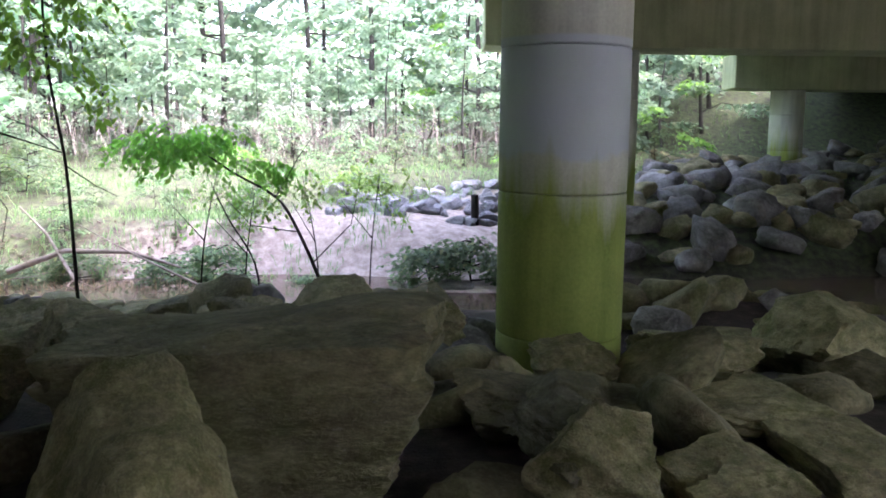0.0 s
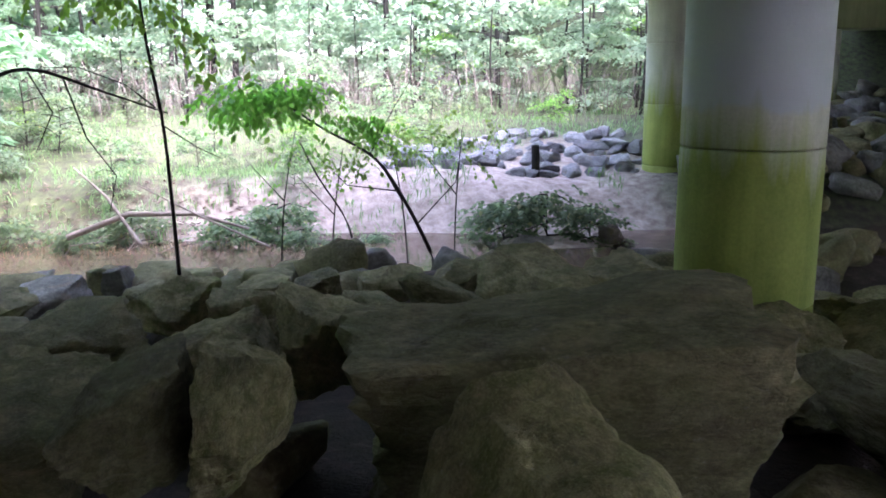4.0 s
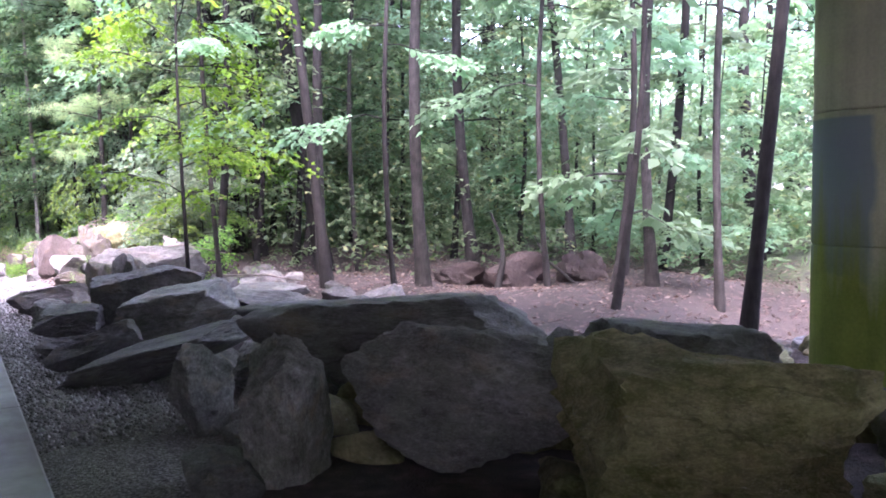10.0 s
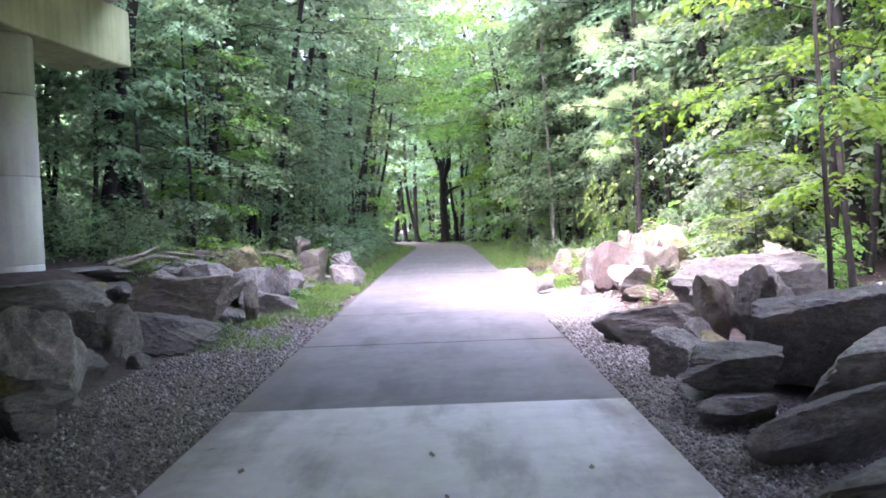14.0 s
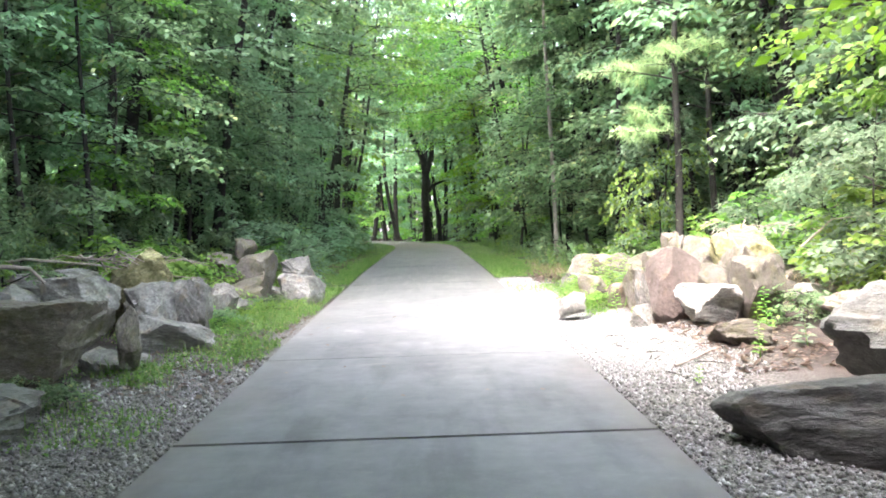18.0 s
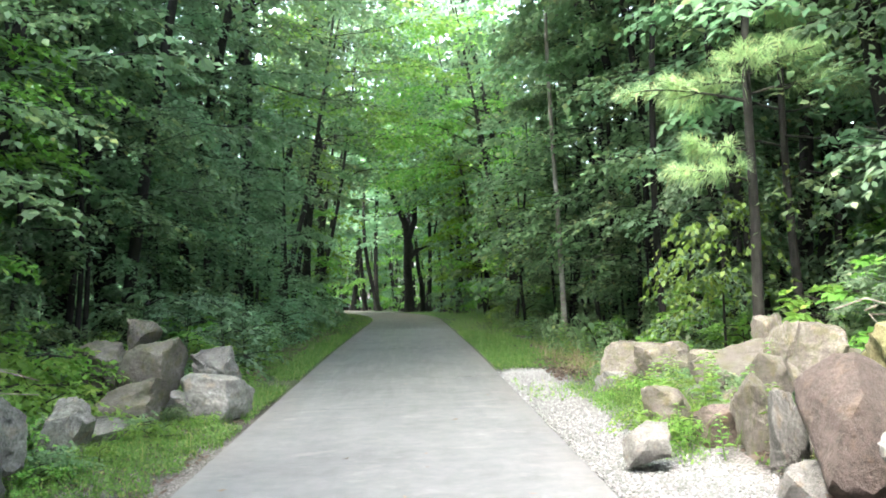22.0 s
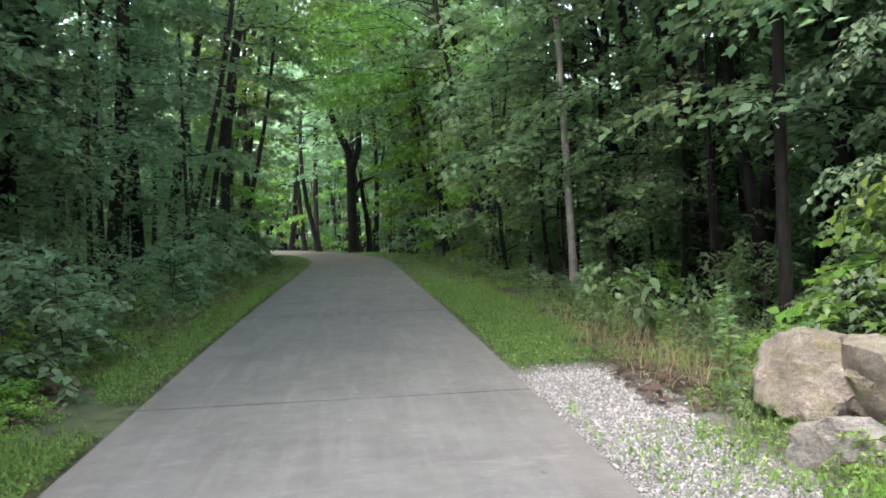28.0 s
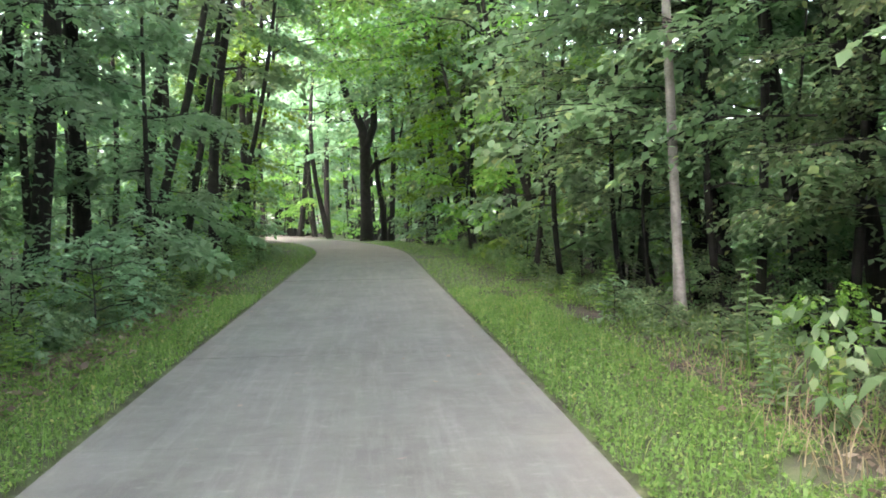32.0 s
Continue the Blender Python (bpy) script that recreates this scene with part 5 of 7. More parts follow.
    return v, np.arange(len(v)).reshape(-1, 4)


def sprays(centres, out, count, per, length, size, seed, flat=0.5, droop=0.25, narrow=0.55, loose=1.0):
    """Leafy twigs: about each centre some flat sprays."""
    r = np.random.default_rng(seed)
    c = np.repeat(np.asarray(centres, float), count, axis=0)
    o = np.repeat(np.asarray(out, float), count, axis=0)
    n = len(c)
    a = np.arctan2(o[:, 1], o[:, 0]) + r.normal(0, 0.9, n)
    pitch = r.normal(-droop * 0.4, 0.2 * loose, n)
    axis = np.stack([np.cos(a) * np.cos(pitch), np.sin(a) * np.cos(pitch), np.sin(pitch)], -1)
    start = c + r.normal(size=(n, 3)) * np.array([length, length, length * flat]) * 0.75
    return leaf_rows(start, axis, np.full(n, length), per, size, r, droop, narrow, loose)


def tree_parts(seed, tall, girth, crown_low, crown_wide, leaf_size, leaves, limbs=14, lean=0.0, per=8, spray=0.55, taper=0.8, droop=0.25, twigs=True):
    """Trunk with limbs, each limb carrying a flat layer of leafy twigs: mesh arrays for wood and for leaves."""
    r = np.random.default_rng(seed)
    k = 12
    s = np.linspace(0, 1, k)
    bend = r.normal(size=(2, 2)) * 0.022 * tall
    pts = np.stack([lean * s * tall + bend[0, 0] * np.sin(s * 3.1) + bend[0, 1] * np.sin(s * 6.0) * 0.5, bend[1, 0] * np.sin(s * 3.1) + bend[1, 1] * np.sin(s * 6.0) * 0.5, s * tall - 0.25], -1)
    rad = girth * (1 - taper * s)
    rad[0] *= 1.45
    wood = [tube(pts, rad, 8)]
    starts, axes, lengths = [], [], []
    per_limb = max(4, round(leaves / (per * limbs)))
    q = np.linspace(0, 1, 6 if twigs else 4)
    for i in range(limbs):
        h = crown_low + (0.98 - crown_low) * (i + r.uniform(0, 0.9)) / limbs
        b = np.array([np.interp(h, s, pts[:, j]) for j in range(3)])
        reach = crown_wide * (0.5 + 0.65 * r.random()) * math.sin(math.pi * min(0.94, 0.25 + 0.7 * (h - crown_low) / (1 - crown_low))) ** 0.6
        a = i * 2.4 + r.uniform(-0.6, 0.6)
        rise = r.uniform(0.1, 0.65)
        turn = a + r.normal(0, 0.35) * q
        limb = b + np.stack([np.cos(turn) * reach * q, np.sin(turn) * reach * q, reach * (rise * q - (0.3 + droop * 0.3) * q**2) + 0.04 * reach * np.sin(q * 7 + i)], -1)
        wood.append(tube(limb, max(0.012, girth * (1 - taper * h) * 0.4) * (1 - 0.88 * q), 5 if twigs else 4))
        along = np.gradient(limb, axis=0)
        for j in range(per_limb):
            qq = 0.28 + 0.72 * (j + r.random()) / per_limb
            c = np.array([np.interp(qq, q, limb[:, m]) for m in range(3)])
            d = np.array([np.interp(qq, q, along[:, m]) for m in range(3)])
            d /= np.linalg.norm(d) + 1e-6
            off = (1 if j % 2 else -1) * r.uniform(0.5, 1.3) * (1.15 - 0.75 * qq)
            d = np.array([d[0] * math.cos(off) - d[1] * math.sin(off), d[0] * math.sin(off) + d[1] * math.cos(off), d[2] * 0.4 + r.normal(0.02, 0.14)])
            ln = reach * r.uniform(0.22, 0.42) * (1.25 - 0.55 * qq) + 0.35 * spray
            starts.append(c + r.normal(0, 0.06, 3))
            axes.append(d / np.linalg.norm(d))
            lengths.append(ln)
            if twigs and j % 2 == 0:
                wood.append(tube([c, c + d * ln * 0.6], [0.009, 0.004], 3))
    return joined(wood), leaf_rows(np.array(starts), np.array(axes), np.array(lengths), per, leaf_size, r, droop + 0.1, 0.62, 1.2)


def tree_kind(seed, bark, leaf, **kw):
    (wv, wf), (lv, lf) = tree_parts(seed, **kw)
    return mesh_fast("trunk", wv, wf, M[bark], True), mesh_fast("crown", lv, lf, M[leaf])


def plant_tree(kind_meshes, x, y, turn=0, size=1.0, label="slender green woodland tree with a leafy crown", group="woodland trees", name="tree", category="tree", lean=0.0):
    t = thing(name, label, category, group)
    t.matrix_world = pose(x, y, ground_z(x, y), lean, 0, turn) @ Matrix.Scale(size, 4)
    part("trunk" if name == "tree" else "stem", kind_meshes[0], t)
    part("crown", kind_meshes[1], t)
    return t


TALL = [
    tree_kind(1, "bark", "leaf", tall=16, girth=0.15, crown_low=0.34, crown_wide=3.0, leaf_size=0.3, leaves=2000, limbs=20, spray=0.8, twigs=False),
    tree_kind(2, "bark", "leaf_blue", tall=14, girth=0.12, crown_low=0.3, crown_wide=2.8, leaf_size=0.28, leaves=2000, limbs=20, spray=0.8, twigs=False),
    tree_kind(3, "bark_dark", "leaf", tall=18, girth=0.19, crown_low=0.36, crown_wide=3.4, leaf_size=0.32, leaves=2000, limbs=20, spray=0.9, twigs=False),
]
MID = [
    tree_kind(4, "bark", "leaf_blue", tall=9.5, girth=0.07, crown_low=0.27, crown_wide=2.5, leaf_size=0.165, leaves=3300, limbs=24),
    tree_kind(5, "bark_dark", "leaf", tall=8.5, girth=0.06, crown_low=0.22, crown_wide=2.3, leaf_size=0.155, leaves=3300, limbs=24),
    tree_kind(6, "bark", "leaf_bright", tall=6, girth=0.05, crown_low=0.2, crown_wide=1.9, leaf_size=0.14, leaves=2900, limbs=20),
    tree_kind(8, "bark", "leaf_hazed", tall=8, girth=0.06, crown_low=0.14, crown_wide=2.4, leaf_size=0.165, leaves=3300, limbs=24, droop=0.5),
]
TALL_NEAR = [
    tree_kind(41, "bark", "leaf_blue", tall=16, girth=0.12, crown_low=0.24, crown_wide=3.2, leaf_size=0.19, leaves=4000, limbs=30, spray=0.7),
    tree_kind(42, "bark_dark", "leaf", tall=17, girth=0.15, crown_low=0.27, crown_wide=3.4, leaf_size=0.19, leaves=4000, limbs=30, spray=0.7),
]
FAR_TALL = [
    tree_kind(43, "bark", "leaf", tall=16, girth=0.15, crown_low=0.25, crown_wide=3.4, leaf_size=0.42, leaves=1000, limbs=20, spray=1.0, per=6, twigs=False),
    tree_kind(44, "bark_dark", "leaf_blue", tall=17, girth=0.17, crown_low=0.28, crown_wide=3.6, leaf_size=0.42, leaves=1000, limbs=20, spray=1.0, per=6, twigs=False),
]
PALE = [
    tree_kind(45, "bark", "leaf_hazed", tall=8, girth=0.06, crown_low=0.08, crown_wide=2.6, leaf_size=0.24, leaves=1900, limbs=18, spray=0.8, twigs=False),
    tree_kind(46, "bark", "leaf_hazed", tall=13, girth=0.1, crown_low=0.12, crown_wide=3.2, leaf_size=0.3, leaves=1900, limbs=20, spray=0.9, twigs=False),
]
POLE = [
    tree_kind(9, "bark_dark", "leaf", tall=13, girth=0.085, crown_low=0.5, crown_wide=1.7, leaf_size=0.145, leaves=2100, limbs=10, spray=0.7, taper=0.6),
    tree_kind(10, "bark_dark", "leaf", tall=12, girth=0.07, crown_low=0.42, crown_wide=1.6, leaf_size=0.145, leaves=2100, limbs=10, spray=0.7, taper=0.6),
    tree_kind(11, "bark", "leaf_blue", tall=10, girth=0.045, crown_low=0.3, crown_wide=1.5, leaf_size=0.135, leaves=2100, limbs=10, spray=0.6, taper=0.6),
    tree_kind(19, "bark", "leaf", tall=14, girth=0.062, crown_low=0.4, crown_wide=2.2, leaf_size=0.15, leaves=2100, limbs=12, spray=0.7, taper=0.6),
    # wide high crown, added to shade the growth and ground below it
    tree_kind(20, "bark", "leaf", tall=17, girth=0.13, crown_low=0.42, crown_wide=4.4, leaf_size=0.2, leaves=3200, limbs=20, spray=0.9, taper=0.7),
]
SHRUB = [
    tree_kind(12, "bark", "leaf", tall=1.7, girth=0.018, crown_low=0.08, crown_wide=0.9, leaf_size=0.085, leaves=1400, limbs=11, spray=0.3, twigs=False),
    tree_kind(13, "bark", "leaf", tall=1.3, girth=0.015, crown_low=0.06, crown_wide=0.8, leaf_size=0.075, leaves=1400, limbs=11, spray=0.28, twigs=False),
    tree_kind(14, "bark", "leaf_bright", tall=1.1, girth=0.012, crown_low=0.05, crown_wide=0.7, leaf_size=0.07, leaves=1500, limbs=10, spray=0.26, twigs=False),
    tree_kind(15, "bark", "leaf_hazed", tall=2.2, girth=0.02, crown_low=0.1, crown_wide=1.1, leaf_size=0.09, leaves=2200, limbs=11, spray=0.34, twigs=False),
]
tree_rng = np.random.default_rng(21)
SPOTS = []


def free_spot(x, y, gap):
    if any((x - a) ** 2 + (y - b) ** 2 < gap * gap for a, b in SPOTS):
        return False
    SPOTS.append((x, y))
    return True


def under_bridge(x, y, margin=1.6):
    """Inside the strip that the deck covers."""
    edge = 20.2 - 0.98 * (x + 5.55)
    return edge - 29 < y < edge + margin


def set_tree(kinds, x, y, lo=0.85, hi=1.2, gap=1.0, **kw):
    if free_spot(x, y, gap):
        plant_tree(kinds[int(tree_rng.integers(len(kinds)))], x, y, tree_rng.uniform(0, 360), tree_rng.uniform(lo, hi), **kw)


# trees that stand out
KEY_POLES = [  # kind, x, y, size, lean along x and y in metres per metre
    (0, 6.1, 14.1, 1.05, -0.04, 0.1), (4, 7.6, 13.75, 0.8, 0.03, 0.04), (1, 8.36, 10.2, 0.75, 0.06, 0.03), (0, 8.65, 8.4, 1.0, 0.015, 0.0), (4, 10.55, 11.7, 0.72, 0.05, 0.02),
    (1, 5.3, 17.3, 1.2, 0, 0.05), (2, 4.9, 15.6, 1.0, 0, 0), (3, 10.8, 10.6, 1.0, 0.04, 0.04), (2, 9.2, 12.6, 1.1, 0.02, 0.06), (2, 8.8, 6.2, 0.55, 0.07, 0), (2, 8.7, 6.7, 0.45, 0, 0),
    # the last two, beside the gap, are added to dim its light
    (4, 6.9, 16.2, 0.8, 0, 0.07), (2, 6.4, 12.4, 0.9, -0.01, 0.08), (1, 12.6, 13.6, 1.3, 0, 0), (4, 11.8, 15.2, 0.8, -0.08, 0.14), (4, 9.7, 15.5, 0.85, 0.02, 0), (2, 7.9, 16.8, 1.2, 0, 0.05), (4, 7.9, 19.4, 1.0, -0.04, 0), (4, -7.3, 20.6, 1.05, 0.05, 0),
]
for k, x, y, size, lx, ly in KEY_POLES:
    SPOTS.append((x, y))
    plant_tree(POLE[k], x, y, math.degrees(math.atan2(ly, lx)) + 90, size, "thin dark straight trunk of a young woodland tree", lean=math.degrees(math.atan(math.hypot(lx, ly))))
plant_tree(POLE[1], 4.65, 29.3, 30, 1.0, "thin brown trunk of a young woodland tree")
SPOTS.append((4.65, 29.3))
WHITE = tree_kind(16, "bark_pale", "leaf_blue", tall=13, girth=0.07, crown_low=0.62, crown_wide=1.8, leaf_size=0.18, leaves=2000, limbs=9, taper=0.55)
plant_tree(WHITE, 3.97, 35.3, 0, 1.0, "pale grey barked thin tree beside the grass verge")
SPOTS.append((3.97, 35.3))
for x, y, s in ((-5.5, 31.0, 1.2), (-6.4, 31.6, 1.0), (-6.0, 36.0, 1.1), (-4.8, 41.0, 1.0), (-7.5, 27.5, 1.2)):
    if free_spot(x, y, 0.3):
        plant_tree(TALL_NEAR[1], x, y, 40 * x, s * 1.05, "tall woodland tree with a thick dark trunk")


def y_tree():
    """Dark forked tree at the bend of the trail."""
    t = thing("tree", "large dark forked tree at the bend of the trail", "tree", "woodland trees")
    t.matrix_world = pose(0.1, 68, ground_z(0.1, 68))
    pieces = [tube([(0, 0, -0.3), (0.0, 0, 1.2), (-0.05, 0, 3.0), (0.0, 0.1, 4.6), (-0.1, 0.1, 5.6), (-0.9, 0.2, 7.4), (-1.4, 0, 9.5), (-1.6, 0, 12)], [0.42, 0.29, 0.26, 0.27, 0.23, 0.18, 0.13, 0.05], 9)]
    pieces.append(tube([(0.0, 0, 4.6), (0.45, 0, 5.8), (0.5, 0, 7.5), (0.9, 0.2, 11)], [0.22, 0.19, 0.14, 0.05], 8))
    pieces.append(tube([(0.1, 0, 3.4), (0.5, 0, 3.9), (1.2, 0.1, 4.2), (1.7, 0, 4.9), (1.9, 0, 6.0)], [0.16, 0.13, 0.1, 0.08, 0.03], 7))
    pieces.append(tube([(0.9, 0.5, -0.3), (0.85, 0.4, 1.5), (0.6, 0.3, 3.0), (0.5, 0.3, 4.5)], [0.2, 0.16, 0.13, 0.08], 7))
    r = np.random.default_rng(5)
    tips = np.concatenate([r.normal((-1.4, 0, 10), (2.0, 1.6, 1.8), (55, 3)), r.normal((1.2, 0, 9), (1.8, 1.6, 2.0), (55, 3))])
    v, f = joined(pieces)
    part("trunk", mesh_fast("trunk", v, f, M["bark_dark"], True), t)
    lv, lf = sprays(tips, tips, 7, 8, 0.9, 0.26, 6)
    part("crown", mesh_fast("crown", lv, lf, M["leaf"]), t)


y_tree()
SPOTS.append((0.1, 68))


def pine():
    """Young pine with long drooping needle tufts."""
    t = thing("pine_tree", "young pine with long yellowish green needle tufts behind the boulders", "pine tree")
    t.matrix_world = pose(4.68, 25.5, ground_z(4.68, 25.5))
    r = np.random.default_rng(8)
    wood = [tube([(0, 0, -0.2), (0.02, 0.02, 2), (-0.03, 0, 4), (0.02, 0, 6), (0, 0, 9)], [0.085, 0.065, 0.055, 0.042, 0.018], 9)]
    vs = []
    for h, a, reach in ((2.55, 195, 0.95), (2.95, 170, 0.6), (3.6, 175, 1.35), (3.7, 5, 1.3), (3.75, 245, 1.0), (3.85, 120, 1.0), (3.95, 300, 0.9), (4.8, 30, 1.0), (4.9, 200, 1.1), (5.1, 280, 0.9), (5.4, 150, 1.0), (5.6, 345, 1.0), (5.9, 60, 0.8), (6.3, 230, 0.8), (6.6, 130, 0.7), (6.9, 10, 0.6), (7.6, 200, 0.5), (8.3, 10, 0.4)):
        q = np.linspace(0, 1, 5)[:, None]
        d = np.array([math.cos(radians(a)), math.sin(radians(a)), 0.0])
        pts = np.array([0, 0, h]) + d * reach * q + np.array([0, 0, 1.0]) * reach * (0.3 * q - 0.15 * q**2)
        wood.append(tube(pts, [0.022, 0.018, 0.014, 0.01, 0.006], 5))
        for j in range(9):
            k = r.uniform(0.3, 1.0)
            c = np.array([np.interp(k, q[:, 0], pts[:, m]) for m in range(3)])
            off = r.normal(0, 0.75)
            ax = np.array([d[0] * math.cos(off) - d[1] * math.sin(off), d[0] * math.sin(off) + d[1] * math.cos(off), r.normal(0.12, 0.2)])
            ax /= np.linalg.norm(ax)
            run = reach * r.uniform(0.2, 0.4)
            wood.append(tube([c, c + ax * run], [0.008, 0.004], 4))
            n = 95
            f = r.uniform(0.25, 1.0, n)[:, None]
            root = c + ax * run * f
            w = r.normal(size=(n, 3)) * (0.5, 0.5, 0.42) + ax * 0.75
            w /= np.linalg.norm(w, axis=1)[:, None]
            ln = r.uniform(0.18, 0.32, n)[:, None]
            s = np.cross(w, (0, 0, 1.0)) * 0.006
            mid = root + w * ln * 0.6
            end = root + w * ln - np.array([0, 0, 1.0]) * ln * 0.25
            vs.append(np.stack([root - s, mid - s, end, mid + s], 1).reshape(-1, 3))
    v = np.concatenate(vs)
    wv, wf = joined(wood)
    part("trunk", mesh_fast("trunk", wv, wf, M["bark"], True), t)
    part("crown", mesh_fast("crown", v, np.arange(len(v)).reshape(-1, 4), M["needle"]), t, "yellowish green pine needles")


pine()
SPOTS.append((4.68, 25.5))


def stem_plant(label, name, points, radii, twigs, leafy, leaf, seed, category="tree", leaf_size=0.12, count=5, per=8, length=0.35):
    """A single bent stem with its twigs and leafy ends, all given in world places."""
    t = thing(name, label, category, "saplings by the creek", at=points[0])
    base = np.array(points[0])
    ends = np.array([points[0], *points, points[-1]], float)
    t4 = np.linspace(0, 1, 5)[:-1, None]
    curve = np.concatenate([0.5 * (2 * q + (r - p) * t4 + (2 * p - 5 * q + 4 * r - s) * t4**2 + (3 * q - p - 3 * r + s) * t4**3) for p, q, r, s in zip(ends, ends[1:], ends[2:], ends[3:])] + [ends[-1:]])
    girth = np.interp(np.linspace(0, len(radii) - 1, len(curve)), np.arange(len(radii)), radii)
    pieces = [tube(curve - base, girth, 7)] + [tube(np.array(p) - base, np.linspace(0.008, 0.003, len(p)), 5) for p in twigs]
    v, f = joined(pieces)
    part("stem", mesh_fast("stem", v, f, M["bark_dark"], True), t)
    if len(leafy):
        c = np.array(leafy) - base
        lv, lf = sprays(c, c - c.mean(0), count, per, length, leaf_size, seed, flat=0.35, droop=0.8, loose=1.6)
        part("leaves", mesh_fast("leaves", lv, lf, M[leaf]), t)
    return t


sap_rng = np.random.default_rng(17)
near_pts = lambda c, s, n: sap_rng.normal(c, s, (n, 3))
stem_plant("thin dark arching sapling bent over beside the creek", "sapling", [(7.7, 5.5, -0.35), (7.66, 5.2, 0.35), (7.62, 4.92, 1.04), (7.63, 4.62, 1.55), (7.75, 4.3, 1.72), (8.08, 3.87, 1.55), (8.6, 3.5, 1.36)],
           [0.027, 0.02, 0.018, 0.016, 0.014, 0.01, 0.005], [[(7.63, 4.85, 1.1), (7.7, 4.6, 1.2), (7.75, 4.4, 1.15)], [(7.9, 4.1, 1.65), (8.0, 4.0, 1.2), (8.0, 3.8, 0.9), (8.1, 3.9, 0.6)], [(7.75, 4.3, 1.7), (7.9, 4.2, 1.4), (7.9, 4.35, 1.1)]], [], "leaf", 1)
stem_plant("slender upright dark sapling with leaves high up by the creek", "sapling", [(8.9, 3.55, -0.4), (8.88, 3.57, 0.6), (8.86, 3.6, 1.3), (8.82, 3.7, 2.2), (8.84, 3.72, 3.2), (8.9, 3.7, 4.8)],
           [0.021, 0.017, 0.015, 0.013, 0.011, 0.006], [[(8.86, 3.65, 1.4), (8.9, 3.9, 1.6), (8.95, 4.3, 1.75), (9, 4.6, 1.75)], [(8.84, 3.6, 1.25), (8.8, 3.3, 1.05), (8.8, 3.1, 0.95)]],
           list(near_pts((8.6, 3.9, 2.45), (0.1, 0.14, 0.14), 8)) + list(near_pts((8.72, 3.35, 2.25), (0.08, 0.07, 0.14), 5)) + list(near_pts((8.5, 4.15, 2.8), (0.12, 0.14, 0.12), 6)) + list(near_pts((8.7, 3.7, 2.95), (0.12, 0.2, 0.16), 6)) + list(near_pts((8.9, 3.7, 4.0), (0.5, 0.6, 0.5), 16)), "leaf_backlit", 2, count=3, length=0.25, leaf_size=0.1)
stem_plant("leaning dark sapling with bright green leaves spread over the creek", "sapling", [(9.3, 1.1, -0.5), (9.35, 1.2, -0.05), (9.75, 1.5, 0.55), (10.1, 1.75, 0.85), (10.2, 2.2, 1.1), (10.25, 2.7, 1.4), (10.2, 3.2, 1.45)],
           [0.024, 0.021, 0.018, 0.015, 0.012, 0.009, 0.005], [[(9.75, 1.5, 0.5), (9.9, 2.0, 0.55), (10, 2.3, 0.85)], [(10.1, 1.75, 0.85), (10.2, 1.5, 1.3), (10.3, 1.3, 1.6)], [(9.5, 1.3, 0.2), (9.6, 0.9, 0.6), (9.7, 0.8, 1.1)]],
           list(near_pts((10.25, 2.8, 1.47), (0.18, 0.26, 0.06), 26)) + list(near_pts((10.3, 2.0, 1.25), (0.15, 0.15, 0.1), 5)), "leaf_backlit", 3, leaf_size=0.085, count=7, length=0.22)
stem_plant("bare leaning twiggy sapling at the water's edge", "sapling", [(9.9, 1.9, -0.5), (10.1, 2.0, 0.1), (10.2, 2.3, 0.6), (10.3, 2.5, 1.0)], [0.014, 0.012, 0.009, 0.005], [], [], "leaf", 4)
for i, (x, y) in enumerate(((10.6, 2.2), (10.9, 1.3), (11.0, 2.8), (11.3, 0.7))):
    lean, h = sap_rng.uniform(-0.25, 0.25, 2), sap_rng.uniform(1.2, 1.9)
    stem_plant("thin twiggy shoot with sparse leaves at the water's edge", "sapling", [(x, y, -0.6), (x + 0.3 * lean[0], y + 0.3 * lean[1], -0.6 + 0.5 * h), (x + lean[0], y + lean[1], -0.6 + h)], [0.011, 0.008, 0.004],
               [[(x + 0.3 * lean[0], y + 0.3 * lean[1], -0.6 + 0.5 * h), (x, y + 0.35, -0.6 + 0.8 * h)]], list(near_pts((x + lean[0], y + lean[1], -0.75 + h), (0.2, 0.25, 0.2), 7)), "leaf_bright", 40 + i, leaf_size=0.07, count=3, length=0.2)
stem_plant("broken dead stub beside the bridge pier", "tree_stub", [(8.3, 5.75, -0.4), (8.28, 5.75, 0.1), (8.3, 5.74, 0.42)], [0.09, 0.07, 0.045], [], [], "leaf", 5, "stub")
LIME = tree_kind(18, "bark_dark", "leaf_lime", tall=6.4, girth=0.035, crown_low=0.24, crown_wide=1.7, leaf_size=0.105, leaves=3800, limbs=22)
plant_tree(LIME, 4.15, 14.6, 40, 1.0, "young tree with bright yellow green leaves above the boulders")
stem_plant("young tree reaching out with large light green leaves", "sapling", [(4.70, 26.7, -0.2), (4.65, 26.6, 0.8), (4.55, 26.4, 1.6), (4.25, 26.0, 2.1), (3.95, 25.6, 2.2)], [0.022, 0.018, 0.014, 0.01, 0.006],
           [[(4.60, 26.5, 1.2), (4.35, 26.2, 1.4), (4.05, 25.9, 1.35)], [(4.55, 26.4, 1.6), (4.85, 26.2, 2.2), (5.05, 26.0, 2.4)]], list(near_pts((4.10, 25.8, 2.05), (0.28, 0.25, 0.2), 9)) + list(near_pts((4.45, 26.3, 1.3), (0.3, 0.25, 0.2), 7)) + list(near_pts((4.95, 26.1, 2.4), (0.2, 0.2, 0.15), 5)), "leaf_bright", 7, leaf_size=0.105, count=4, per=8, length=0.34)
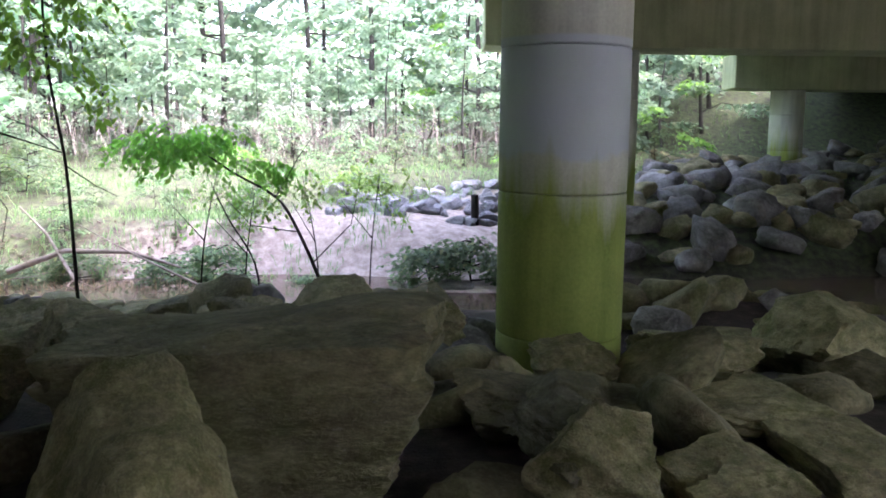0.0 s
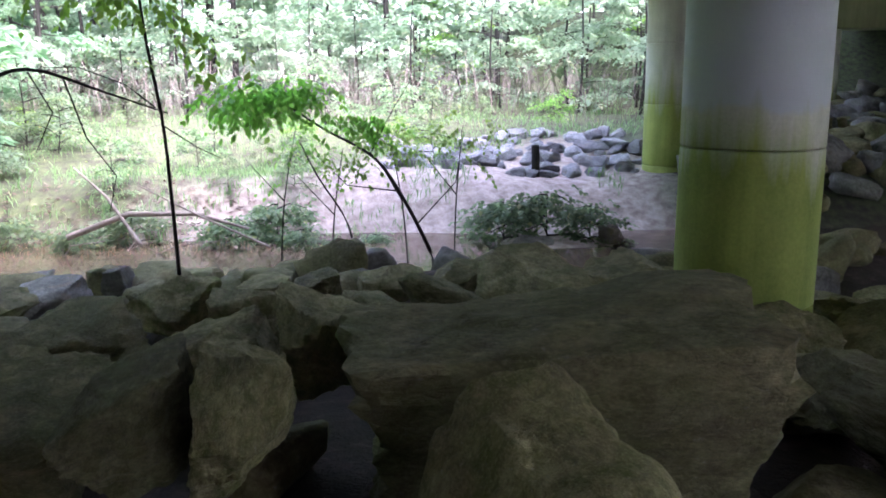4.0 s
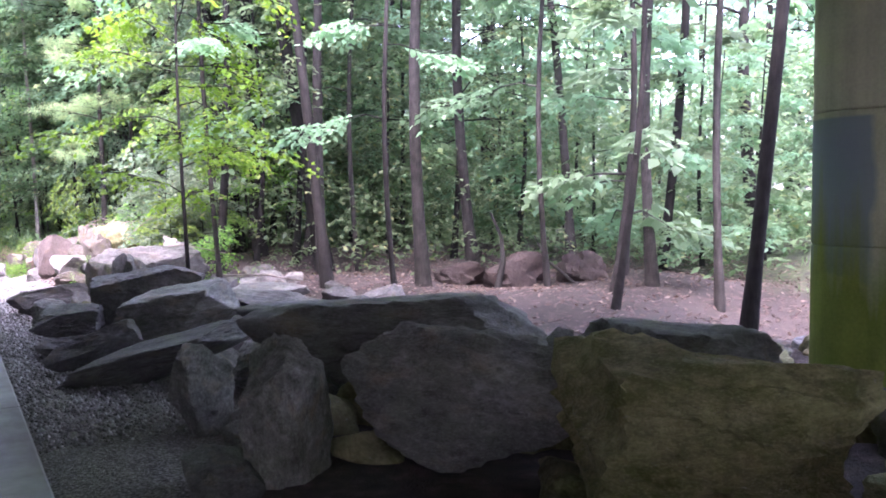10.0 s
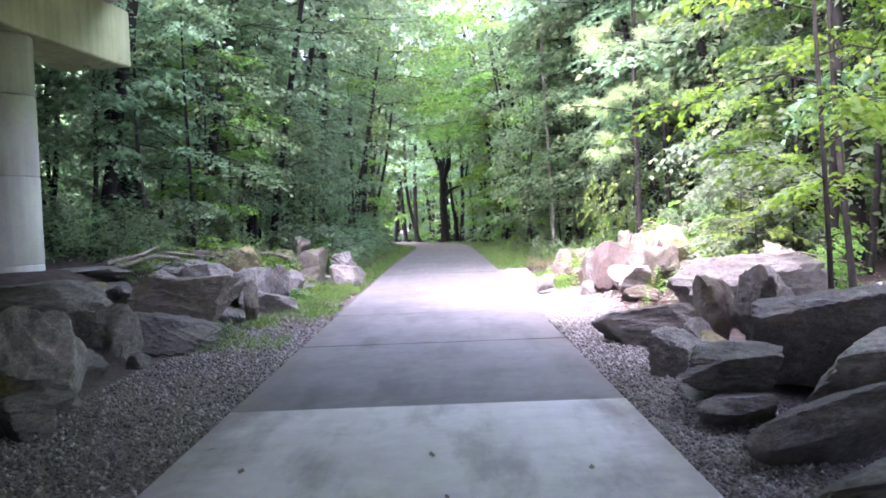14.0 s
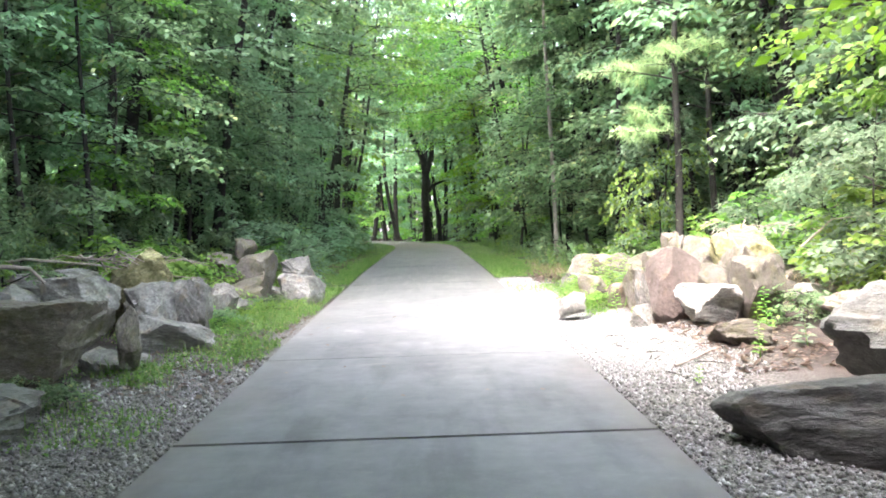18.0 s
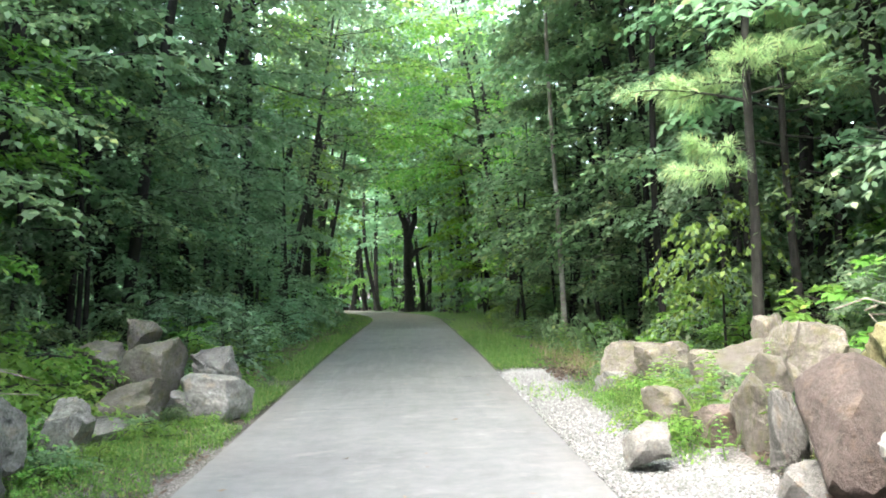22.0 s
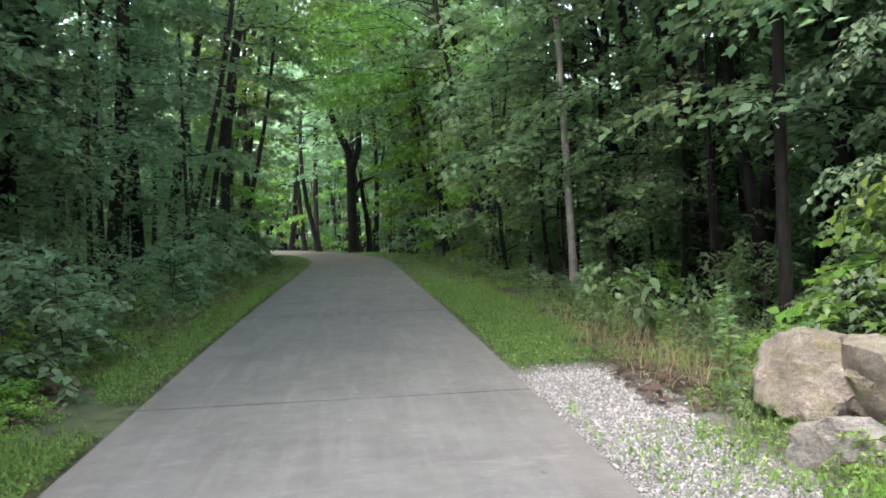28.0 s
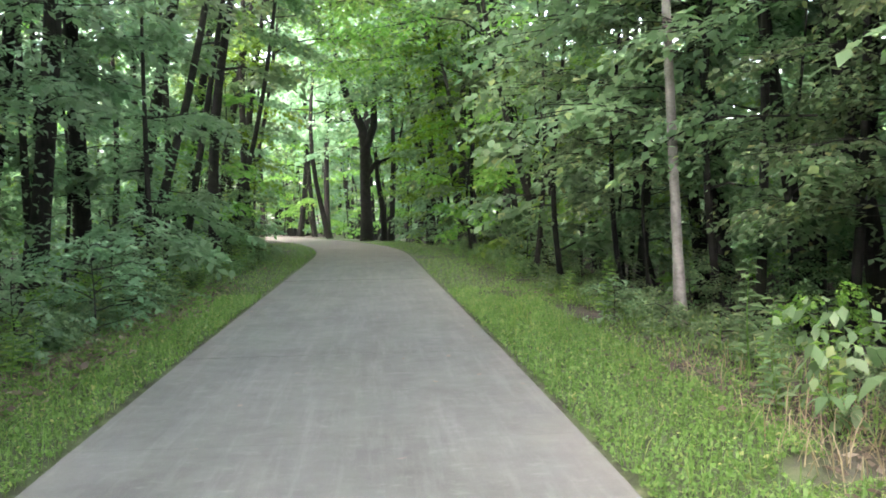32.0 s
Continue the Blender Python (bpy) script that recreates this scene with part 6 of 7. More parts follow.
stem_plant("low spreading sapling with flat layers of light green leaves", "sapling", [(3.75, 30.6, -0.2), (3.6, 30.4, 0.3), (3.35, 30.2, 0.62), (3.0, 30.0, 0.72)], [0.014, 0.011, 0.008, 0.005], [[(3.5, 30.3, 0.5), (3.6, 29.9, 0.6)], [(3.7, 30.5, 0.1), (3.9, 30.0, 0.35)]],
           list(near_pts((3.25, 30.1, 0.68), (0.25, 0.2, 0.05), 9)) + list(near_pts((3.7, 29.9, 0.5), (0.15, 0.15, 0.06), 6)), "leaf", 8, leaf_size=0.11, count=2, per=8, length=0.3)
FAR_MID = [
    tree_kind(24, "bark", "leaf_blue", tall=8, girth=0.07, crown_low=0.14, crown_wide=2.1, leaf_size=0.25, leaves=1000, limbs=10, spray=0.75, twigs=False),
    tree_kind(25, "bark_dark", "leaf", tall=7.5, girth=0.06, crown_low=0.12, crown_wide=2.0, leaf_size=0.25, leaves=1000, limbs=10, spray=0.75, twigs=False),
    tree_kind(26, "bark", "leaf_bright", tall=7, girth=0.06, crown_low=0.12, crown_wide=2.0, leaf_size=0.24, leaves=1000, limbs=10, spray=0.75, twigs=False),
]
# the edge of the wood along the trail, left and right
for i in range(34):
    y = 26 + i * 1.25 + tree_rng.uniform(-0.4, 0.4)
    for s in (-1, 1):
        leafy = tree_rng.random() < 0.68
        base = float(path_mid(y)) + s * (4.9 + tree_rng.uniform(0, 1.6) + (0.6 if leafy and s > 0 and y < 34 else 0.0))
        set_tree((MID[:2] if y < 42 else FAR_MID) if leafy else POLE, base, y, 0.8, 1.2, 0.8, label="leafy young tree at the edge of the trail")
for i in range(16):
    y = 17 + i * 0.8
    set_tree(MID[:1] if i % 4 else MID[1:2], -6.2 - tree_rng.uniform(0, 2.2), y + 4, 0.8, 1.25, 0.8, label="leafy young tree on the bank above the boulders")
    set_tree(MID if i % 3 else POLE, 6.7 + tree_rng.uniform(0, 2.2), y + 1.5, 0.7, 1.1, 0.8, label="leafy young tree behind the boulders")
for x, y, k, size in ((-5.6, 22.6, 0, 0.75), (-5.2, 24.6, 2, 0.85), (-5.9, 26.0, 1, 0.9), (-5.0, 28.2, 0, 0.7), (-4.9, 34.0, 1, 0.8), (5.3, 27.6, 3, 0.55), (7.0, 22.6, 3, 0.9), (6.2, 19.8, 2, 0.8), (6.3, 18.2, 1, 1.0)):
    if free_spot(x, y, 0.3):
        plant_tree(MID[k], x, y, 50 * y, size, "leafy young tree at the edge of the rock pile")
for i in range(13):
    for s in (-1, 1):
        y = 23.5 + 1.45 * i + 0.5 * s
        if s > 0 and y < 31.5:
            continue
        set_tree(MID[1:2] if s > 0 else MID[:2], s * ((5.3 if s > 0 and y < 37 else 4.7) + tree_rng.uniform(0, 0.9)), y, 0.6, 0.95, 0.55, label="leafy young tree leaning out from the wood edge")
# tall trees close to the trail, and those whose crowns meet over it
for i in range(6):
    for s in (-1, 1):
        set_tree(TALL_NEAR, s * ((6.6 if s > 0 else 4.9) + tree_rng.uniform(0, 1.8)), 26.5 + i * 3.0 + 0.7 * s, 0.85, 1.05, 0.7, label="tall woodland tree close to the trail")
ARCH = [
    tree_kind(31, "bark_dark", "leaf", tall=17, girth=0.12, crown_low=0.42, crown_wide=4.4, leaf_size=0.21, leaves=4800, limbs=18, spray=0.9, lean=0.19),
    tree_kind(32, "bark", "leaf_bright", tall=15, girth=0.1, crown_low=0.42, crown_wide=4.0, leaf_size=0.2, leaves=4800, limbs=18, spray=0.9, lean=0.21),
]
for i in range(8):
    y = 30.2 + i * 4.6
    for s in (-1, 1):
        x = float(path_mid(y)) + s * (4.3 + tree_rng.uniform(0, 0.9))
        if (s < 0 or y > 38) and free_spot(x, y + s, 0.6):
            plant_tree(ARCH[i % 2], x, y + s, (180 if s > 0 else 0) + tree_rng.uniform(-25, 25), tree_rng.uniform(0.85, 1.1), "tall tree with a crown that leans over the trail")
for i in range(18):
    y = 38 + i * 2.0
    for s in (-1, 1):
        set_tree(TALL if i % 3 == 0 else FAR_MID, float(path_mid(y)) + s * (3.6 + tree_rng.uniform(0, 1.2)), y + s, 0.8, 1.05, 0.8, label="tall tree with a crown that leans over the trail")


def wood_mass(label, spots):
    """Trees of the deeper wood, joined: trunks and foliage in one object."""
    join_meshes("woods", label, "woods", [(me, pose(x, y, ground_z(x, y), 0, 0, turn) @ Matrix.Scale(size, 4)) for kinds, x, y, turn, size in spots for me in kinds])


def deep(kinds, x, y, lo, hi, gap, into):
    if free_spot(x, y, gap):
        into.append((kinds[int(tree_rng.integers(len(kinds)))], x, y, tree_rng.uniform(0, 360), tree_rng.uniform(lo, hi)))


DEEP, BANK = [], []
for _ in range(290):
    y, d = tree_rng.uniform(6, 108), 6.5 + tree_rng.gamma(1.5, 6.0)
    s = -1 if tree_rng.random() < 0.5 else 1
    x = float(path_mid(y)) + s * d
    if d > 38 or under_bridge(x, y, 2.5) or (y < 9 and x > 9) or (abs(x - float(creek_mid(y))) < 2.6 and y < 24) or (s > 0 and y < 18 and x < 8):
        continue
    pick = tree_rng.random()
    near_side = s > 0 and x < 15 and y < 30
    kinds = (MID[:2] if near_side else FAR_TALL) if pick < 0.3 else (POLE[2:] if near_side else POLE) if pick < 0.55 else FAR_MID[:2] if y < 30 else FAR_MID
    if near_side:
        set_tree(kinds, x, y, 0.85, 1.25, 1.3)
    else:
        deep(kinds, x, y, 0.85, 1.25, 1.3, DEEP)
CANOPY = [tree_kind(49, "bark_dark", "leaf", tall=17, girth=0.14, crown_low=0.45, crown_wide=4.6, leaf_size=0.33, leaves=2300, limbs=16, spray=1.0, twigs=False)]
# high crowns added above the right wood to keep its floor dark
for i in range(5):
    for k in range(4):
        deep(CANOPY, 6.6 + 3.4 * k + tree_rng.uniform(-0.7, 0.7), 25.5 + 3.8 * i + tree_rng.uniform(-0.8, 0.8), 0.85, 1.1, 0.5, DEEP)
OVER = [tree_kind(50, "bark_dark", "leaf", tall=22, girth=0.16, crown_low=0.42, crown_wide=5.2, leaf_size=0.26, leaves=3600, limbs=22, spray=1.0, lean=0.17, twigs=False), tree_kind(51, "bark_dark", "leaf_blue", tall=20, girth=0.15, crown_low=0.42, crown_wide=5.0, leaf_size=0.26, leaves=3600, limbs=22, spray=1.0, lean=0.18, twigs=False)]
# added trees: crowns mostly above the view, placed to shade gap and verge
for x, y, turn, k in ((-6.9, 18.2, -20, 1), (-6.6, 22.4, 0, 0), (7.4, 17.2, 195, 0), (7.0, 21.4, 180, 1), (7.2, 25.6, 185, 0), (-5.9, 26.5, 5, 0), (-5.7, 30.5, -8, 1), (-5.6, 34.6, 10, 0), (-5.8, 39.0, 0, 1), (6.5, 31.0, 180, 1), (6.6, 35.2, 172, 0), (6.3, 39.5, 188, 1)):
    plant_tree(OVER[k], x, y, turn, 0.9, "very tall tree, added to close the canopy over the trail")
# added with trunks set back, so their crowns darken the right edge
for y in (28.6, 32.6, 36.4):
    plant_tree(ARCH[0], 6.3, y, 180, 0.95, "tall tree with a crown that leans over the trail")
for i in range(4):
    for s in (-1, 1):
        y = 48 + 5.6 * i + 2.2 * s
        plant_tree(OVER[i % 2], float(path_mid(y)) + s * 5.4, y, 0 if s < 0 else 180, 1.0, "very tall tree, added to close the canopy over the trail")
for _ in range(44):  # dark depth of the wood on the right
    deep(FAR_MID if tree_rng.random() < 0.7 else FAR_TALL, tree_rng.uniform(9.5, 26), tree_rng.uniform(27, 54), 0.85, 1.2, 1.1, DEEP)
for k in range(46):  # low growth that closes the view between the trunks
    s = 1 if k % 3 else -1
    deep(FAR_MID, s * tree_rng.uniform(7.5, 15), tree_rng.uniform(29, 56), 0.5, 0.9, 0.8, DEEP)
FAR_LIME = tree_kind(64, "bark_dark", "leaf_lime", tall=11, girth=0.08, crown_low=0.2, crown_wide=2.8, leaf_size=0.24, leaves=1900, limbs=20, spray=0.8, twigs=False)
for x, y, size in ((3.6, 53.5, 0.9), (4.6, 58.0, 1.05), (3.0, 63.0, 0.9), (-4.6, 56.0, 0.9), (-7.5, 69.0, 1.0)):
    plant_tree(FAR_LIME, x, y, 37 * y, size, "tree with sunlit yellow green leaves near the bend of the trail")
FAR_PALE = [tree_kind(47, "bark_dark", "leaf_blue", tall=19, girth=0.16, crown_low=0.3, crown_wide=4.2, leaf_size=0.32, leaves=3000, limbs=16, spray=1.0, twigs=False), tree_kind(48, "bark_dark", "leaf", tall=18, girth=0.16, crown_low=0.3, crown_wide=4.2, leaf_size=0.3, leaves=3000, limbs=16, spray=1.0, twigs=False)]
for x, y, k in ((-8.5, 64, 0), (-5.5, 60, 1), (4.5, 61, 1), (-2.0, 74, 0), (2.8, 72, 0), (-6.5, 80, 1), (-0.5, 82, 1), (5.5, 80, 0), (-12, 72, 0), (-15, 66, 1)):
    plant_tree(FAR_PALE[k], x, y, 47 * x, 1.0, "tall green tree where the trail bends")
for _ in range(26):
    deep(FAR_MID if tree_rng.random() < 0.6 else FAR_TALL, tree_rng.uniform(-20, -5), tree_rng.uniform(88, 101), 0.7, 1.2, 0.9, DEEP)
for _ in range(80):  # closing the far end of the trail
    x, y = tree_rng.uniform(-12, 10), tree_rng.uniform(70, 112)
    if abs(x - float(path_mid(y))) > 3.0:
        deep(FAR_TALL if tree_rng.random() < 0.65 else FAR_MID, x, y, 1.0, 1.35, 1.2, DEEP)
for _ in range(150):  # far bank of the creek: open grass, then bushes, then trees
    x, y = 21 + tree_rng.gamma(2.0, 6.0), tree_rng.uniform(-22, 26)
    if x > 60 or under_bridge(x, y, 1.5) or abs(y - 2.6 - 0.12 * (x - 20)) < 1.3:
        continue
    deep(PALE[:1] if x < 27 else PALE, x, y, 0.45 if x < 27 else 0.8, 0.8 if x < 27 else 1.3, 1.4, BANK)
for k in range(26):  # leafy understorey among the poles
    x, y = tree_rng.uniform(9.0, 18), tree_rng.uniform(11.0, 25)
    set_tree(FAR_MID[:2], x, y, 0.45, 1.0, 0.8)
for _ in range(16):
    deep(FAR_MID, tree_rng.uniform(25.5, 36), tree_rng.uniform(-9, 0), 0.5, 0.9, 0.9, DEEP)
for k in range(14):
    x, y = 25 + 0.7 * k, 2.8 + 0.1 * k + tree_rng.uniform(-2, 2)
    deep(PALE[:1], x, y, 0.3, 0.5, 0.5, BANK)
for _ in range(60):  # behind the creek bend
    x, y = tree_rng.uniform(14, 38), tree_rng.uniform(8, 30)
    deep(FAR_MID[:2] if tree_rng.random() < 0.6 else FAR_TALL, x, y, 0.8, 1.2, 1.3, DEEP)
for _ in range(120):  # woods on the other side of the bridge
    x, y = tree_rng.uniform(-26, 24), tree_rng.uniform(-40, 0)
    if y < 20.2 - 0.98 * (x + 5.55) - 28.5 and abs(x) > 3.2 and abs(x - float(creek_mid(y))) > 2.5:
        deep(FAR_MID if tree_rng.random() < 0.55 else FAR_TALL, x, y, 0.9, 1.3, 1.2, DEEP)
wood_mass("deep green woods of slender trees on both sides of the trail", DEEP)
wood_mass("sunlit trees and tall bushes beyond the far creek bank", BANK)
for _ in range(44):
    x, y = tree_rng.uniform(13.8, 24), tree_rng.uniform(-10, 14)
    if under_bridge(x, y, 0.5):
        continue
    set_tree(SHRUB, x, y, 0.5, 1.1, 0.9, label="green bush on the far bank of the creek", name="bush", category="bush", group="bushes")
for _ in range(20):
    set_tree(SHRUB[:2], tree_rng.uniform(14.2, 18.5), tree_rng.uniform(2.6, 10), 0.35, 0.75, 0.6, label="green bush on the far bank of the creek", name="bush", category="bush", group="bushes")
LOW = tree_kind(17, "bark", "leaf", tall=0.8, girth=0.012, crown_low=0.05, crown_wide=0.75, leaf_size=0.085, leaves=1700, limbs=14, spray=0.24, twigs=False)
for x, y, s in ((12.9, 3.6, 0.6), (12.7, 2.6, 0.5), (12.7, -0.2, 0.7), (12.6, -0.8, 0.8), (12.5, -1.4, 0.6), (13.2, 5.0, 0.6), (12.9, 1.6, 0.35), (12.8, 5.6, 0.5), (13.4, 3.0, 0.7), (13.1, 6.6, 0.6)):
    plant_tree(LOW, x, y, 60 * x, s * 1.5, "low dark green bush on the sandy creek bank", "bushes", "bush", "bush")
for _ in range(26):  # thicket behind the bend of the trail
    x, y = tree_rng.uniform(-14, 9), tree_rng.uniform(70, 88)
    if abs(x - float(path_mid(y))) > 2.6:
        set_tree(FAR_MID, x, y, 0.3, 0.6, 0.7, label="leafy thicket behind the bend of the trail")
for x, y, s in ((-6.6, 23.6, 0.95), (-7.6, 26.2, 1.05), (-8.6, 24.4, 1.1), (6.9, 19.6, 0.9), (7.6, 22.2, 1.0), (6.7, 24.6, 0.95), (8.3, 26.0, 1.05), (6.5, 28.2, 0.95), (7.4, 30.6, 1.0), (6.3, 33.4, 0.95), (9.0, 28.6, 1.1)):
    plant_tree(TALL_NEAR[int(x * 10) % 2], x, y, 61 * y, s, "tall leafy woodland tree round the sunny gap")
for i in range(16):
    x, y = -4.7 - 1.6 * tree_rng.random(), 16.6 + 0.55 * i
    if (x + 5.8) ** 2 + (y - 17.5) ** 2 < 2.2:
        continue
    set_tree(SHRUB[:2], x, y, 0.4, 0.75, 0.3, label="leafy bush on the bank above the boulders", name="bush", category="bush", group="bushes")
for x, y, s in ((3.45, 20.0, 0.5), (3.0, 20.0, 0.45), (3.4, 21.7, 0.6), (3.15, 22.7, 0.6), (3.9, 23.3, 0.6), (3.2, 24.5, 0.55), (3.0, 25.1, 0.4), (3.7, 25.7, 0.6), (4.3, 21.1, 0.7), (3.8, 18.5, 0.6), (2.9, 26.6, 0.45), (-3.4, 24.6, 0.6), (-2.6, 25.0, 0.4), (-3.9, 22.0, 0.6), (-3.2, 21.2, 0.45), (-3.2, 17.2, 0.4), (-2.75, 16.9, 0.4), (-2.6, 21.5, 0.5), (-3.1, 22.5, 0.6), (-2.5, 23.2, 0.45), (-3.7, 23.3, 0.7), (-4.3, 24.9, 0.8), (-2.4, 24.0, 0.4), (-4.7, 22.9, 0.8), (-5.2, 21.4, 0.8), (-4.6, 26.0, 0.9), (-3.5, 27.0, 0.7)):
    plant_tree(LOW, x, y, 83 * x, s, "low leafy weeds growing between the boulders", "bushes", "bush", "bush")
for x, y, k, s in ((-4.9, 19.7, 2, 0.6), (-5.4, 20.6, 0, 0.7), (-4.9, 21.6, 2, 0.7), (-5.4, 22.3, 0, 0.8), (-4.5, 23.4, 2, 0.7), (-5.2, 23.6, 2, 0.8), (-3.3, 27.9, 2, 0.85), (-3.0, 28.7, 2, 0.7), (-3.7, 29.3, 2, 0.9), (-4.0, 26.9, 2, 0.8), (3.5, 27.6, 2, 0.5), (5.0, 26.6, 2, 0.9), (5.2, 25.0, 2, 0.8), (5.4, 22.4, 2, 0.9), (-3.5, 30.6, 0, 0.8), (-3.8, 32.4, 0, 0.9)):
    plant_tree(SHRUB[k], x, y, 71 * y, s, "bright leafy bush at the edge of the wood", "bushes", "bush", "bush")
BROAD = [
    tree_kind(61, "bark", "leaf_blue", tall=1.7, girth=0.018, crown_low=0.1, crown_wide=0.85, leaf_size=0.125, leaves=620, limbs=13, spray=0.3, droop=0.15),
    tree_kind(62, "bark", "leaf_bright", tall=1.3, girth=0.015, crown_low=0.1, crown_wide=0.75, leaf_size=0.12, leaves=560, limbs=12, spray=0.3, droop=0.15),
]
for x, y, k, s in ((-2.85, 28.6, 0, 0.9), (-3.45, 28.5, 1, 1.0), (-3.9, 28.0, 0, 1.1), (-2.75, 29.6, 0, 0.75), (-3.3, 30.4, 0, 0.9), (-3.0, 27.6, 1, 0.6), (4.6, 27.7, 1, 1.1), (4.1, 27.4, 1, 0.8), (5.0, 24.4, 1, 1.0), (5.2, 23.2, 1, 1.2), (4.9, 20.9, 1, 0.9), (5.3, 19.6, 1, 1.2), (3.15, 35.4, 0, 0.4), (-2.95, 35.5, 0, 0.8), (-3.2, 37.0, 0, 1.0), (-3.3, 38.6, 0, 1.0), (-3.1, 33.8, 0, 0.7), (4.7, 18.2, 1, 0.9), (-4.4, 21.9, 1, 0.8), (-5.0, 22.9, 0, 1.0)):
    plant_tree(BROAD[k], x, y, 67 * y, s, "bush with broad leaves at the edge of the wood", "bushes", "bush", "bush")
GREENER = tree_kind(63, "bark", "leaf_bright", tall=0.8, girth=0.01, crown_low=0.05, crown_wide=0.8, leaf_size=0.07, leaves=1500, limbs=16, spray=0.2, twigs=False)
for x, y, s in ((-3.5, 22.9, 1.1), (-4.0, 23.5, 1.3), (-3.3, 22.2, 0.8), (-4.4, 22.6, 1.3), (-3.9, 24.5, 1.2), (-4.6, 23.9, 1.3), (-3.1, 23.4, 0.6), (-2.45, 22.0, 0.4), (-2.3, 22.9, 0.45), (-2.6, 21.2, 0.4), (2.5, 21.6, 0.45), (2.4, 22.2, 0.5), (2.6, 22.8, 0.5), (2.75, 24.2, 0.55), (2.9, 24.9, 0.5), (3.3, 23.9, 0.5), (-2.2, 26.3, 0.35), (-2.3, 27.2, 0.4), (-2.5, 25.6, 0.5), (-2.7, 26.6, 0.55), (-2.6, 27.9, 0.5), (-2.75, 28.9, 0.5), (-2.0, 23.8, 0.3), (-2.1, 25.3, 0.35), (-2.5, 29.8, 0.4), (-2.6, 31.0, 0.45)):
    plant_tree(GREENER, x, y, 59 * y + 10 * x, s, "mound of bright green low weeds beside the boulders", "bushes", "bush", "bush")
for i in range(60):
    y = 27 + 0.5 * i
    for s in (-1, 1):
        if s < 0 or i % 2:
            plant_tree(LOW, float(path_mid(y)) + s * (2.95 + tree_rng.uniform(0, 0.5) + (0.5 if s > 0 else 0)), y, 47 * i, tree_rng.uniform(0.35, 0.75), "low leafy weeds at the edge of the verge", "bushes", "bush", "bush")
# undergrowth along the edge of the wood
for i in range(90):
    y = 16 + 50 * (i / 90) ** 1.15 + tree_rng.uniform(-0.5, 0.5)
    for s in (-1, 1):
        d = (3.5 if s < 0 else 4.3 if y < 40 else 3.7) + tree_rng.gamma(1.2, 0.8) if y > 27 else 4.9 + tree_rng.gamma(1.2, 0.7)
        if (s > 0 and y < 18) or (s < 0 and y < 21.5) or (s < 0 and y > 29 and i % 5 < 2):
            continue
        set_tree(SHRUB[:3] if y > 26 else SHRUB, float(path_mid(y)) + s * d, y, 0.45, 1.0, 0.45, label="leafy bush at the edge of the wood", name="bush", category="bush", group="bushes")
for x, y, k, s in ((-3.4, 28.6, 3, 0.75), (-3.9, 27.6, 0, 0.7), (-3.2, 30.2, 0, 0.5), (4.3, 27.3, 1, 0.6), (5.6, 24.0, 0, 0.9), (4.9, 19.2, 3, 1.0), (5.2, 21.3, 2, 1.2), (4.9, 16.6, 2, 1.1), (-4.4, 22.6, 2, 0.6), (-4.1, 23.7, 2, 0.65), (-4.7, 24.4, 0, 0.7), (-7.2, 20.6, 0, 0.9)):
    plant_tree(SHRUB[k], x, y, 77 * y, s, "leafy bush growing beside the rocks", "bushes", "bush", "bush")


def far_woods():
    """Woods all round in the distance, as one mass of foliage."""
    r = np.random.default_rng(77)
    n = 6200
    a = r.uniform(0, 2 * np.pi, n)
    creek_side = np.abs((a + 0.75 + np.pi) % (2 * np.pi) - np.pi) < 0.75
    d = np.where(creek_side, r.uniform(54, 80, n), r.uniform(34, 72, n))
    d = np.where(np.abs((a - 1.57 + np.pi) % (2 * np.pi) - np.pi) < 0.8, r.uniform(50, 76, n), d)
    d = np.where(np.sin(a) < -0.25, np.maximum(d, r.uniform(64, 86, n)), d)
    c = np.stack([d * np.cos(a) + 5, d * np.sin(a) * 1.15 + 45, 0 * a], -1)
    c[:, 2] = r.uniform(0, 1, n) ** 1.15 * (18 + 4 * np.sin(a * 9) + 3 * np.sin(a * 23)) + 0.3
    v, f = sprays(c, c - c.mean(0), 3, 7, 2.2, 1.0, 78)
    ob = new("far_woods", mesh_fast("far_woods", v, f, M["leaf"]))
    tagged(ob, "dense green woods in the distance", "woods", kind="stuff")


far_woods()


def thicket(label, x0, x1, y0, y1, top, count, leaf, seed, length=0.75, size=0.2):
    """Low leafy growth that fills the wood between the trunks."""
    r = np.random.default_rng(seed)
    x, y = r.uniform(x0, x1, count), r.uniform(y0, y1, count)
    lean = path_mid(y)
    c = np.stack([x + lean, y, height(x + lean, y) + top * r.uniform(0.04, 1.0, count) ** 1.3], -1)
    v, f = sprays(c, r.normal(size=(count, 3)), 3, 7, length, size, seed + 1, flat=0.3)
    tagged(new("thicket", mesh_fast("thicket", v, f, M[leaf])), label, "undergrowth", kind="stuff")


thicket("dark green undergrowth deep in the wood", 8.5, 24, 26, 62, 4.2, 1900, "leaf", 81)
thicket("dark green undergrowth deep in the wood", -22, -7.5, 22, 62, 4.2, 1700, "leaf_blue", 83)
thicket("green undergrowth between the trunks by the creek bend", 12, 26, 12, 27, 4.5, 1500, "leaf", 85)
thicket("layers of green leaves hanging in the wood", 5.6, 12, 28, 52, 9.0, 2000, "leaf", 87, 0.65, 0.14)
thicket("layers of green leaves hanging in the wood", -12, -5.4, 27, 52, 9.0, 1800, "leaf_blue", 89, 0.65, 0.14)
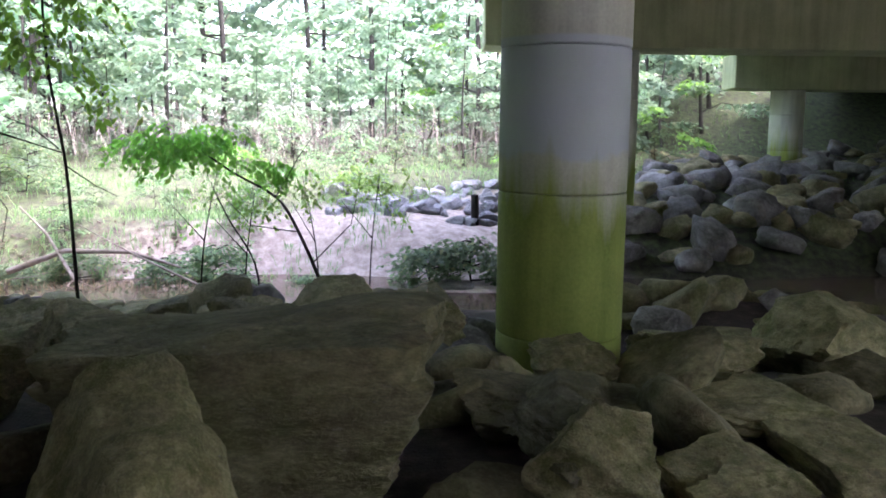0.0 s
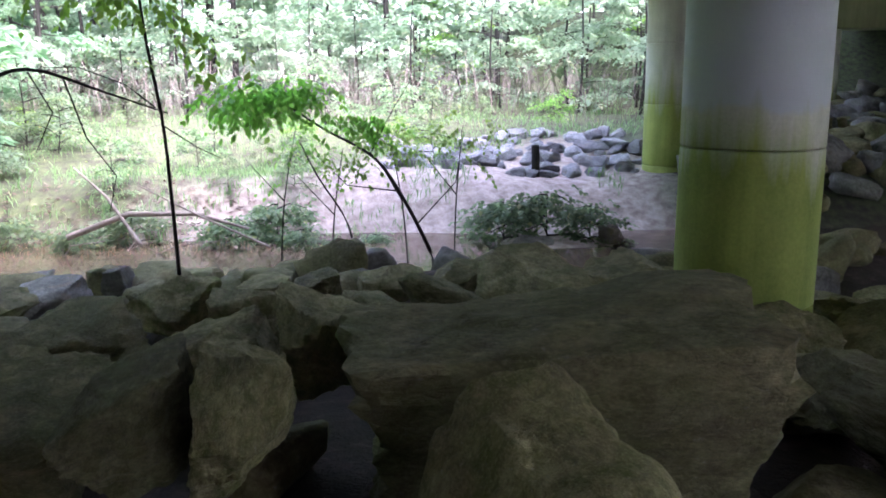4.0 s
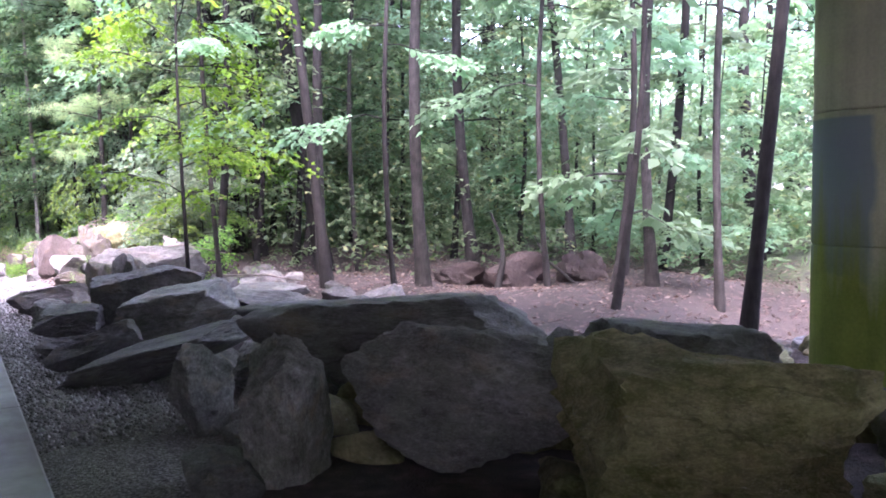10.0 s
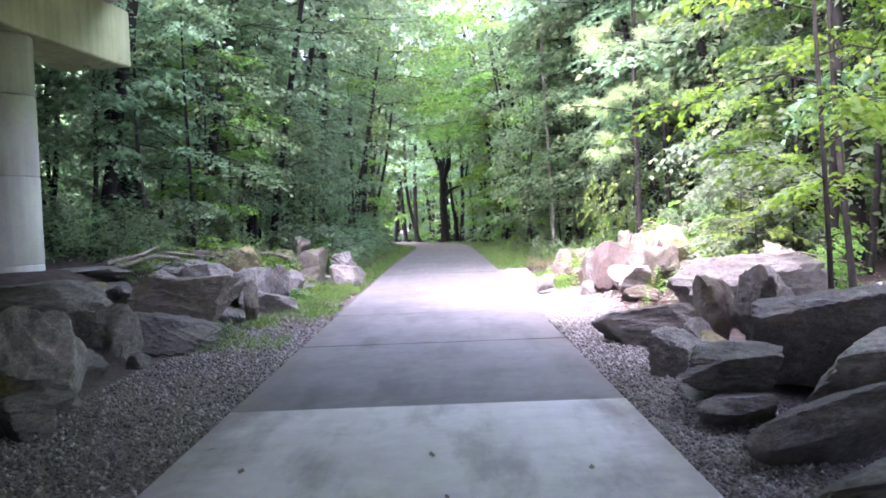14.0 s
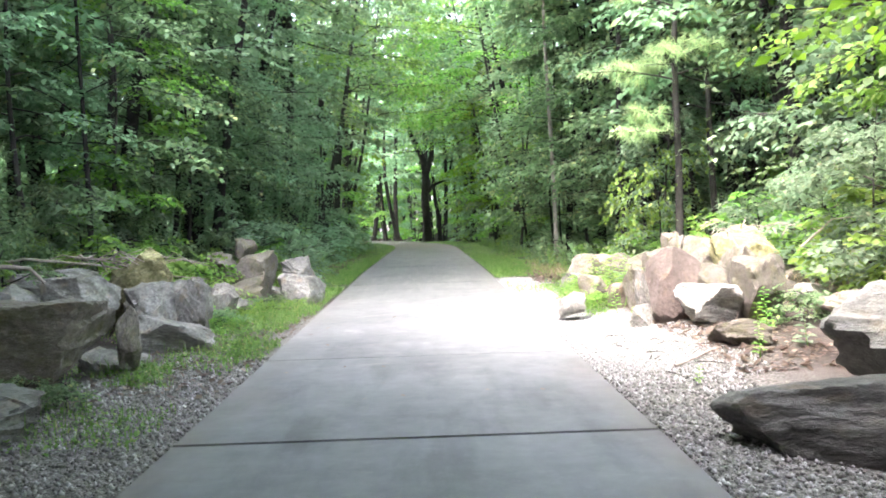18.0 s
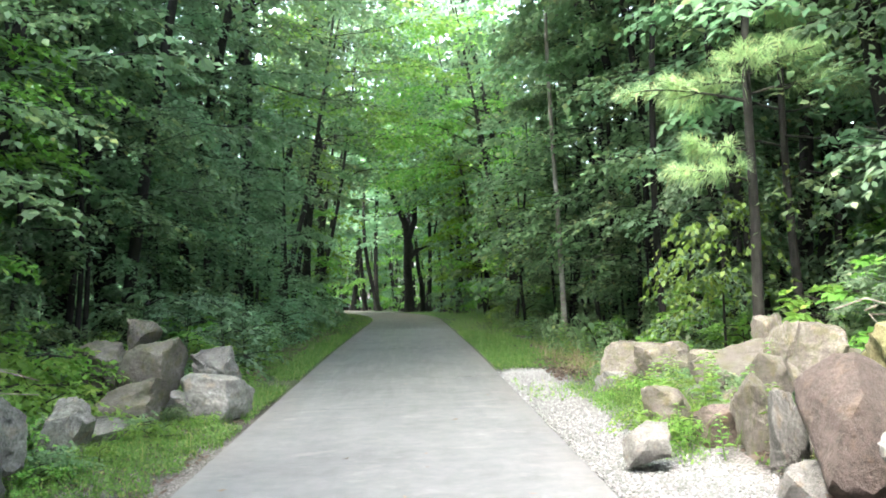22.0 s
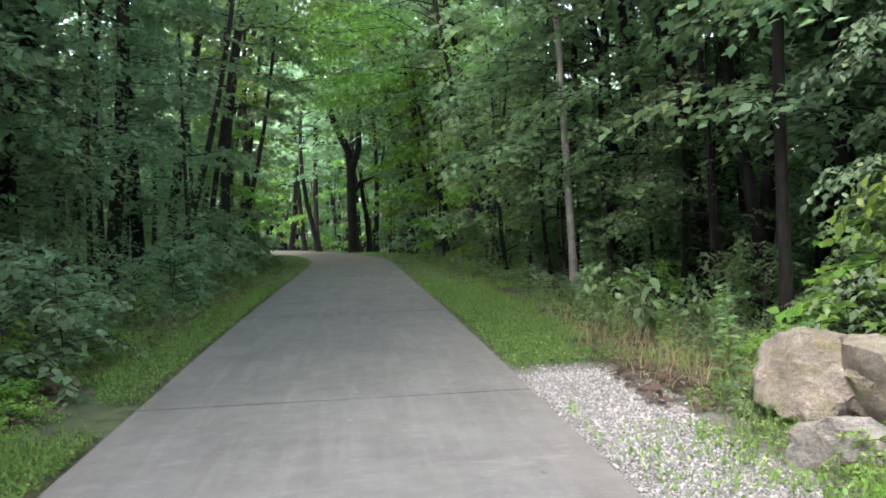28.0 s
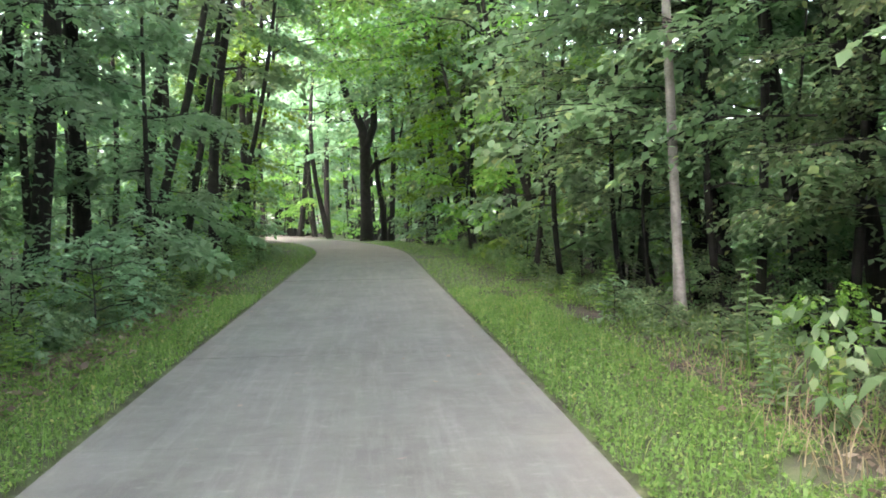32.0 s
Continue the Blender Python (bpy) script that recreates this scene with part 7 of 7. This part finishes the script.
thicket("green leaves between the trunks beside the verge", -7.5, -4.0, 29, 54, 4.8, 1100, "leaf_blue", 71, 0.6, 0.13)
thicket("layers of green leaves hanging in the wood", 5.2, 12, 15.5, 28, 8.0, 1300, "leaf", 91, 0.65, 0.13)
thicket("green leaves on the bank above the boulders", -10, -5.7, 19.5, 28, 7.0, 1200, "leaf_blue", 99, 0.6, 0.13)
thicket("green leaves filling the wood behind the boulders", 8.5, 14, 14.5, 26, 9.5, 800, "leaf", 93, 0.65, 0.13)
thicket("deep green foliage far inside the wood", -28, -11, 28, 80, 9.0, 1500, "leaf", 95, 1.1, 0.34)
thicket("deep green foliage far inside the wood", 11, 28, 27, 80, 10.0, 1600, "leaf", 97, 1.1, 0.34)

# ---- grass, gravel, fallen leaves ----
small_rng = np.random.default_rng(41)


def ground_points(n, x0, x1, y0, y1, keep=None, along_path=False):
    x, y = small_rng.uniform(x0, x1, n), small_rng.uniform(y0, y1, n)
    if along_path:
        x = x + path_mid(y)
    if keep is not None:
        m = keep(x, y)
        x, y = x[m], y[m]
    return np.stack([x, y, height(x, y)], -1)


def patchy(x, y, cut, scale=1.0, seed=3):
    p = np.stack([x, y, 0 * x], -1)
    return wave(p * scale, seed, 1.6, 3) > cut


def blades(points, tall, wide, seed, spread=0.5):
    """Bent grass blades, each a narrow quad that ends in a point."""
    r = np.random.default_rng(seed)
    n = len(points)
    a = r.uniform(0, 2 * np.pi, n)
    h = (tall * r.uniform(0.5, 1.35, n))[:, None]
    side = np.stack([np.cos(a), np.sin(a), 0 * a], -1) * wide
    lean = np.stack([np.sin(a), -np.cos(a), 0 * a], -1) * h * r.uniform(0, spread, n)[:, None]
    mid = points + lean * 0.4 + np.array([0, 0, 0.6]) * h
    tip = points + lean * 1.2 + np.array([0, 0, 1.0]) * h
    v = np.stack([points - side, mid - side * 0.8, tip, mid + side * 0.8], 1).reshape(-1, 3)
    return v, np.arange(len(v)).reshape(-1, 4)


def flat_leaves(points, size, seed, lift=0.015, tilt=0.25, narrow=0.6):
    """Single leaves lying or standing loosely on the ground."""
    r = np.random.default_rng(seed)
    n = len(points)
    a = r.uniform(0, 2 * np.pi, n)
    d = np.stack([np.cos(a), np.sin(a), r.normal(0, tilt, n)], -1)
    w = np.stack([-np.sin(a), np.cos(a), r.normal(0, tilt, n)], -1)
    ln = (size * r.uniform(0.6, 1.4, n))[:, None]
    p = points + np.array([0, 0, 1.0]) * (lift * r.uniform(0.3, 1.6, n))[:, None]
    v = np.stack([p - d * ln * 0.5, p + w * ln * narrow * 0.5, p + d * ln * 0.5 + (0, 0, 0.004), p - w * ln * narrow * 0.5], 1).reshape(-1, 3)
    return v, np.arange(len(v)).reshape(-1, 4)


def stuff(name, label, category, arrays, material):
    v, f = joined(arrays)
    return tagged(new(name, mesh_fast(name, v, f, M[material])), label, category, kind="stuff")


# verge of low weeds and grass on both sides
def verge(s, y0, y1, d0, d1, n, cut, seed):
    keep = lambda x, y: patchy(x, y, cut, 1.2, seed)
    return ground_points(n, *((d0, d1) if s > 0 else (-d1, -d0)), y0, y1, keep, True)


GREEN = [verge(1, 28.55, 40, 1.56, 2.75, 20000, -0.9, 1), verge(1, 26.6, 29, 2.5, 3.3, 2600, -0.2, 16), verge(1, 26.6, 28.6, 1.56, 2.4, 900, 0.5, 17), verge(1, 40, 66, 1.56, 3.4, 9000, -0.9, 2), verge(1, 27.6, 41, 2.6, 3.7, 8000, -0.35, 14), verge(-1, 27, 41, 2.5, 3.4, 6000, -0.3, 15), verge(-1, 26, 40, 1.56, 2.6, 20000, -0.8, 3), verge(-1, 40, 66, 1.56, 3.2, 9000, -0.9, 4),
         verge(-1, 15.5, 26, 1.75, 2.7, 5200, 0.1, 5), verge(1, 21, 27.2, 2.2, 2.9, 4200, -0.1, 6), verge(-1, 21, 25, 2.6, 4.4, 5200, -0.8, 7), verge(1, 23.5, 27.4, 1.58, 2.4, 900, 0.5, 8), verge(-1, 20, 26.5, 1.9, 4.6, 11000, -0.1, 9), verge(1, 20, 26.5, 2.6, 4.4, 5000, -0.2, 10), verge(-1, 19, 26.5, 1.56, 2.5, 6500, 0.15, 11), verge(-1, 18, 26, 1.8, 3.3, 8000, -0.25, 12), verge(-1, 17.5, 26.5, 1.58, 2.7, 13000, -0.45, 13)]
stuff("grass", "low bright green weeds and grass along the trail edge", "grass", [flat_leaves(p, 0.028, 50 + i, 0.05, 0.5, 0.75) for i, p in enumerate(GREEN)] + [blades(p[::3], 0.09, 0.004, 70 + i) for i, p in enumerate(GREEN)] + [blades(p[1::11], 0.19, 0.0035, 190 + i, 0.9) for i, p in enumerate(GREEN)], "grass")
TALLER = [ground_points(2600, -4.6, -3.0, 26.5, 60, None, True), ground_points(2600, 3.1, 4.6, 28, 60, None, True), ground_points(1300, -4.9, -3.2, 21, 25), ground_points(420, 2.3, 3.0, 21, 24.5)]
stuff("grass", "long grass and weeds at the foot of the wood", "grass", [blades(p, 0.24, 0.006, 90 + i, 1.1) for i, p in enumerate(TALLER)], "grass")
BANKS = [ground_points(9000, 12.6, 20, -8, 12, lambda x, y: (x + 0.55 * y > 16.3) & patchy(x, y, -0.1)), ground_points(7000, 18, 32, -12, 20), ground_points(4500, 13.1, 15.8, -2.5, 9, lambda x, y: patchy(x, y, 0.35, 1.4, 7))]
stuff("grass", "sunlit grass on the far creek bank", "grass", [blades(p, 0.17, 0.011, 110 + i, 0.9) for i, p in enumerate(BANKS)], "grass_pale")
def arching(points, tall, wide, seed):
    """Long dry stalks that bend over to the ground."""
    r = np.random.default_rng(seed)
    n, steps = len(points), 5
    a = r.uniform(0, 2 * np.pi, n)
    h = tall * r.uniform(0.6, 1.3, n)
    k = np.linspace(0, 1, steps)[None, :, None]
    out = (np.stack([np.cos(a), np.sin(a), 0 * a], -1) * (h * r.uniform(0.7, 1.6, n))[:, None])[:, None]
    rise = h[:, None, None] * np.array([0, 0, 1.0])
    c = points[:, None] + out * k**1.4 + rise * (1.9 * k - 1.5 * k**2.4)
    side = (np.stack([-np.sin(a), np.cos(a), 0 * a], -1) * wide)[:, None] * (1.1 - k)
    v = np.stack([c - side, c + side], 2).reshape(-1, 3)
    j = (np.arange(n)[:, None] * steps + np.arange(steps - 1)).ravel() * 2
    return v, np.stack([j, j + 1, j + 3, j + 2], -1)


STRAW = [ground_points(230, 2.45, 3.3, 27.0, 30.6), ground_points(160, -3.3, -2.7, 27.5, 29.5)]
stuff("dry_grass", "long dry straw stalks drooping beside the gravel", "dry grass", [arching(p, 0.3, 0.004, 180 + i) for i, p in enumerate(STRAW)], "straw")
DRY = [ground_points(420, 2.6, 4.2, 27, 33), ground_points(700, 12.3, 13.4, 3, 8), ground_points(300, 4.0, 5.0, 19, 22)]
stuff("dry_grass", "dry straw coloured grass and stalks", "dry grass", [blades(p, 0.22, 0.004, 120 + i, 1.1) for i, p in enumerate(DRY)], "straw")


BRUSH = [ground_points(1500, 19.5, 27, -5, 12)]
stuff("brush", "dry brown brush and bare twigs behind the far bank", "brush", [blades(p, 1.5, 0.01, 125 + i, 1.7) for i, p in enumerate(BRUSH)], "brush")


# gravel
def chips(points, size, seed):
    r = np.random.default_rng(seed)
    v0 = np.concatenate([np.eye(3), -np.eye(3)])
    f0 = np.array([(0, 1, 2), (1, 3, 2), (3, 4, 2), (4, 0, 2), (1, 0, 5), (3, 1, 5), (4, 3, 5), (0, 4, 5)])
    n = len(points)
    s = size * r.uniform(0.6, 1.7, n)
    jit = r.uniform(0.6, 1.25, (n, len(v0), 1))
    sc = r.uniform(0.6, 1.2, (n, 1, 3)) * s[:, None, None]
    v = (v0[None] * jit * sc + (points + np.array([0, 0, 0.3]) * s[:, None])[:, None]).reshape(-1, 3)
    f = (f0[None] + (np.arange(n) * len(v0))[:, None, None]).reshape(-1, 3)
    return v, f


GRAV = [ground_points(6500, 1.54, 2.6, 8, 17.5), ground_points(7500, -3.0, -1.54, 9.5, 19)]
stuff("gravel", "grey crushed gravel beside the trail", "gravel", [chips(p, 0.015, 130 + i) for i, p in enumerate(GRAV)], "stone_chip")
WHITE_GRAV = [ground_points(5200, 1.54, 2.9, 17, 20.5), ground_points(6000, 1.54, 2.5, 20.5, 25), ground_points(5600, 1.54, 2.42, 25, 28.2), ground_points(900, 1.7, 2.3, 28.0, 28.8, lambda x, y: y - 28.2 < 0.6 * small_rng.random(len(x)) ** 1.5), ground_points(700, 2.3, 2.65, 25, 28.4, lambda x, y: x - 2.3 < 0.3 * small_rng.random(len(x)) ** 2)]
stuff("gravel", "white crushed limestone gravel washed along the trail edge", "gravel", [chips(p, 0.0095, 140 + i) for i, p in enumerate(WHITE_GRAV)], "white_chip")

# fallen leaves
LITTER = [ground_points(7000, 4.5, 14, 8, 18), ground_points(2600, 4.0, 9, 18, 40), ground_points(3600, -3.3, -2.2, 26, 42), ground_points(1400, 2.6, 3.6, 17, 22), ground_points(1500, -3.4, -1.6, 17, 26), ground_points(900, 2.6, 3.9, 26.5, 33), ground_points(2500, 12, 15, 4, 16), ground_points(900, 12.2, 14.2, 2.5, 7.5)]
VERGE_LITTER = [ground_points(260, 2.25, 2.75, 26.4, 29.2), ground_points(900, -2.75, -2.15, 28, 40, None, True), ground_points(1500, -3.0, -2.0, 27, 46, lambda x, y: patchy(x, y, 0.2, 1.5, 21)), ground_points(500, 2.2, 3.2, 28, 40, lambda x, y: patchy(x, y, 0.4, 1.5, 22))]
stuff("leaf_litter", "brown fallen leaves on the forest floor", "leaf litter", [flat_leaves(p, 0.085, 170 + i, 0.07, 0.35) for i, p in enumerate(VERGE_LITTER)] + [flat_leaves(p, 0.075, 150 + i, 0.02, 0.3) for i, p in enumerate(LITTER)], "litter")
on_trail = ground_points(110, -1.45, 1.45, 8, 60, None, True)
on_trail[:, 2] = 0.004 + fall(on_trail[:, 1])
for i, p in enumerate(on_trail):
    lv, lf = flat_leaves(p[None] * 0, 0.06, 300 + i, 0.006, 0.12)
    ob = new("fallen_leaf", mesh_fast("fallen_leaf", lv, lf, M["litter"]))
    ob.location = p
    tagged(ob, "single dry brown leaf lying on the trail", "leaf", "leaves on the trail")


# ---- weeds and twigs ----
def weed_mesh(seed, tall, leaf, size, turns=14):
    r = np.random.default_rng(seed)
    s = np.linspace(0, 1, 6)
    stem = np.stack([0.08 * tall * np.sin(s * 2), 0.05 * tall * s**2, s * tall], -1)
    stem_arrays = tube(stem, 0.007 * (1.2 - s), 5)
    h = np.linspace(0.15, 1, turns * 2)
    p = np.stack([np.interp(h, s, stem[:, j]) for j in range(3)], -1)
    a = np.arange(len(h)) * 2.4 + r.normal(0, 0.2, len(h))
    ln = (size * (1.25 - 0.6 * h) * r.uniform(0.8, 1.2, len(h)))[:, None]
    d = np.stack([np.cos(a), np.sin(a), 0.25 - 0.2 * h], -1)
    w = np.stack([-np.sin(a), np.cos(a), 0 * a], -1)
    up = np.array([0, 0, 1.0])
    v = np.stack([p, p + d * ln * 0.5 + w * ln * 0.2 + up * ln * 0.1, p + d * ln - up * ln * 0.15, p + d * ln * 0.5 - w * ln * 0.2 + up * ln * 0.1], 1).reshape(-1, 3)
    return mesh_fast("stem", *stem_arrays, M["grass"], True), mesh_fast("leaves", v, np.arange(len(v)).reshape(-1, 4), M[leaf])


WEEDS = [weed_mesh(1, 0.65, "leaf_bright", 0.12), weed_mesh(2, 0.8, "leaf", 0.14, 18), weed_mesh(3, 0.45, "leaf_bright", 0.1, 10), weed_mesh(4, 0.5, "leaf_hazed", 0.2, 7)]
WEED_SPOTS = [(2.95, 22.5, 0, 0.9), (3.1, 23.0, 2, 0.9), (3.2, 22.3, 2, 1.0), (2.9, 23.6, 0, 0.8), (3.0, 24.7, 2, 0.9), (3.7, 23.0, 0, 0.9), (2.75, 21.4, 2, 1.0), (2.85, 20.9, 0, 0.8), (2.55, 22.6, 0, 1.0), (2.4, 22.2, 2, 1.1), (2.65, 21.7, 0, 1.1), (2.35, 21.5, 2, 0.9), (2.6, 23.3, 2, 1.0), (2.75, 22.9, 0, 0.8), (2.45, 23.9, 2, 0.8), (2.7, 24.6, 2, 0.9), (2.5, 21.0, 2, 0.8),
              (2.9, 30.8, 1, 0.8), (3.02, 31.0, 1, 1.0), (2.95, 29.6, 0, 0.7), (3.2, 31.6, 0, 0.7), (3.4, 32.5, 1, 0.7), (-3.1, 31.0, 1, 0.9), (-3.3, 31.5, 1, 1.0), (-2.9, 33.0, 0, 0.7), (-3.2, 34.5, 1, 0.8),
              (-3.0, 29.3, 3, 0.9), (-2.8, 27.5, 3, 0.7), (-2.5, 22.6, 2, 0.6), (-2.7, 23.6, 2, 0.7), (-2.4, 20.9, 2, 0.5), (-2.5, 16.7, 2, 0.45), (2.9, 17.4, 2, 0.7), (3.1, 17.9, 2, 0.8), (3.3, 18.2, 0, 0.7), (3.4, 17.6, 3, 0.6), (2.2, 16.9, 2, 0.4), (3.6, 28.4, 1, 0.9), (3.3, 27.9, 2, 1.0)]
for i in range(46):
    y = 27.2 + 0.55 * i + small_rng.uniform(-0.2, 0.2)
    side = -1 if i % 3 else 1
    WEED_SPOTS.append((float(path_mid(y)) + side * small_rng.uniform(2.75, 3.4), y, int(small_rng.integers(3)), small_rng.uniform(0.7, 1.3)))
for x, y, k, s in WEED_SPOTS:
    t = thing("weed", "green leafy weed growing at the trail edge", "weed", "weeds at the trail edge")
    t.matrix_world = pose(x, y, ground_z(x, y) - 0.01, 0, 0, 90 * x + 31 * y) @ Matrix.Scale(s, 4)
    part("stem", WEEDS[k][0], t)
    part("leaves", WEEDS[k][1], t)


def big_leaf_plant(x, y, seed, scale, label):
    """Several thin stems with large drooping oval leaves near their ends."""
    r = np.random.default_rng(seed)
    t = thing("seedling", label, "plant", "broad leaved seedlings")
    t.matrix_world = pose(x, y, ground_z(x, y) - 0.01, 0, 0, 50 * seed) @ Matrix.Scale(scale, 4)
    outline = np.array([(0, 0), (0.18, 0.2), (0.45, 0.3), (0.75, 0.22), (1, 0), (0.75, -0.22), (0.45, -0.3), (0.18, -0.2)])
    for i in range(6):
        a, h = 1.05 * i + r.normal(0, 0.3), r.uniform(0.4, 0.8)
        k = np.linspace(0, 1, 5)
        line = np.stack([0.45 * h * k**1.5 * np.cos(a), 0.45 * h * k**1.5 * np.sin(a), h * k], -1)
        stem = part("stem", mesh_fast("stem", *tube(line, 0.006 * (1.2 - k), 5), M["bark"], True), t)
        for j in range(5):
            p = line[-1 - j // 2]
            b, ln = a + 1.25 * (j - 2) + r.normal(0, 0.2), r.uniform(0.14, 0.24)
            d, w = np.array([math.cos(b), math.sin(b), 0.0]), np.array([-math.sin(b), math.cos(b), 0.0])
            u, q = outline[:, :1] * ln, outline[:, 1:] * ln
            v = p + d * (u + 0.03) + w * q + np.array([0, 0, 1.0]) * (0.25 * np.abs(q) + 0.15 * u - 0.9 * u * u / ln)
            part("leaf", mesh_from("leaf", v, [(0, 1, 7), (1, 2, 6, 7), (2, 3, 5, 6), (3, 4, 5)], M["leaf"]), stem)


for x, y, seed, size in ((3.3, 29.95, 1, 0.85), (3.02, 30.3, 2, 0.5)):
    big_leaf_plant(x, y, seed, size, "seedling with large oval green leaves at the verge")


def branch(points, radius, label="dead grey branch lying on the rocks", bark="twig"):
    base = np.array(points[0])
    v, f = tube(np.array(points) - base, np.linspace(radius, radius * 0.35, len(points)), 6)
    ob = new("branch", mesh_fast("branch", v, f, M[bark], True))
    ob.location = points[0]
    tagged(ob, label, "branch", "fallen branches")


branch([(-4.9, 19.0, 0.85), (-4.4, 19.1, 1.0), (-4.1, 19.3, 0.95), (-3.9, 19.2, 0.8)], 0.04)
branch([(-5.2, 20.0, 0.9), (-4.6, 20.2, 1.02), (-4.0, 20.8, 0.9), (-3.5, 21.2, 0.75)], 0.025)
branch([(-4.8, 18.3, 0.95), (-4.4, 18.6, 1.05), (-4.3, 19.0, 1.15)], 0.035)
branch([(-4.6, 21.6, 0.95), (-4.0, 21.2, 0.95), (-3.3, 21.4, 0.7), (-2.9, 21.9, 0.6)], 0.014)
branch([(-3.4, 20.0, 0.2), (-3.1, 20.1, 0.42), (-2.8, 20.3, 0.62)], 0.012)
branch([(2.2, 17.5, 0.02), (2.7, 17.9, 0.1), (3.0, 18.3, 0.06), (3.3, 18.4, 0.04)], 0.014, "dead twig lying on the white gravel")
branch([(2.4, 18.5, 0.02), (2.8, 18.2, 0.12), (3.1, 18.0, 0.08)], 0.01, "dead twig lying on the white gravel")
branch([(2.8, 17.9, 0.05), (2.9, 18.0, 0.25), (2.95, 18.05, 0.4)], 0.009, "dead twig standing in the gravel")
branch([(3.3, 17.0, 0.3), (3.6, 16.6, 0.75), (4.4, 16.0, 0.85), (5.0, 15.7, 0.7)], 0.02)
branch([(4.3, 13.4, 0.55), (4.6, 12.6, 0.6), (4.9, 11.8, 0.55)], 0.02)
branch([(3.9, 21.2, 0.95), (4.5, 20.8, 1.15), (5.1, 20.3, 1.0)], 0.012)
branch([(4.2, 19.5, 0.9), (4.6, 19.6, 1.2), (5.2, 19.4, 1.25)], 0.012)
branch([(8.6, 13.2, 0.0), (8.95, 13.5, 0.5), (9.2, 13.9, 0.9), (9.25, 14.3, 1.3)], 0.06, "leaning dead trunk on the earth mound", "bark_dark")
branch([(9.9, 12.6, 0.05), (9.6, 13.2, 0.55), (9.9, 13.9, 0.9)], 0.035, "dead branch on the earth mound", "bark")
branch([(12.3, 5.6, -0.35), (12.2, 4.8, -0.05), (12.4, 4.0, -0.1), (12.3, 3.3, -0.3)], 0.05, "driftwood branch stranded on the creek bank")
branch([(11.9, 4.6, -0.4), (12.4, 5.1, 0.15), (12.8, 5.6, 0.5)], 0.03, "driftwood branch stranded on the creek bank")
branch([(12.0, 3.0, -0.5), (12.2, 3.9, -0.1), (12.4, 4.7, 0.3)], 0.018, "driftwood branch stranded on the creek bank")

for i in range(12):
    x, y = 12.9 + sap_rng.normal(0, 0.35), 4.9 + sap_rng.normal(0, 0.8)
    a, ln, z = sap_rng.uniform(0, 6.28), sap_rng.uniform(0.5, 1.1), ground_z(x, y) + 0.03
    branch([(x, y, z), (x + 0.5 * ln * math.cos(a), y + 0.5 * ln * math.sin(a), z + sap_rng.uniform(0.1, 0.3)), (x + ln * math.cos(a + 0.3), y + ln * math.sin(a + 0.3), z + sap_rng.uniform(0.1, 0.5))], sap_rng.uniform(0.007, 0.016), "dry stick of driftwood on the eroded creek bank")
for i in range(22):
    x, y = -3.7 + sap_rng.normal(0, 0.4), 20.9 + sap_rng.normal(0, 0.45)
    a, ln = sap_rng.uniform(0, 6.28), sap_rng.uniform(0.4, 0.95)
    z = 0.82 + sap_rng.uniform(0, 0.2)
    branch([(x, y, z), (x + 0.5 * ln * math.cos(a), y + 0.5 * ln * math.sin(a), z + sap_rng.uniform(0.0, 0.14)), (x + ln * math.cos(a + 0.25), y + ln * math.sin(a + 0.25), z - sap_rng.uniform(0.0, 0.12))], sap_rng.uniform(0.006, 0.014), "thin dead twig in a brush pile on the boulders")
for i in range(14):
    x, y = 4.1 + sap_rng.normal(0, 0.35), 20.6 + sap_rng.normal(0, 1.2)
    a, ln = sap_rng.uniform(0, 6.28), sap_rng.uniform(0.4, 0.9)
    z = 0.98 + sap_rng.uniform(0, 0.15)
    branch([(x, y, z), (x + 0.5 * ln * math.cos(a), y + 0.5 * ln * math.sin(a), z + sap_rng.uniform(0.0, 0.12)), (x + ln * math.cos(a + 0.25), y + ln * math.sin(a + 0.25), z - sap_rng.uniform(0.0, 0.1))], sap_rng.uniform(0.005, 0.011), "thin dead twig in a brush pile on the boulders")
for i in range(26):
    x, y = sap_rng.uniform(2.0, 3.6), sap_rng.uniform(17.2, 19.6)
    a, ln = sap_rng.uniform(0, 6.28), sap_rng.uniform(0.15, 0.5)
    z = ground_z(x, y) + 0.015
    branch([(x, y, z), (x + 0.5 * ln * math.cos(a), y + 0.5 * ln * math.sin(a), z + 0.02), (x + ln * math.cos(a + 0.2), y + ln * math.sin(a + 0.2), z)], sap_rng.uniform(0.003, 0.006), "dead twig lying on the white gravel", "bark")

# weathered post on the far bank
post = new("post", mesh_fast("post", *tube([(0, 0, -0.3), (0.0, 0, 0.3), (0.01, 0.01, 0.52), (0.01, 0.01, 0.53)], [0.075, 0.07, 0.068, 0.02], 8), M["bark_dark"], True))
post.location = (14.9, -1.15, ground_z(14.9, -1.15))
tagged(post, "short dark weathered wooden post on the far bank", "post")
